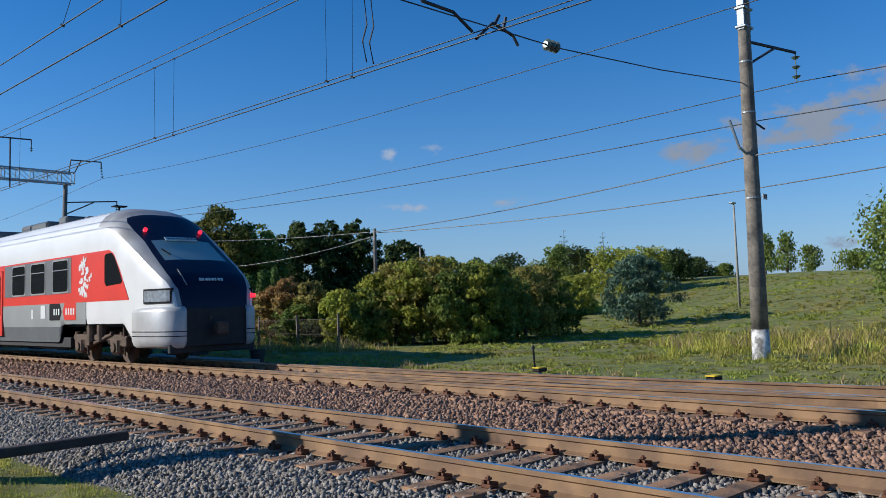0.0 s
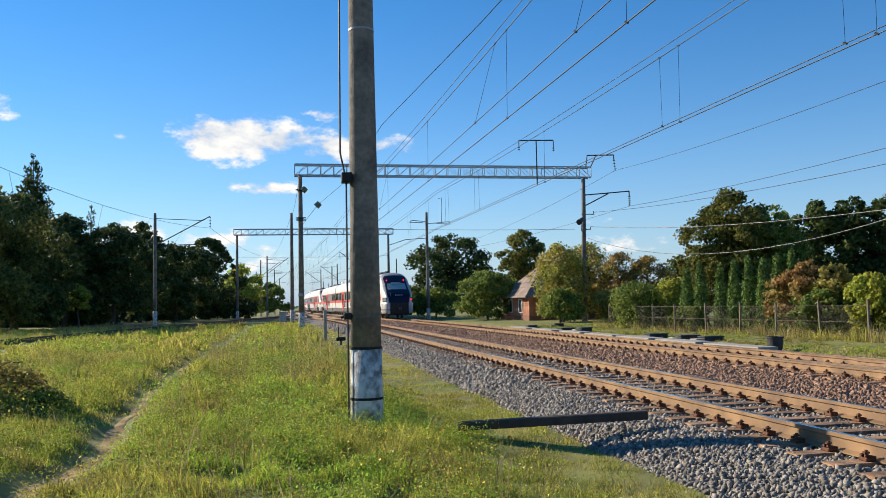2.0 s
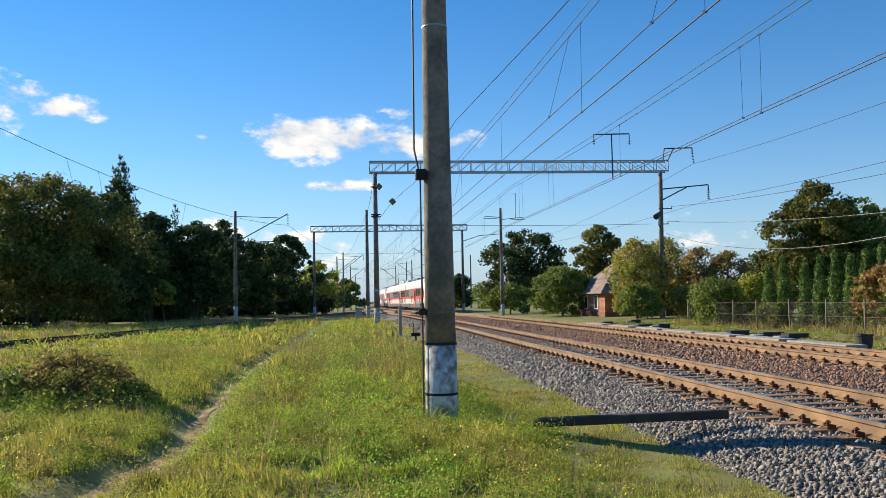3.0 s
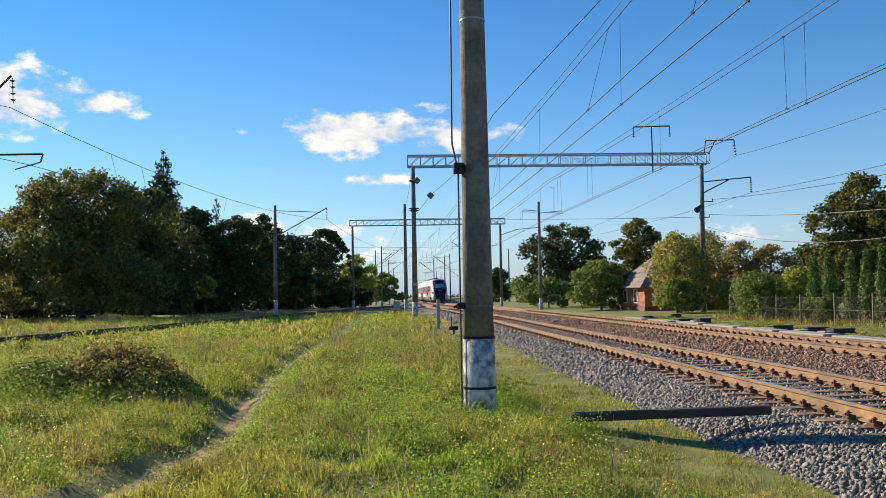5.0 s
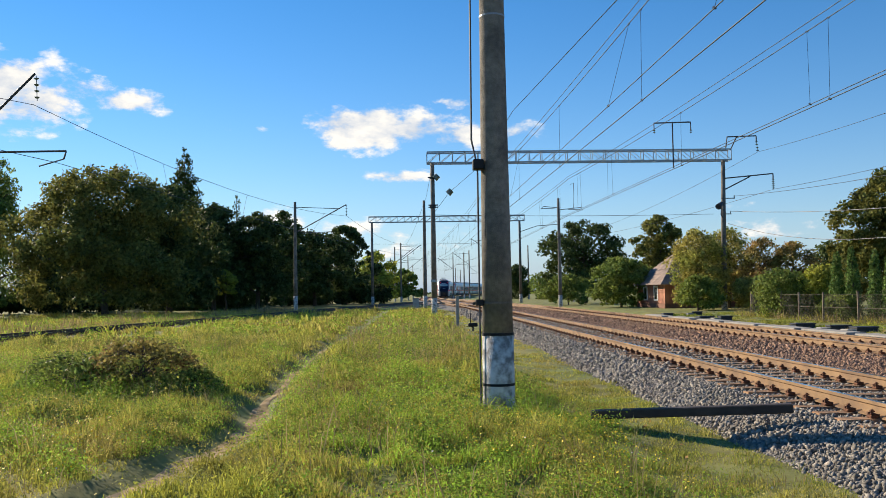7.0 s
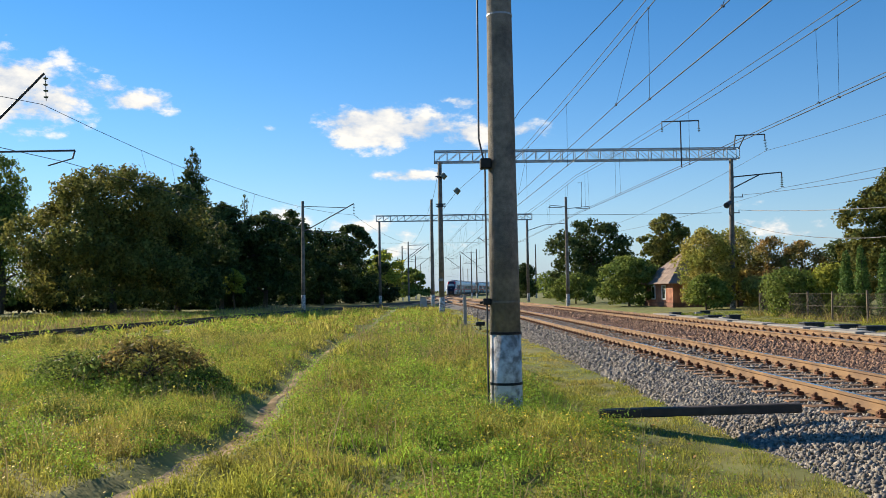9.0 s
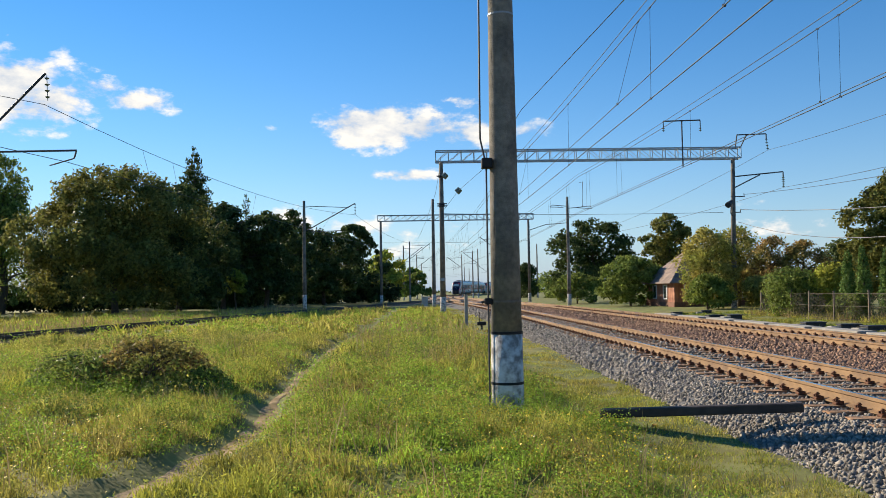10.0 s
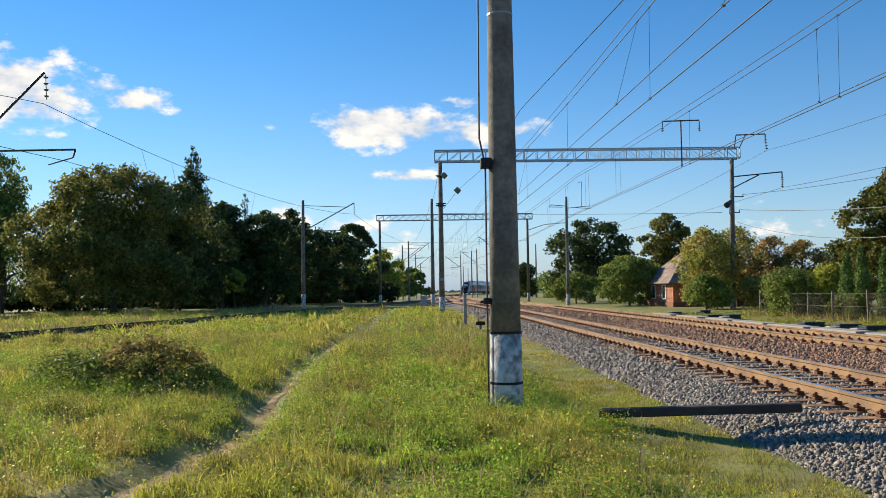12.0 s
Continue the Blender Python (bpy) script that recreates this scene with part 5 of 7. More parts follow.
def bogie_frame():
    bm = bmesh.new()
    for sd in (-1, 1):
        x = sd * 1.16
        box(bm, x - 0.09, x + 0.09, -1.7, 1.7, 0.52, 0.70, 0.03)
        for dy in (-1.25, 1.25):
            box(bm, x - 0.13, x + 0.13, dy - 0.27, dy + 0.27, 0.14, 0.60, 0.07)
            rod(bm, (x, dy, 0.34), (x + sd * 0.17, dy, 0.34), 0.13, seg=12)
            rod(bm, (x + sd * 0.08, dy - 0.55, 0.95), (x + sd * 0.08, dy - 0.62, 0.12), 0.025, seg=6)
            box(bm, x - 0.1, x + 0.12, dy - 0.75, dy - 0.4, 0.36, 0.66, 0.03)
            rod(bm, (x, dy - 0.32, 0.4), (x, dy - 0.32, 0.78), 0.09, seg=10)
            rod(bm, (x, dy + 0.32, 0.4), (x, dy + 0.32, 0.78), 0.09, seg=10)
        rod(bm, (x + sd * 0.05, -0.35, 0.5), (x + sd * 0.05, -0.35, 0.98), 0.17, seg=12)
        rod(bm, (x + sd * 0.05, 0.35, 0.5), (x + sd * 0.05, 0.35, 0.98), 0.17, seg=12)
        rod(bm, (x + sd * 0.1, -1.1, 0.72), (x + sd * 0.1, 0.1, 0.45), 0.05, seg=8)
        box(bm, x - 0.05, x + 0.16, 0.75, 1.0, 0.3, 0.5, 0.02)
    box(bm, -1.0, 1.0, -0.3, 0.3, 0.5, 0.85, 0.03)
    return bm


def writing(name, body, size, mat, parent, at):
    cu = bpy.data.curves.new(name, "FONT")
    cu.body, cu.size, cu.align_x, cu.align_y, cu.extrude = body, size, "CENTER", "CENTER", 0.003
    tmp = bpy.data.objects.new(name, cu)
    scene.collection.objects.link(tmp)
    bpy.context.view_layer.update()
    me = bpy.data.meshes.new_from_object(tmp.evaluated_get(bpy.context.evaluated_depsgraph_get()))
    bpy.data.objects.remove(tmp)
    me.materials.clear()
    me.materials.append(mat)
    ob = new(name, me)
    ob.parent = parent
    ob.matrix_basis = at
    return ob


END_LEN, MID_LEN = 26.6, 20.0


def windows(car, spans, z0=2.02, z1=2.98):
    for a, b in spans:
        side_panel("window_frame", car, a - 0.05, b + 0.05, z0 - 0.05, z1 + 0.05, PAINT["grey"], 0.016, bevel=0.12)
        side_panel("window", car, a, b, z0, z1, PAINT["glass"], 0.022, label="dark tinted window", bevel=0.1)
        side_panel("window_bar", car, a, b, z1 - 0.30, z1 - 0.275, PAINT["grey"], 0.027)


def door(car, a, b):
    side_panel("door", car, a, b, 0.62, 2.93, PAINT["red"], 0.03, label="red double sliding door", bevel=0.03)
    m = (a + b) / 2
    for u, v in ((a + 0.18, m - 0.14), (m + 0.14, b - 0.18)):
        side_panel("door_window", car, u, v, 1.35, 2.75, PAINT["glass"], 0.036, bevel=0.06)
    side_panel("door_seam", car, m - 0.012, m + 0.012, 0.65, 2.9, PAINT["ink"], 0.034)


BUMPER = [(0.88, -0.10), (0.96, -0.12), (1.06, -0.08), (1.20, 0.02), (1.33, 0.20), (1.42, 0.48), (1.46, 0.85), (1.475, 1.30), (1.475, 1.80)]
LAMP = [(1.19, 0.12), (1.21, 0.16), (1.26, 0.25), (1.325, 0.50), (1.375, 0.80), (1.40, 1.02), (1.41, 1.16), (1.415, 1.22)]


def wrapped(plan, sd, profile, thick):
    """A closed strip bent along a plan line; profile gives heights and how far each edge stands proud."""
    bm = bmesh.new()
    outer, inner = [], []
    for k, (x, y) in enumerate(plan):
        a, b = plan[max(k - 1, 0)], plan[min(k + 1, len(plan) - 1)]
        n = Vector((b[1] - a[1], a[0] - b[0])).normalized()
        outer.append([bm.verts.new((sd * (x + n.x * d), y + n.y * d, z)) for z, d in profile])
        inner.append([bm.verts.new((sd * (x - n.x * thick), y - n.y * thick, z)) for z, _ in (profile[0], profile[-1])])
    m = len(profile)
    for k in range(len(plan) - 1):
        for j in range(m - 1):
            bm.faces.new((outer[k][j], outer[k + 1][j], outer[k + 1][j + 1], outer[k][j + 1]))
        bm.faces.new((inner[k][0], inner[k + 1][0], outer[k + 1][0], outer[k][0]))
        bm.faces.new((outer[k][-1], outer[k + 1][-1], inner[k + 1][1], inner[k][1]))
        bm.faces.new((inner[k][1], inner[k + 1][1], inner[k + 1][0], inner[k][0]))
    for k in (0, -1):
        bm.faces.new(outer[k] + [inner[k][1], inner[k][0]])
    bmesh.ops.recalc_face_normals(bm, faces=bm.faces[:])
    return bm


def end_car():
    car = empty("end_carriage")
    tagged(car, "white, red and grey rail carriage with rounded dark-blue nose", "train carriage", "carriages of the train")
    shell_parts(car, END_LEN, True, 14.0)
    # side features, by distance from the nose
    for sd in (-1, 1):
        bm = bmesh.new()
        pts = [(2.26, 2.12), (3.22, 2.08), (3.34, 2.18), (3.34, 2.92), (3.24, 3.0), (2.86, 3.0), (2.70, 2.90), (2.40, 2.5), (2.2, 2.2)]
        vs = [bm.verts.new((sd * 1.452, y + NOSE_SHIFT, z)) for y, z in pts] + [bm.verts.new((sd * 1.40, y + NOSE_SHIFT, z)) for y, z in pts]
        m = len(pts)
        bm.faces.new(vs[:m] if sd > 0 else vs[m - 1::-1])
        for k in range(m):
            j = (k + 1) % m
            bm.faces.new((vs[k], vs[j], vs[m + j], vs[m + k]))
        part("cab_window", bm, PAINT["glass"], car, "dark slanted cab side window")
    for sd in (-1, 1):
        bm = bmesh.new()
        pts = [(1.80, 1.66), (5.1, 1.66), (5.1, 3.10), (3.05, 3.10), (2.75, 2.98), (2.36, 2.5), (2.06, 2.05)]
        vs = [bm.verts.new((sd * 1.447, y + NOSE_SHIFT, z)) for y, z in pts] + [bm.verts.new((sd * 1.36, y + NOSE_SHIFT, z)) for y, z in pts]
        m = len(pts)
        bm.faces.new(vs[:m] if sd > 0 else vs[m - 1::-1])
        for k in range(m):
            j = (k + 1) % m
            bm.faces.new((vs[k], vs[j], vs[m + j], vs[m + k]))
        part("red_cab_panel", bm, PAINT["red"], car)
    side_panel("dark_band", car, 5.75, 11.7, 1.96, 3.05, PAINT["dark_grey"], 0.008)
    windows(car, ((6.0, 7.2), (7.9, 9.1), (9.7, 10.9)))
    door(car, 11.9, 13.6)
    side_panel("dark_band", car, 14.6, 20.9, 1.96, 3.05, PAINT["dark_grey"], 0.008)
    side_panel("dark_band", car, 21.5, 26.2, 1.96, 3.05, PAINT["dark_grey"], 0.008)
    for s in (15.2, 17.2):
        side_panel("low_window", car, s, s + 0.42, 1.1, 2.1, PAINT["glass"], 0.02, bevel=0.12)
    windows(car, ((21.8, 22.9), (23.5, 24.5), (25.0, 25.9)))
    side_panel("panel_seam", car, 21.15, 21.25, 0.5, 3.1, PAINT["ink"], 0.010)
    side_panel("panel_seam", car, 4.63, 4.66, 0.98, 3.1, PAINT["ink"], 0.005)
    # plain coloured marks on the side
    for sd in (-1, 1):
        for a, b, mat, tip in ((6.5, 7.5, PAINT["ink"], -1), (5.4, 6.42, PAINT["red"], 1)):
            bm = bmesh.new()
            t = 0.16
            pts = [(a, 1.14), (b, 1.14), (b, 1.66), (a, 1.66)]
            if tip < 0:
                pts = [(a + t, 1.14), (b, 1.14), (b, 1.66), (a + t, 1.66), (a, 1.40)]
            else:
                pts = [(a, 1.14), (b - t, 1.14), (b, 1.40), (b - t, 1.66), (a, 1.66)]
            bm.faces.new([bm.verts.new((sd * 1.447, y + NOSE_SHIFT, z)) for y, z in pts])
            mark = part("side_mark", bm, mat, car)
            bm = bmesh.new()
            for k in range(3 if tip < 0 else 4):
                y = a + 0.22 + k * 0.19 + NOSE_SHIFT - (0.06 if tip > 0 else 0)
                bm.faces.new([bm.verts.new((sd * 1.4495, y + u * 0.05, 1.40 + v * 0.10)) for u, v in ((-1, -1), (1, -1), (1, 1), (-1, 1))])
            part("mark_bars", bm, PAINT["plate"], mark)
        bm = bmesh.new()
        g = random.Random(4)
        for k in range(46):
            z = 1.84 + 1.1 * k / 45
            half = 0.48 * math.sin(math.pi * (0.12 + 0.80 * k / 45)) * (0.75 + 0.4 * math.sin(k * 1.9))
            y = 5.02 + g.uniform(-half, half) + 0.05 * math.sin(4 * z)
            w, h, t = g.uniform(0.08, 0.20), g.uniform(0.05, 0.11), g.uniform(-0.05, 0.05)
            vs = [bm.verts.new((sd * (1.450 + 0.0002 * k), y + dy * w + t * dz, z + dz * h)) for dy, dz in ((-0.5, -0.5), (0.4, -0.8), (0.5, 0.5), (-0.3, 0.9))]
            bm.faces.new(vs)
        part("white_emblem", bm, PAINT["white"], car, "white abstract emblem on red")
        for s, w, h in ((8.1, 0.40, 0.42), (9.2, 0.14, 0.3)):
            bm = bmesh.new()
            x = sorted((sd * 1.43, sd * 1.448))
            box(bm, x[0], x[1], s, s + w, 1.2, 1.2 + h)
            part("hatch", bm, PAINT["white"], car)
    # nose fittings
    for sd in (-1, 1):
        bump = part("bumper_fairing", wrapped(BUMPER, sd, [(0.36, -0.14), (0.42, -0.05), (0.56, 0.0), (1.30, 0.0), (1.40, -0.03), (1.44, -0.12)], 0.3), PAINT["silver"], car, "silver-white rounded bumper fairing", smooth=True)
        for z in (0.66, 0.78):
            part("fairing_groove", wrapped(BUMPER, sd, [(z, 0.004), (z + 0.022, 0.004)], 0.02), PAINT["ink"], bump)
        hl = part("headlight", wrapped(LAMP, sd, [(1.52, 0.012), (1.91, 0.012)], 0.2), PAINT["ink"], car, "long headlight in a dark frame")
        part("lens", wrapped(LAMP[1:-1], sd, [(1.57, 0.022), (1.86, 0.022)], 0.1), PAINT["lamp"], hl)
        bm = bmesh.new()
        rod(bm, (sd * 0.84, 2.40, 3.54), (sd * 0.84, 2.28, 3.64), 0.055, seg=14)
        part("tail_lamp", bm, PAINT["tail"], car, "glowing red tail lamp")
    bm = bmesh.new()
    box(bm, 1.12, 1.24, 0.0, 0.24, 1.64, 1.76, 0.02)
    part("tail_lamp", bm, PAINT["tail"], car, "glowing red tail lamp")
    # solid black block: the recess's shade round the coupler is put into its colour
    bm = bmesh.new()
    box(bm, -0.92, 0.92, -0.03, 0.4, 0.38, 1.40, 0.03)
    part("coupler_recess_shade_block", bm, PAINT["under"], car)
    bm = bmesh.new()
    rod(bm, (0, 0.2, 0.85), (0, -0.30, 0.85), 0.11, seg=12)
    box(bm, -0.17, 0.17, -0.42, -0.22, 0.68, 1.02, 0.04)
    rod(bm, (-0.22, -0.1, 1.05), (-0.22, -0.14, 1.2), 0.03, seg=8)
    part("coupler", bm, PAINT["bogie"], car)
    bm = bmesh.new()
    box(bm, -1.25, 1.25, 0.1, 0.25, 0.22, 0.48, 0.03)
    part("snow_guard", bm, PAINT["under"], car)
    # destination board and wiper on the sloping windscreen
    bm = bmesh.new()
    box(bm, -0.48, 0.48, -0.012, 0.012, -0.085, 0.085)
    board = part("destination_board", bm, PAINT["plate"], car, "pale destination board", at=pose(0, 1.88, 3.345, -55, 0, 0))
    writing("board_lettering", "VILNIUS-KLAIPEDA", 0.112, PAINT["ink"], board, pose(0, -0.016, -0.002, 90, 0, 0))
    for k, w in enumerate((0.07, 0.05, 0.07, 0.06, 0.07, 0.05, 0.06, 0.06)):
        bm = bmesh.new()
        box(bm, -0.36 + k * 0.092, -0.36 + k * 0.092 + w, -0.012, 0.0, -0.045, 0.045)
        part("number_bar", bm, PAINT["plate"], car, "pale bar on the dark nose", at=pose(0, 0.22, 2.14, -38, 0, 0))
    bm = bmesh.new()
    rod(bm, (-0.80, 1.44, 3.02), (-0.68, 1.16, 2.85), 0.02, seg=6)
    part("wiper", bm, PAINT["ink"], car)
    bm = bmesh.new()
    rod(bm, (-0.80, 0.54, 2.42), (-0.76, 0.12, 1.99), 0.014, seg=6)
    part("mask_seam", bm, PAINT["grey"], car)
    # roof equipment
    for s0, s1, z, w in ((7.6, 8.0, 0.12, 0.3), (9.0, 9.7, 0.26, 0.45), (10.1, 11.6, 0.16, 0.7), (12.2, 13.2, 0.22, 0.5), (15.0, 18.5, 0.2, 0.8), (20.0, 23.0, 0.18, 0.75)):
        bm = bmesh.new()
        box(bm, -w, w, s0, s1, 4.25, 4.42 + z, 0.07)
        part("roof_unit", bm, PAINT["dark_grey"], car, "dark grey roof equipment housing")
    bm = bmesh.new()
    rod(bm, (-0.3, 5.2, 4.3), (-0.3, 5.2, 4.60), 0.03, seg=6)
    box(bm, -0.5, -0.1, 5.05, 5.35, 4.58, 4.62, 0.01)
    part("roof_aerial", bm, PAINT["ink"], car)
    bogie(car, 4.6)
    bogie(car, END_LEN - 1.4)
    for a, b in ((7.2, 10.0), (11.0, 14.0), (15.0, 19.5)):
        bm = bmesh.new()
        box(bm, -1.2, 1.2, a, b, 0.22, 0.5, 0.04)
        part("underfloor_box", bm, PAINT["under"], car)
    return car


def mid_car():
    car = empty("middle_carriage")
    tagged(car, "white, red and grey middle rail carriage with dark windows", "train carriage", "carriages of the train")
    shell_parts(car, MID_LEN, False, 0.0)
    side_panel("dark_band", car, 0.5, 8.6, 1.96, 3.05, PAINT["dark_grey"], 0.008)
    side_panel("dark_band", car, 11.2, 19.5, 1.96, 3.05, PAINT["dark_grey"], 0.008)
    windows(car, ((0.9, 1.8), (2.2, 3.2), (3.9, 5.1), (5.9, 7.1), (12.0, 13.2), (14.0, 15.2), (16.0, 17.2), (17.8, 18.9)))
    door(car, 9.1, 10.7)
    for s in (4.2, 5.2, 6.2, 7.2, 8.0):
        side_panel("low_window", car, s, s + 0.42, 1.0, 1.85, PAINT["glass"], 0.02, bevel=0.12)
    side_panel("side_mark", car, 1.4, 2.0, 1.2, 1.6, PAINT["ink"], 0.006)
    side_panel("side_mark", car, 0.7, 1.3, 1.2, 1.6, PAINT["red"], 0.006)
    for s0, s1, z, w in ((2.0, 6.0, 0.3, 0.8), (8.0, 13.0, 0.38, 0.9), (15.0, 18.5, 0.3, 0.8)):
        bm = bmesh.new()
        box(bm, -w, w, s0, s1, 4.25, 4.36 + z, 0.07)
        part("roof_unit", bm, PAINT["roof"], car)
    bm = bmesh.new()
    for s0 in (-0.24, MID_LEN - 0.24):
        box(bm, -1.15, 1.15, s0, s0 + 0.48, 0.9, 3.85)
    part("gangway_bellows", bm, PAINT["under"], car, "black gangway bellows")
    for a, b in ((4.0, 8.0), (11.5, 16.0)):
        bm = bmesh.new()
        box(bm, -1.2, 1.2, a, b, 0.22, 0.5, 0.04)
        part("underfloor_box", bm, PAINT["under"], car)
    bogie(car, MID_LEN - 1.4)
    return car


CARS = []
first = end_car()
middle = mid_car()
CARS = [(first, END_LEN, False), (middle, MID_LEN, False), (copy_thing(first, pose(0, 0, 0)), END_LEN, True),
        (copy_thing(first, pose(0, 0, 0)), END_LEN, False), (copy_thing(middle, pose(0, 0, 0)), MID_LEN, False), (copy_thing(first, pose(0, 0, 0)), END_LEN, True)]


# ---- line wires ----
def line_wire(pts, label, r=0.014, sag=0.35, mat=None):
    return wire("line_wire", pts, r, mat or M["wire"], label, sag, 12)


line_wire([(20.9, 9.5, 9.3), (LEG + 2.5, 59.9, ZB + 0.55), (24.0, 112, 9.5)], "dark feeder wire between mast and gantry bracket", sag=0.5)
line_wire([(20.9, 9.5, 9.3), (17.0, -40, 9.6)], "dark feeder wire leaving the verge mast", sag=0.5)
line_wire([(22.85, 8.95, 7.45), (LEG + 3.55, 59.9, 8.75), (22.0, 112.0, 8.6)], "long feeder wire along the verge", sag=0.45)
line_wire([(22.85, 8.95, 7.45), (20.5, -40, 7.0)], "feeder wire running on from the verge mast", sag=0.4)
line_wire([(21.3, 9.4, 6.25), (LEG + 0.7, 60.1, 8.3)], "lower feeder wire along the verge", sag=0.6)
line_wire([(21.3, 9.4, 6.25), (19.5, -40, 6.6)], "lower feeder wire leaving the mast", sag=0.4)
line_wire([(26.4, 30.9, 5.3), (21.0, 9.5, 5.3), (17.0, -16, 5.5)], "twisted supply cable from pole to mast", 0.018, 0.18, M["wire_light"])
line_wire([(26.4, 30.9, 5.25), (27.2, 8.0, 5.45), (28.0, -20, 6.4)], "twisted supply cable above the verge", 0.018, 0.28, M["wire_light"])
line_wire([(26.4, 30.9, 5.3), (LEG + 0.4, 60.1, 7.2)], "pale supply cable from pole to gantry", 0.018, 0.4, M["wire_light"])
line_wire([(26.4, 30.9, 5.1), (LEG + 0.2, 60.1, 6.3)], "pale drooping supply cable from pole to gantry", 0.018, 1.5, M["wire_light"])
line_wire([(1.6, 60.2, ZB + 0.5), (1.3, 83.4, 10.6), (-1.0, 150, 10.4)], "feeder wire between the mast heads", sag=0.6)
line_wire([(22.0, 60.0, 7.0), (1.6, 60.0, 7.2)], "fixed cross wire below the gantry", sag=0.1)
line_wire([(14.2, 108.4, 8.0), (-5.0, 108.4, 8.0)], "fixed cross wire below the far gantry", sag=0.1)
# wires above the siding
line_wire([(-27.0, -10, 9.6), (-16.2, 36.4, 10.0), (-6.2, 80.4, 9.1), (1.2, 128, 8.9)], "messenger wire above the siding", sag=1.0)
line_wire([(-24.2, -10, 7.0), (-15.3, 36.4, 7.5), (-7.7, 80.4, 6.9), (0.6, 128, 6.9)], "contact wire above the siding", sag=0.05)
for y in (44, 47, 58, 66, 74):
    f = (y - 36.4) / 44
    bm = bmesh.new()
    rod(bm, (-15.3 + 7.6 * f, y, 7.5 - 0.6 * f), (-16.2 + 10 * f, y, 10.0 - 0.9 * f - 4 * f * (1 - f)), 0.008, seg=4)
    tagged(part("dropper_wire", bm, M["wire"]), "thin dropper wire above the siding", "wire")

# ---- flexible cross-span at the near mast, with the steady arms of the second track ----
span = empty("cross_span")
tagged(span, "cross-span cable with dark steady arms and insulator", "overhead fitting")
for a, b in (((21.0, 9.6, 7.25), (14.1, 10.5, 7.02)), ((13.75, 10.5, 7.02), (1.3, 11.7, 7.6))):
    vs, fs = tube_along([a, ((a[0] + b[0]) / 2, (a[1] + b[1]) / 2, (a[2] + b[2]) / 2 - 0.06), b], 0.014)
    part("span_cable", mesh_of("span_cable", vs, fs, []), M["wire"], span)
bm = bmesh.new()
insulator(bm, (14.15, 10.5, 7.02), (13.7, 10.5, 7.02), 3, 0.13)
part("insulator", bm, M["porcelain"], span)
for pts in ([(12.85, 10.5, 6.80), (12.70, 10.5, 6.98), (12.1, 10.5, 7.10), (11.55, 10.45, 6.66)], [(11.5, 10.5, 6.80), (11.0, 10.5, 7.06), (10.2, 10.5, 7.08), (10.1, 10.5, 7.22)], [(12.3, 10.5, 7.3), (12.15, 10.5, 7.08)], [(12.5, 10.5, 7.3), (12.4, 10.5, 7.02)]):
    vs, fs = tube_along(pts, 0.032, 6)
    part("steady_arm", mesh_of("steady_arm", vs, fs, []), M["iron"], span, "bent iron steady arm")
for x in (6.2, 6.35):
    vs, fs = tube_along([(x, 10.8, 9.2), (x + 0.12, 10.8, 8.3), (x - 0.02, 10.8, 8.0), (x + 0.1, 10.8, 7.4), (x + 0.02, 10.8, 6.7)], 0.014)
    part("jumper_loop", mesh_of("jumper_loop", vs, fs, []), M["wire"], span)
for x in (8.9, 9.05):
    vs, fs = tube_along([(x, 10.6, 9.2), (x + 0.02, 10.6, 7.0), (x + 0.08, 10.6, 6.4), (x - 0.02, 10.6, 6.1), (x + 0.06, 10.6, 5.75)], 0.014)
    part("jumper_loop", mesh_of("jumper_loop", vs, fs, []), M["wire"], span)

# ---- diverging rails of the turnout on the second track ----
turn = empty("turnout_rails")
tagged(turn, "rusty diverging turnout rails beside the second track", "railway track", kind="structure")


def diverge(y):
    return TRACK_B + 0.05 + 0.0028 * np.maximum(0.0, 26.0 - np.asarray(y, dtype=float)) ** 2


for s in (-1, 1):
    r = new("rail", rail_mesh(diverge, np.arange(-30, 24, 1.5), s * GAUGE / 2, STEEL))
    r.parent = turn
for s in (-0.62, 0.62):
    r = new("guard_rail", rail_mesh(lambda y: TRACK_B, np.arange(1.0, 17.0, 1.5), s, [M["rail"], M["rail"]]))
    r.parent = turn
# pale cover slabs along the outer rail
for k, (y, ln) in enumerate(((23.5, 3.2), (27.2, 3.0), (30.6, 3.0), (34.2, 3.2), (38.0, 3.0), (42.0, 3.4), (46.4, 3.2))):
    bm = bmesh.new()
    box(bm, -0.32, 0.32, -ln / 2, ln / 2, 0.0, 0.12, 0.015)
    tagged(part("cable_cover", bm, M["slab"], at=pose(13.75 + 0.05 * math.sin(k * 2), y, 0.06, 0, 0, 0.6 * math.sin(k))), "pale concrete cable cover slab beside the track", "slab", "cable covers")

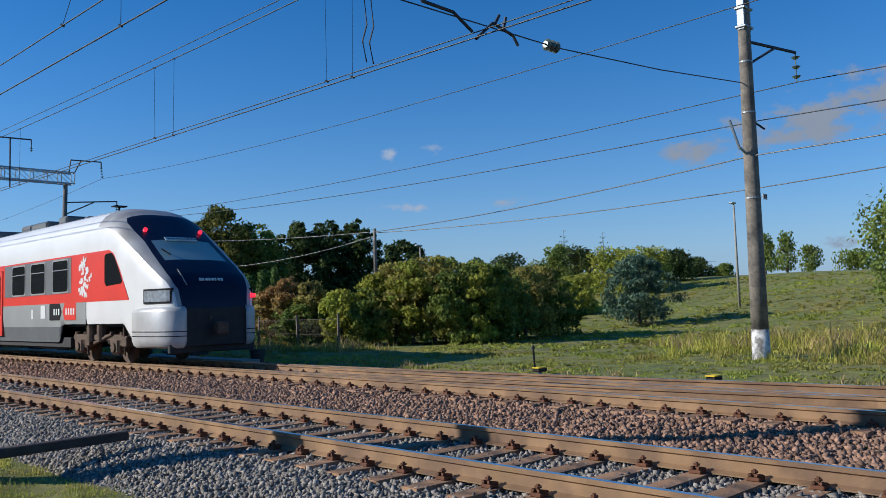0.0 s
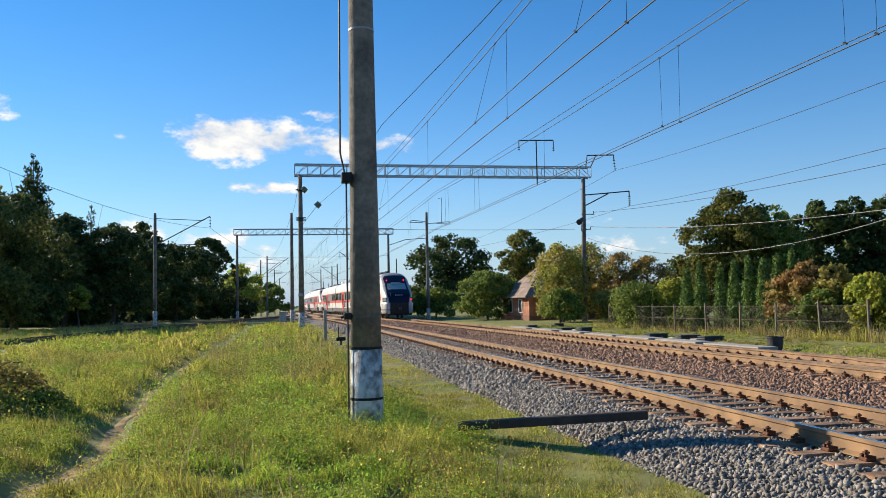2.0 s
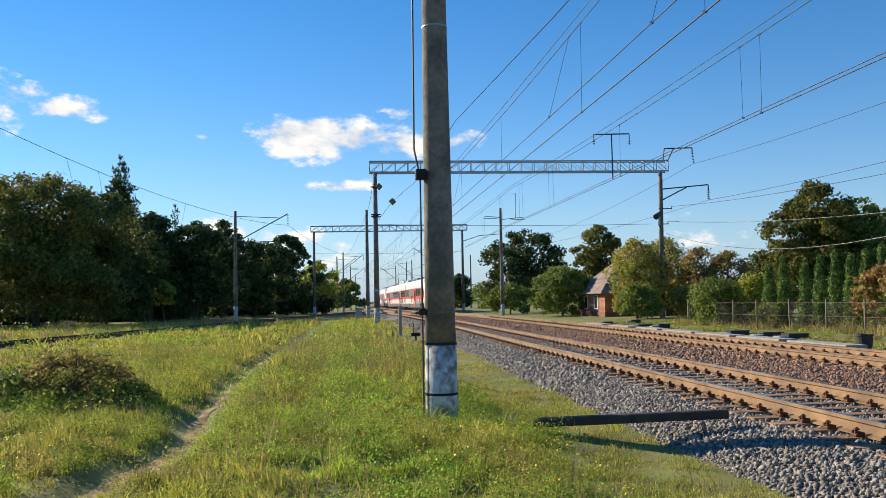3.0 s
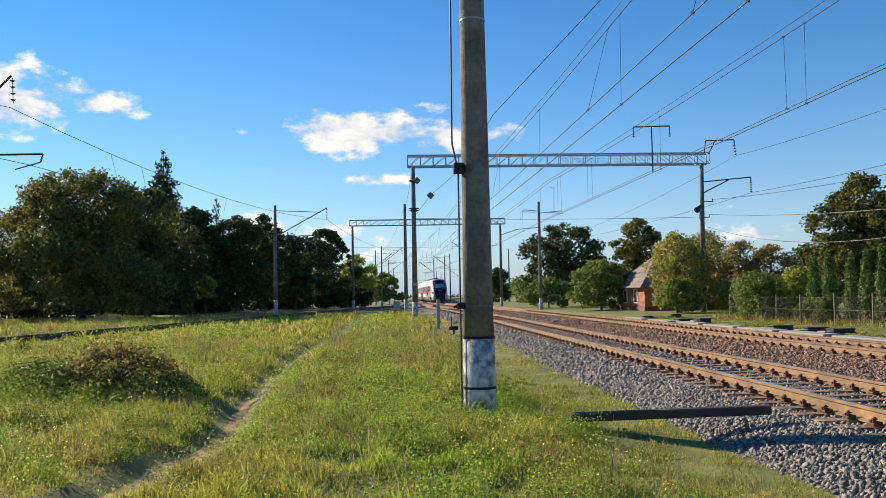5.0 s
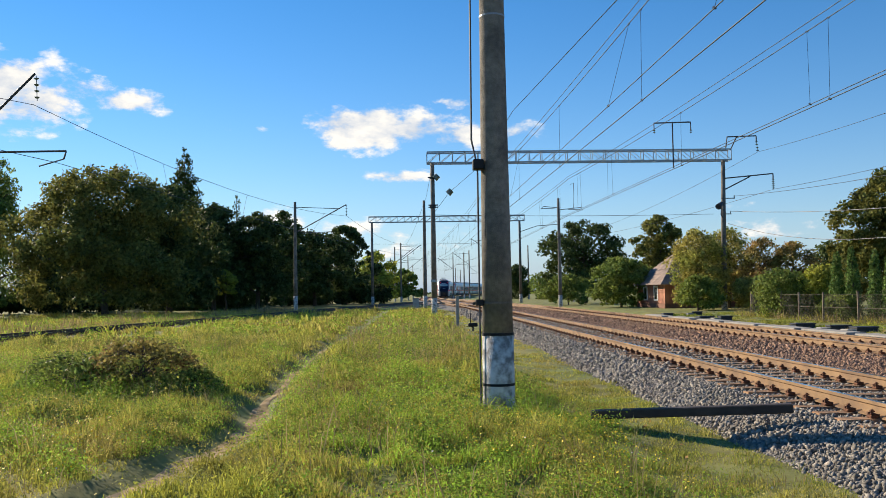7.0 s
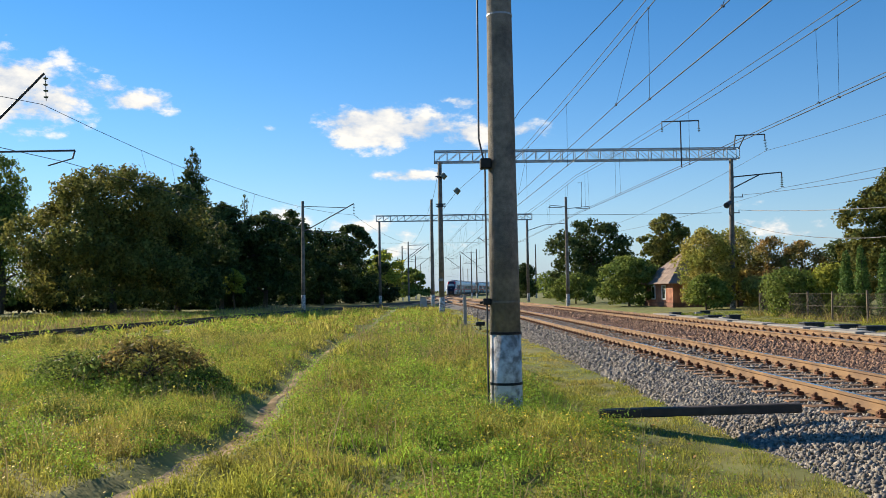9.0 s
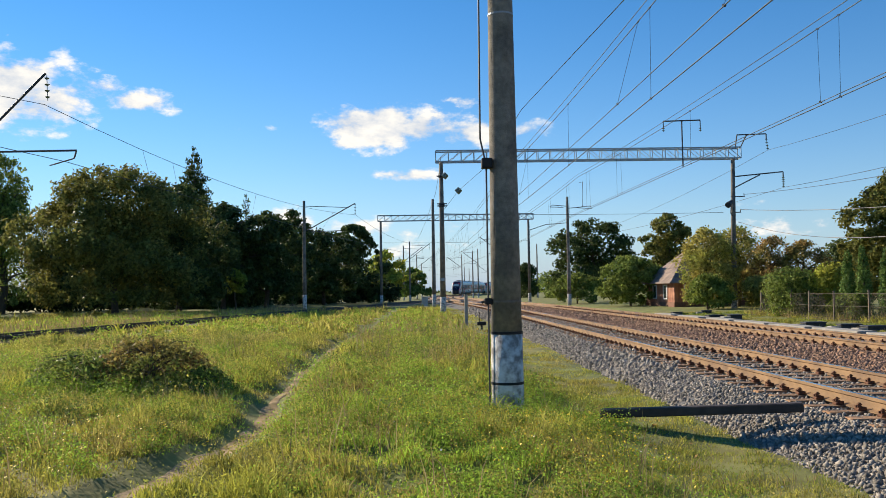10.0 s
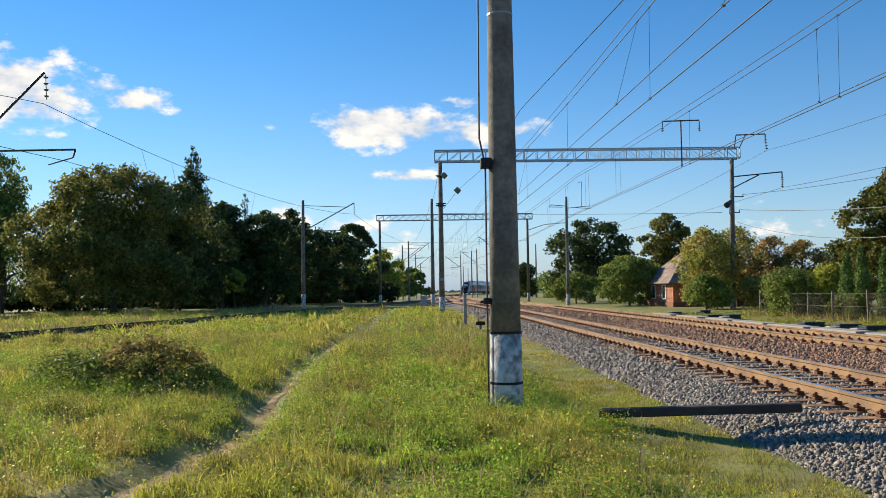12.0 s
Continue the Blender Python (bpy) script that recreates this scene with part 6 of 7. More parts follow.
# ---- blocks, bin, markers ----
for x, y, w, d, h, rz in ((14.57, 47.6, 0.55, 0.4, 0.2, 5), (16.3, 47.6, 0.47, 0.4, 0.26, -4), (14.6, 41.5, 0.75, 0.45, 0.2, 8), (14.9, 39.6, 0.55, 0.45, 0.26, 3), (14.95, 31.7, 0.75, 0.5, 0.2, 0), (15.05, 29.2, 0.7, 0.45, 0.22, -6), (15.2, 27.8, 0.75, 0.45, 0.22, 4)):
    t = empty("cable_box", pose(x, y, 0.0, 0, 0, rz))
    tagged(t, "low dark trackside cable box with pale end", "cable box", "trackside boxes")
    bm = bmesh.new()
    box(bm, -w / 2, w / 2, -d / 2, d / 2, 0, h, 0.02)
    part("housing", bm, M["darkbox"], t)
    bm = bmesh.new()
    box(bm, -w / 2 - 0.03, w / 2 + 0.03, -d / 2 - 0.02, d / 2 + 0.02, h - 0.01, h + 0.035, 0.012)
    part("lid", bm, M["iron"], t)
    bm = bmesh.new()
    box(bm, -w / 2 - 0.35, -w / 2 - 0.01, -d / 2, d / 2, 0, h * 0.8, 0.02)
    part("end_block", bm, M["slab"], t)
t = empty("waste_bin", pose(14.55, 22.8, 0.02))
tagged(t, "squat dark grey tapered bin on the verge", "bin")
bm = bmesh.new()
lathe(bm, [(0, 0.20, 0, 0), (0.36, 0.235, 0, 0), (0.36, 0.26, 0, 0), (0.41, 0.26, 0, 0), (0.41, 0.21, 0, 0), (0.3, 0.2, 0, 0)], 18)
part("barrel", bm, M["darkbox"], t, smooth=False)
for x, y, tall in ((14.7, 11.7, True), (14.55, 7.5, False)):
    t = empty("point_marker", pose(x, y, -0.02))
    tagged(t, "low black point lamp with yellow top beside the rails", "marker lamp", "point markers")
    bm = bmesh.new()
    rod(bm, (0, 0, 0), (0, 0, 0.16), 0.05, seg=8)
    part("stem", bm, M["galv"], t)
    bm = bmesh.new()
    box(bm, -0.14, 0.14, -0.1, 0.1, 0.14, 0.22, 0.02)
    box(bm, 0.1, 0.2, -0.03, 0.03, 0.17, 0.21)
    part("lamp_box", bm, M["band"], t)
    bm = bmesh.new()
    box(bm, -0.17, 0.13, -0.1, 0.1, 0.22, 0.245, 0.008)
    part("cap", bm, M["flower"], t, "yellow cap")
    if tall:
        bm = bmesh.new()
        rod(bm, (-0.1, 0.06, 0.2), (-0.14, 0.06, 0.68), 0.022, seg=6)
        rod(bm, (-0.14, 0.06, 0.66), (-0.14, 0.06, 0.74), 0.05, 0.01, seg=8)
        part("rod", bm, M["band"], t)
t = empty("distance_post", pose(2.1, 39.2, -0.1))
tagged(t, "slim pale concrete post at the meadow's end", "post")
bm = bmesh.new()
box(bm, -0.075, 0.075, -0.075, 0.075, 0, 1.55, 0.015)
part("shaft", bm, M["slab"], t)
t = empty("ground_lamp", pose(2.6, 36.3, -0.05))
tagged(t, "small dark ground signal on a stem in grass", "signal lamp")
bm = bmesh.new()
rod(bm, (0, 0, 0), (0, 0, 0.2), 0.05, seg=8)
part("stem", bm, M["iron"], t)
bm = bmesh.new()
box(bm, -0.2, 0.2, -0.12, 0.12, 0.18, 0.34, 0.03)
rod(bm, (-0.1, 0, 0.3), (-0.1, 0, 0.75), 0.02, seg=6)
part("lamp_box", bm, M["band"], t)
# the tarred timber lying from the grass to the sleepers
t = empty("timber_beam", look((2.25, 10.67, 0.06), (4.75, 9.92, 0.20)))
tagged(t, "long tarred dark timber lying across the ballast edge", "timber beam")
bm = bmesh.new()
box(bm, -0.07, 0.07, -0.06, 0.05, -2.4, 0.0, 0.012)
part("timber", bm, M["tarred"], t)
# signal cabinet near the masts
t = empty("relay_cabinet", pose(0.4, 92.0, 0.0))
tagged(t, "small pale relay cabinet by the track", "cabinet")
bm = bmesh.new()
box(bm, -0.35, 0.35, -0.25, 0.25, 0, 1.0, 0.02)
part("housing", bm, M["galv"], t)
bm = bmesh.new()
box(bm, -0.4, 0.4, -0.3, 0.3, 1.0, 1.07, 0.02)
part("roof", bm, M["slab"], t)

# ---- wire fence before the hedge ----
fence = empty("wire_fence")
tagged(fence, "rusty wire mesh fence on thin posts before the shrubs", "fence")
FP = [(19.15, 24.6), (19.05, 27.0), (18.95, 29.6), (18.85, 32.0), (18.6, 34.4), (18.3, 36.8), (18.4, 39.4), (18.7, 42.0), (19.0, 44.6), (19.3, 47.2)]
for x, y in FP:
    bm = bmesh.new()
    box(bm, -0.035, 0.035, -0.035, 0.035, -0.1, 1.35, 0.006)
    part("post", bm, M["wood"], fence, at=pose(x, y, float(ground_height(x, y)), random.uniform(-1.5, 1.5), random.uniform(-1.5, 1.5), 0))
vs, fs = [], []
for (xa, ya), (xb, yb) in zip(FP[:-1], FP[1:]):
    for k in range(40):
        for sgn in (1, -1):
            x0, x1 = k / 40, min(1, max(0, k / 40 + sgn * 0.45))
            z0, z1 = 0.1, 0.1 + 1.15 * abs(x1 - x0) / 0.45
            a = Vector((xa + (xb - xa) * x0, ya + (yb - ya) * x0, z0))
            b = Vector((xa + (xb - xa) * x1, ya + (yb - ya) * x1, z1))
            if (b - a).length < 0.05:
                continue
            v, f = tube_along([a, b], 0.0025, 3)
            fs += [tuple(i + len(vs) for i in q) for q in f]
            vs += v
    for z in (0.12, 0.7, 1.25):
        v, f = tube_along([(xa, ya, z), (xb, yb, z - 0.01)], 0.008, 3)
        fs += [tuple(i + len(vs) for i in q) for q in f]
        vs += v
wm = new("wire_mesh", mesh_of("wire_mesh", vs, fs, [M["mesh"]]))
wm.parent = fence
tagged(wm, kind="stuff")

# ---- cottage ----
WALL = material("reddish_painted_boards", (0.40, 0.18, 0.11), 0.85, vary=0.2, scale=3, per_object=0.2, second=(0.30, 0.12, 0.08), stain_scale=1.5, bump=0.3)
ROOF = material("grey_brown_slate_sheet", (0.27, 0.20, 0.165), 0.9, vary=0.2, scale=2.5, per_object=0.15, second=(0.17, 0.13, 0.11), stain_scale=1.2, bump=0.3)
house = empty("cottage", pose(20.4, 67.0, 0.0, 0, 0, 3))
tagged(house, "small reddish cottage with grey sheet roof beyond the tracks", "house")
bm = bmesh.new()
box(bm, 0, 8.0, 0, 7.0, 0, 2.1)
part("wall", bm, WALL, house)
for k in range(27):
    bm = bmesh.new()
    box(bm, 0.3 * k - 0.0, 0.3 * k + 0.285, -0.03, -0.004, 0.45, 2.1)
    part("board", bm, WALL, house)
for k in range(23):
    bm = bmesh.new()
    box(bm, -0.03, -0.004, 0.3 * k, 0.3 * k + 0.285, 0.45, 2.1)
    part("board", bm, WALL, house)
bm = bmesh.new()
box(bm, -0.07, 8.07, -0.07, 7.07, -0.2, 0.42)
part("plinth", bm, material("brick_plinth", (0.20, 0.10, 0.07), 0.9, vary=0.3, scale=9, bump=0.4), house)
ridge = [(2.6, 3.5, 4.9), (5.4, 3.5, 4.9)]
eave = [(-0.55, -0.55, 1.95), (8.55, -0.55, 1.95), (8.55, 7.55, 1.95), (-0.55, 7.55, 1.95)]
for face in ((eave[0], eave[1], ridge[1], ridge[0]), (eave[2], eave[3], ridge[0], ridge[1]), (eave[3], eave[0], ridge[0]), (eave[1], eave[2], ridge[1])):
    bm = bmesh.new()
    rows = 7
    tri = len(face) == 3
    a, b = Vector(face[0]), Vector(face[1])
    c, d = (Vector(face[2]), Vector(face[3])) if not tri else (Vector(face[2]), Vector(face[2]))
    for k in range(rows):
        f0, f1 = k / rows, (k + 1) / rows
        lift = Vector((0, 0, 0.05))
        p = [a.lerp(d, f0) + lift, b.lerp(c, f0) + lift, b.lerp(c, f1) + lift * 0.4, a.lerp(d, f1) + lift * 0.4]
        lo = [a.lerp(d, f0), b.lerp(c, f0)]
        if tri and k == rows - 1:
            bm.faces.new([bm.verts.new(v) for v in p[:3]])
        else:
            bm.faces.new([bm.verts.new(v) for v in p])
        bm.faces.new([bm.verts.new(v) for v in (lo[0], lo[1], p[1], p[0])])
    part("roof_slope", bm, ROOF, house)
WHITE = material("white_window_paint", (0.7, 0.7, 0.68), 0.6, vary=0.08, scale=4)
PANE = material("cottage_pane", (0.05, 0.06, 0.07), 0.08, vary=0.1, spec=0.7)
for x in (0.8, 3.2, 5.6):
    bm = bmesh.new()
    for q in ((x, x + 0.1, 0.75, 1.75), (x + 0.85, x + 0.95, 0.75, 1.75), (x, x + 0.95, 0.65, 0.75), (x, x + 0.95, 1.75, 1.86), (x + 0.44, x + 0.5, 0.75, 1.75)):
        box(bm, q[0], q[1], -0.08, -0.02, q[2], q[3])
    w = part("window", bm, WHITE, house, "white-framed cottage window")
    bm = bmesh.new()
    box(bm, x + 0.1, x + 0.85, -0.045, -0.03, 0.75, 1.75)
    part("pane", bm, PANE, w)
for y in (1.6, 4.2):
    bm = bmesh.new()
    for q in ((y, y + 0.1, 0.75, 1.75), (y + 0.85, y + 0.95, 0.75, 1.75), (y, y + 0.95, 0.65, 0.75), (y, y + 0.95, 1.75, 1.86)):
        box(bm, -0.08, -0.02, q[0], q[1], q[2], q[3])
    w = part("window", bm, WHITE, house, "white-framed cottage window")
    bm = bmesh.new()
    box(bm, -0.045, -0.03, y + 0.1, y + 0.85, 0.75, 1.75)
    part("pane", bm, PANE, w)
bm = bmesh.new()
box(bm, 4.6, 5.1, 3.3, 3.8, 4.3, 5.7, 0.02)
part("chimney", bm, WALL, house)


# ---- loose stuff: stones, grass, weeds ----
def stones(name, x0, x1, y0, y1, per_m2, size, mat, label, seed, bedz):
    g = np.random.default_rng(seed)
    n = int((x1 - x0) * (y1 - y0) * per_m2)
    x, y = g.uniform(x0, x1, n), g.uniform(y0, y1, n)
    s = size * (0.55 + 0.9 * g.random(n) ** 1.5)
    z = bedz(x) + s * g.uniform(-0.1, 0.35, n)
    base = np.array([(1, 0, 0), (0, 1, 0), (-1, 0, 0), (0, -1, 0), (0, 0, 1), (0, 0, -1)], dtype=float)
    v = base[None] * (0.75 + 0.6 * g.random((n, 6, 3)))
    a = g.normal(size=(n, 4))
    a /= np.linalg.norm(a, axis=1)[:, None]
    w, i, j, k = a.T
    R = np.stack([np.stack([1 - 2 * (j * j + k * k), 2 * (i * j - k * w), 2 * (i * k + j * w)], -1),
                  np.stack([2 * (i * j + k * w), 1 - 2 * (i * i + k * k), 2 * (j * k - i * w)], -1),
                  np.stack([2 * (i * k - j * w), 2 * (j * k + i * w), 1 - 2 * (i * i + j * j)], -1)], 1)
    v = np.einsum("nij,nkj->nki", R, v * np.array([1, 0.8, 0.62])) * (s[:, None, None] * 0.5) * 1.25
    v += np.stack([x + drift(y), y, z], -1)[:, None]
    tri = np.array([(0, 1, 4), (1, 2, 4), (2, 3, 4), (3, 0, 4), (1, 0, 5), (2, 1, 5), (3, 2, 5), (0, 3, 5)])
    f = (np.arange(n)[:, None, None] * 6 + tri[None]).reshape(-1, 3)
    ob = new(name, fast_mesh(name, (v.reshape(-1, 3), f), 3, [mat]))
    return tagged(ob, label, "ballast", kind="stuff")


SX, SZ = [a for a, _ in sect], [b for _, b in sect]


def bed_z(x):
    return np.interp(x, SX, SZ)


GREY, RUST = "loose grey ballast stones beside the rails", "rust-brown ballast stones between the tracks"
stones("ballast_stones", 3.72, 7.75, -3.0, 3.0, 260, 0.06, M["stone"], GREY, 10, bed_z)
stones("ballast_stones", 3.72, 5.05, 3.0, 16.0, 820, 0.052, M["stone"], GREY, 1, bed_z)
stones("ballast_stones", 3.72, 5.05, 16.0, 34.0, 300, 0.075, M["stone"], GREY, 2, bed_z)
stones("ballast_stones", 3.72, 5.05, 34.0, 80.0, 70, 0.12, M["stone"], GREY, 3, bed_z)
stones("ballast_stones", 5.0, 7.75, 2.5, 16.0, 460, 0.052, M["stone"], "grey ballast stones between the sleepers", 4, bed_z)
stones("ballast_stones", 5.0, 7.75, 16.0, 50.0, 80, 0.085, M["stone"], "grey ballast stones between the sleepers", 5, bed_z)
stones("ballast_stones", 7.6, 10.7, 2.0, 20.0, 380, 0.066, M["stone_rust"], RUST, 6, bed_z)
stones("ballast_stones", 7.8, 10.7, 20.0, 40.0, 170, 0.085, M["stone_rust"], RUST, 7, bed_z)
stones("ballast_stones", 7.8, 10.7, 40.0, 90.0, 40, 0.14, M["stone_rust"], RUST, 8, bed_z)
stones("ballast_stones", 10.7, 14.4, 1.0, 40.0, 60, 0.07, M["stone_rust"], "rust-brown stones in the second track", 9, bed_z)


def blades(x, y, h, w, g, lean=0.35, away=None):
    """Bent blades: a quad and a tip each; away: the direction in which a tuft's blades fan out."""
    n = len(x)
    a = g.uniform(0, 2 * math.pi, n)
    z = ground_height(x, y) - 0.02
    dx, dy = np.cos(a) * w / 2, np.sin(a) * w / 2
    lx, ly = g.normal(size=n) * lean * h, g.normal(size=n) * lean * h
    if away is not None:
        lx, ly = lx * 0.6 + away[0] * h, ly * 0.6 + away[1] * h
    mx, my, mz = x + lx * 0.35, y + ly * 0.35, z + h * 0.62
    v = np.stack([np.stack([x - dx, y - dy, z], -1), np.stack([x + dx, y + dy, z], -1), np.stack([mx + dx * 0.8, my + dy * 0.8, mz], -1),
                  np.stack([mx - dx * 0.8, my - dy * 0.8, mz], -1), np.stack([x + lx, y + ly, z + h], -1)], 1)
    i = np.arange(n)[:, None] * 5
    tri = np.concatenate([i + [0, 1, 2], i + [0, 2, 3], i + [3, 2, 4]], 0)
    return v.reshape(-1, 3), tri


def patchy(x, y, k=1.0, s=0.0):
    return 0.5 + 0.25 * np.sin(x * 1.3 * k + s + np.sin(y * 0.8 * k)) + 0.25 * np.sin(y * 1.05 * k + 2 * s + np.sin(x * 1.7 * k))


def field(name, x0, x1, y0, y1, per_m2, hgt, wid, mat, label, seed, keep=None, lean=0.35):
    g = np.random.default_rng(seed)
    n = int((x1 - x0) * (y1 - y0) * per_m2)
    tufts = max(1, n // 14)
    tx, ty, th = g.uniform(x0, x1, tufts), g.uniform(y0, y1, tufts), 0.55 + 0.75 * g.random(tufts) ** 1.5
    pick, spread = g.integers(0, tufts, n), 0.035 + 0.35 * hgt
    ox, oy = g.normal(size=n), g.normal(size=n)
    x, y = tx[pick] + ox * spread, ty[pick] + oy * spread
    off = np.abs(x - path_line(y))
    ok = (off > 0.08 + 0.16 * (y < 9.5) + 0.10 * (y < 13) + 0.18 * g.random(n)) & (np.abs(x - siding(y)) > 1.3)
    ok &= ~((x - drift(y) > 3.7 + 0.4 * g.random(n)) & (x - drift(y) < 14.7))
    if keep is not None:
        ok &= keep(x, y, g)
    x, y = x[ok], y[ok]
    away = (0.28 * ox[ok], 0.28 * oy[ok])
    h = hgt * th[pick][ok] * (0.45 + 0.75 * g.random(len(x))) * (0.55 + 0.9 * patchy(x, y, 1.0, seed))
    # the mown strip towards the ballast is short
    h *= 1 - 0.62 * smooth01(1.6, 2.3, x) * (1 - smooth01(14, 15, x))
    # clumps stand on the lumps, the hollows and the path's edge stay low
    h *= (0.45 + 0.9 * mounds(x, y)) * (0.35 + 0.65 * smooth01(0.2, 0.8, np.abs(x - path_line(y))))
    wd = wid * (0.6 + 0.8 * g.random(len(x)))
    ob = new(name, fast_mesh(name, blades(x, y, h, wd, g, lean, away), 3, [mat]))
    return tagged(ob, label, "grass", kind="stuff")


GR = "uneven green and yellowish meadow grass"
field("meadow_grass", -7.0, 3.9, -3.0, 5.0, 260, 0.15, 0.02, M["grass"], GR, 10)
field("meadow_grass", -8.0, 3.9, 5.4, 13.0, 1500, 0.15, 0.010, M["grass"], GR, 11)
field("meadow_grass", -11.0, 3.9, 13.0, 20.0, 800, 0.17, 0.014, M["grass"], GR, 24)
field("meadow_grass", -16.0, 3.9, 20.0, 34.0, 260, 0.20, 0.026, M["grass"], GR, 12)
field("meadow_grass", -34.0, 3.9, 34.0, 80.0, 36, 0.28, 0.07, M["grass"], GR, 13)
field("mown_strip", 1.7, 4.0, 5.4, 18.0, 1100, 0.17, 0.010, M["lawn"], "short worn grass strip beside the ballast", 25)
field("dry_stalks", 1.2, 3.6, 5.8, 12.0, 22, 0.5, 0.007, M["straw"], "thin withered stems by the mast and beam", 26, None, 0.45)
field("lush_grass", -8.5, 2.6, 5.0, 16.0, 900, 0.14, 0.011, M["lush"], "brighter lush green grass patches", 14, lambda x, y, g: patchy(x, y, 0.8, 3) > 0.55 + 0.25 * g.random(len(x)))
field("lush_grass", 0.5, 2.9, 9.6, 13.2, 1300, 0.15, 0.012, M["lush"], "tall bright grass round the mast foot", 15, lambda x, y, g: np.hypot((x - 1.55) / 1.1, (y - 11.3) / 1.2) < 0.75 + 0.4 * g.random(len(x)))
field("dry_stalks", -8.0, 2.2, 5.5, 30.0, 26, 0.42, 0.008, M["straw"], "thin dry stalks standing above the grass", 16, lambda x, y, g: patchy(x, y, 0.5, 5) > 0.3 + 0.3 * g.random(len(x)), 0.2)
field("dry_stalks", -3.0, 2.2, 17.0, 46.0, 26, 0.5, 0.016, M["straw"], "reddish dry stalks at the meadow's end", 17, lambda x, y, g: patchy(x, y, 0.4, 1) > 0.45 * g.random(len(x)) + 0.25, 0.18)
field("dry_stalks", -26.0, -6.0, 26.0, 78.0, 34, 0.55, 0.03, M["straw"], "tall pale weeds along the siding", 18, lambda x, y, g: (x < siding(y) - 1.4) & (x > siding(y) - 4.5), 0.2)
field("verge_grass", 14.6, 22.0, 2.0, 52.0, 230, 0.065, 0.05, M["lawn"], "short verge grass beyond the tracks", 19)
field("verge_grass", 22.0, 66.0, 4.0, 42.0, 60, 0.10, 0.10, M["lawn"], "rough grass on the rise", 20)
field("verge_weeds", 20.5, 33.0, 2.0, 16.5, 60, 0.40, 0.03, M["grass"], "rank green weeds on the rise", 27, lambda x, y, g: (y < 15.5 - 0.1 * (x - 20)) & (x > 19.5 + 0.35 * y), 0.3)
field("verge_weeds", 20.5, 33.0, 2.0, 16.5, 36, 0.42, 0.03, M["straw"], "tall brownish weeds on the rise", 21, lambda x, y, g: (y < 15.5 - 0.1 * (x - 20)) & (x > 19.5 + 0.35 * y) & (patchy(x, y, 0.7, 2) > 0.5 * g.random(len(x))), 0.25)
field("verge_weeds", 20.0, 27.0, 5.0, 13.0, 150, 0.24, 0.025, M["grass"], "green weeds round the verge mast", 22, lambda x, y, g: patchy(x, y, 0.9, 4) > 0.75 * g.random(len(x)), 0.3)
field("verge_straw", 14.5, 15.6, 4.0, 30.0, 120, 0.16, 0.02, M["straw"], "dry grass edge along the outer rail", 23, lambda x, y, g: patchy(x, y, 0.6, 7) > 0.7 * g.random(len(x)))


def dots(name, n, x0, x1, y0, y1, size, z, mat, label, seed, thr):
    g = np.random.default_rng(seed)
    x, y = g.uniform(x0, x1, n), g.uniform(y0, y1, n)
    ok = (patchy(x, y, 0.9, seed) > thr + 0.3 * g.random(n)) & (np.abs(x - path_line(y)) > 0.4)
    x, y = x[ok], y[ok]
    c = np.stack([x, y, ground_height(x, y) + z * (0.5 + 0.7 * g.random(len(x)))], -1)
    t = g.normal(size=(len(x), 3))
    t[:, 2] *= 0.4
    t /= np.linalg.norm(t, axis=1)[:, None]
    s = np.cross(t, g.normal(size=(len(x), 3)) * 0.4 + np.array([0, -0.6, 0.8]))
    s /= np.linalg.norm(s, axis=1)[:, None]
    L = (size * (0.6 + 0.7 * g.random(len(x))))[:, None]
    v = np.stack([c - t * L, c + s * L, c + t * L, c - s * L], 1).reshape(-1, 3)
    ob = new(name, fast_mesh(name, (v, np.arange(len(v)).reshape(-1, 4)), 4, [mat]))
    return tagged(ob, label, "flowers", kind="stuff")


# low cushions of leafy weeds that make the meadow uneven
def cushions(name, x0, x1, y0, y1, count, per, size, mat, label, seed, sz=1.0):
    g = np.random.default_rng(seed)
    x, y = g.uniform(x0, x1, count), g.uniform(y0, y1, count)
    ok = (mounds(x, y) > 0.25 + 0.4 * g.random(count)) & (patchy(x, y, 0.6, seed) > 0.15 + 0.4 * g.random(count)) & (np.abs(x - path_line(y)) > 0.36) & (x < 1.7 + 0.9 * g.random(count))
    x, y = x[ok], y[ok]
    r = sz * g.uniform(0.08, 0.30, len(x))
    h = r * g.uniform(0.5, 0.95, len(x))
    v, f = leaves(np.stack([x, y, 0 * x + 0.3 * h + 10, r, r, h], -1), per * len(x), size, seed, shell=0.8)
    v[:, 2] += np.repeat(ground_height(v[::4, 0], v[::4, 1]), 4) - 10
    ob = new(name, fast_mesh(name, (v, f), 4, [mat]))
    return tagged(ob, label, "weeds", kind="stuff")


cushions("leafy_weeds", -8.0, 2.9, 5.2, 12.0, 1500, 150, 0.025, M["lush"], "low cushions of bright leafy weeds", 51, 1.15)
cushions("leafy_weeds", -8.0, 2.9, 5.2, 12.0, 1000, 140, 0.024, M["grass"], "low yellowish cushions of meadow weeds", 52, 1.1)
cushions("leafy_weeds", -6.8, -3.4, 12.6, 15.6, 160, 220, 0.032, M["lush"], "rank weeds round the bramble bush", 55, 1.5)
cushions("leafy_weeds", 0.6, 2.8, 9.8, 12.6, 160, 220, 0.03, M["lush"], "bright rank weeds round the mast foot", 56, 1.25)
cushions("leafy_weeds", -12.0, 3.0, 12.0, 24.0, 1800, 110, 0.036, M["lush"], "leafy weed clumps across the meadow", 53, 1.6)
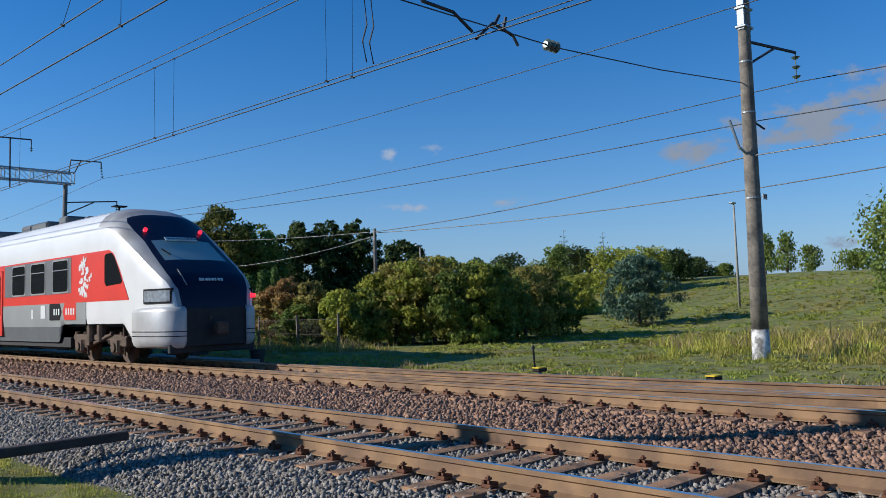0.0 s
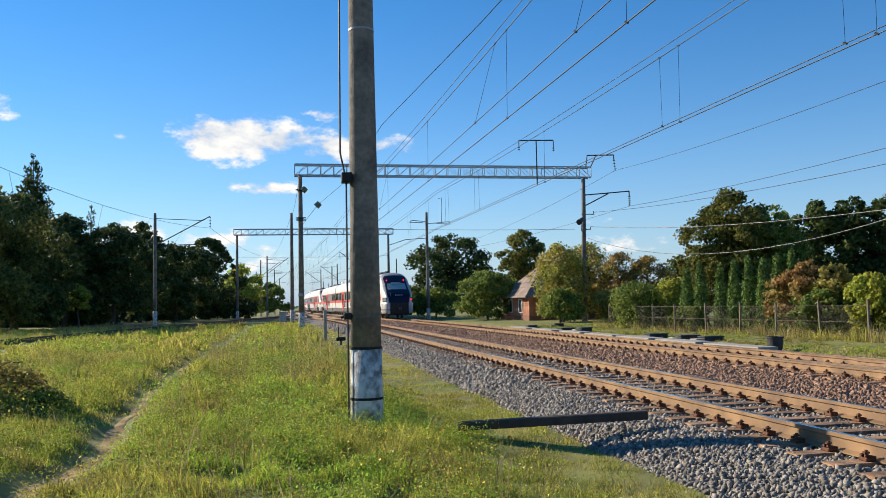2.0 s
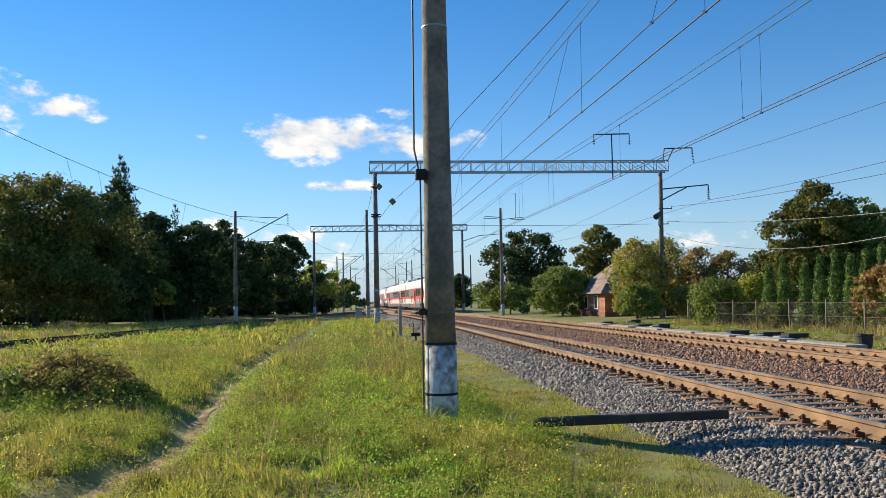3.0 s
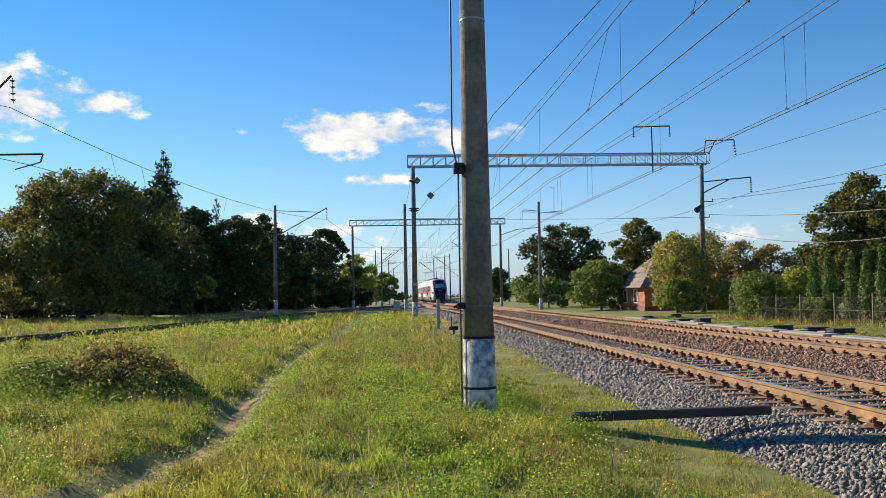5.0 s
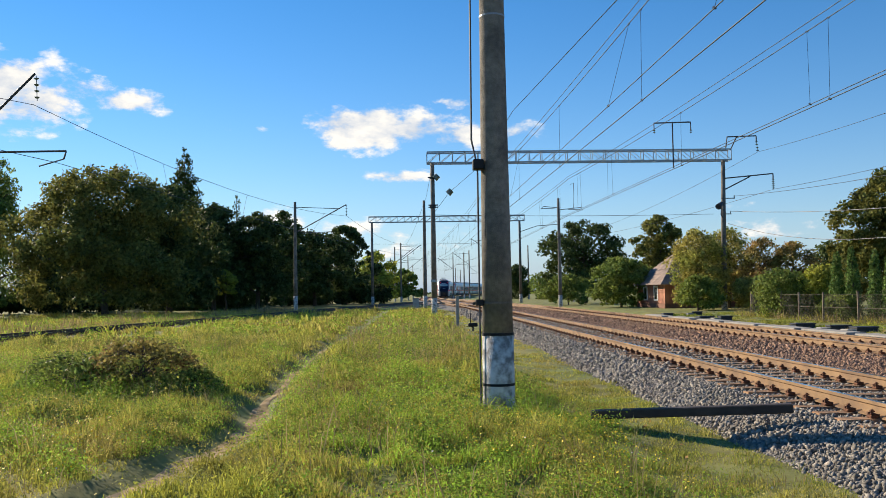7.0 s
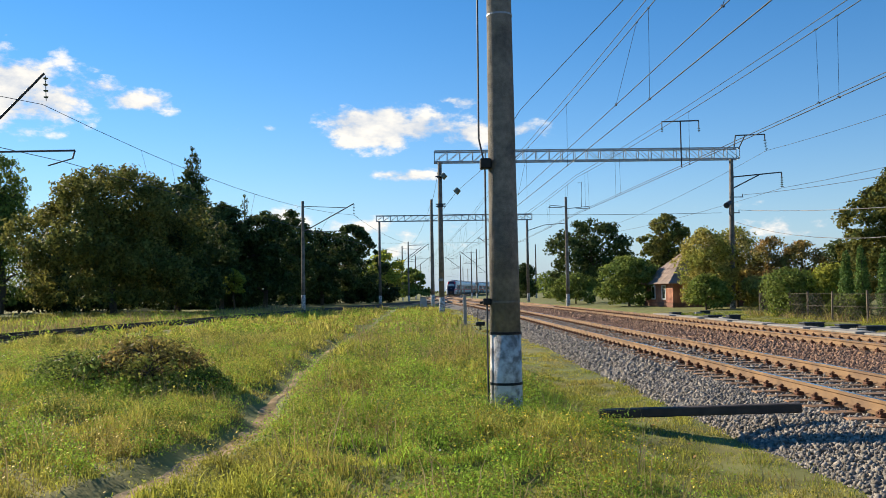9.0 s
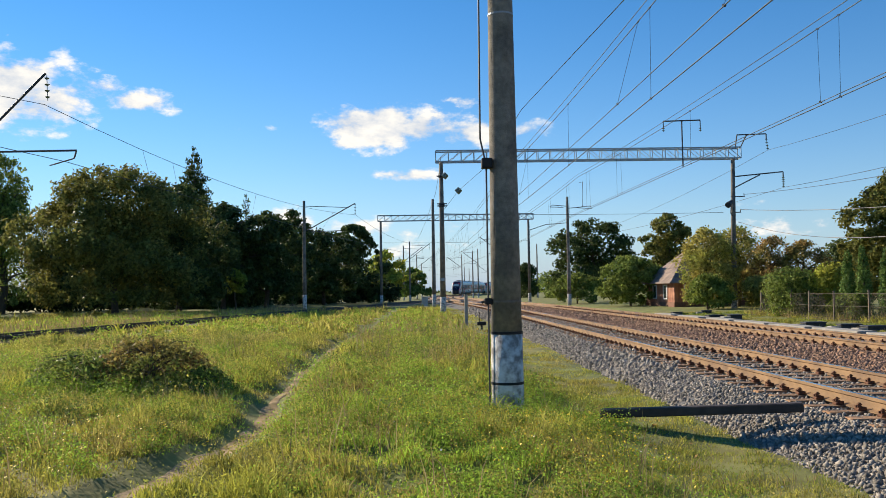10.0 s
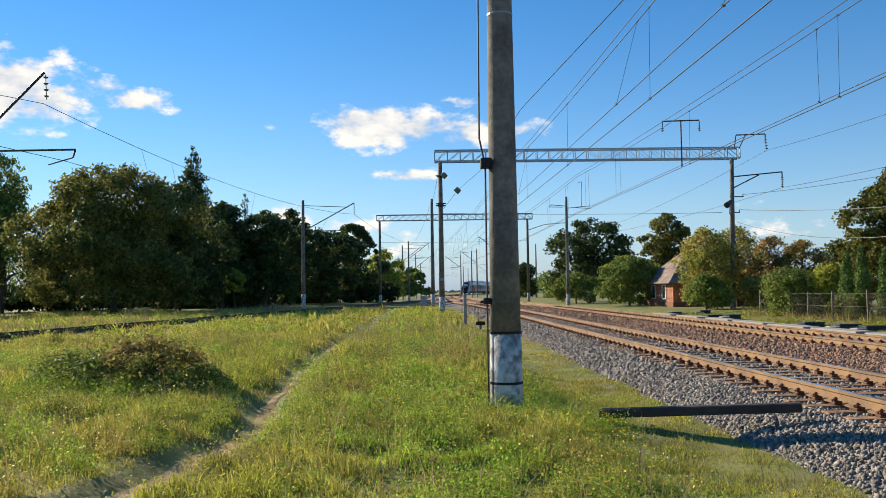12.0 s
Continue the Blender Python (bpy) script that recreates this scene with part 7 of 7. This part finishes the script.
cushions("leafy_weeds", -12.0, 3.0, 12.0, 30.0, 1500, 80, 0.04, M["grass"], "yellow-green weed clumps across the meadow", 54, 1.7)
# darker clumps that put the shaded gaps of the grass into colour
cushions("leafy_weeds", -8.0, 2.9, 5.2, 12.0, 650, 150, 0.025, LEAF["mid"], "darker green weed clumps standing in for shaded gaps", 57, 1.2)
cushions("leafy_weeds", -14.0, 3.0, 12.0, 34.0, 1700, 85, 0.04, LEAF["mid"], "darker green weed clumps as shaded gaps across the meadow", 58, 1.7)
cushions("leafy_weeds", -24.0, 3.0, 26.0, 60.0, 1500, 34, 0.09, M["lush"], "weed clumps at the meadow's far end", 59, 2.4)
dots("yellow_flowers", 9000, -6.5, 2.4, 5.2, 13.5, 0.011, 0.19, M["flower"], "small yellow wild flowers in the grass", 31, 0.45)
dots("pale_flowers", 260, -7.0, 3.0, 6.0, 20.0, 0.010, 0.22, M["umbel"], "pale flower heads in the grass", 32, 0.4)
dots("broad_leaves", 16000, -8.0, 2.2, 5.2, 16.0, 0.014, 0.10, M["lush"], "low broad-leaved weeds among the grass", 33, 0.35)
dots("fallen_leaves", 500, -6.0, 3.2, 5.2, 14.0, 0.022, 0.06, LEAF["autumn"], "brown withered leaves in the grass", 34, 0.35)
field("fence_weeds", 18.2, 20.6, 23.0, 48.0, 60, 0.34, 0.025, M["grass"], "rank green weeds grown through the wire fence", 41, None, 0.3)
field("fence_weeds", 18.2, 21.0, 23.0, 48.0, 26, 0.45, 0.02, M["straw"], "dry weeds along the wire fence", 42, None, 0.3)


# ---- movement ----
# distance of the train's tail along the line, by time
TAIL = [(0.0, 20.05), (0.5, 34.2), (1.0, 48.8), (1.5, 63.8), (2.0, 79.2), (2.5, 93.2), (3.0, 106.2), (4.0, 130.5), (5.0, 154.0), (6.0, 178.0), (7.0, 201.0), (8.0, 222.0), (9.0, 242.0), (10.0, 260.0), (11.0, 277.0), (12.0, 293.0)]


def on_line(y):
    return Vector((TRACK_B + float(drift(y)), y, RAIL_Z + 0.12))


def ahead(y, length):
    """The place on the line that lies length farther on."""
    b = y + length
    for _ in range(6):
        b += length - (on_line(b) - on_line(y)).length
    return b


def motions():
    rows = [[] for _ in CARS]
    for t, y in TAIL:
        for k, (car, length, turned) in enumerate(CARS):
            e = ahead(y, length)
            a, b = on_line(y), on_line(e)
            yaw = -math.degrees(math.atan2(b.x - a.x, b.y - a.y))
            rows[k].append((t, pose(b.x, b.y, b.z, 0, 0, yaw + 180) if turned else pose(a.x, a.y, a.z, 0, 0, yaw)))
            y = e + (0.7 if turned else 0.0)
    for (car, _, _), r in zip(CARS, rows):
        walk(car, r)


motions()
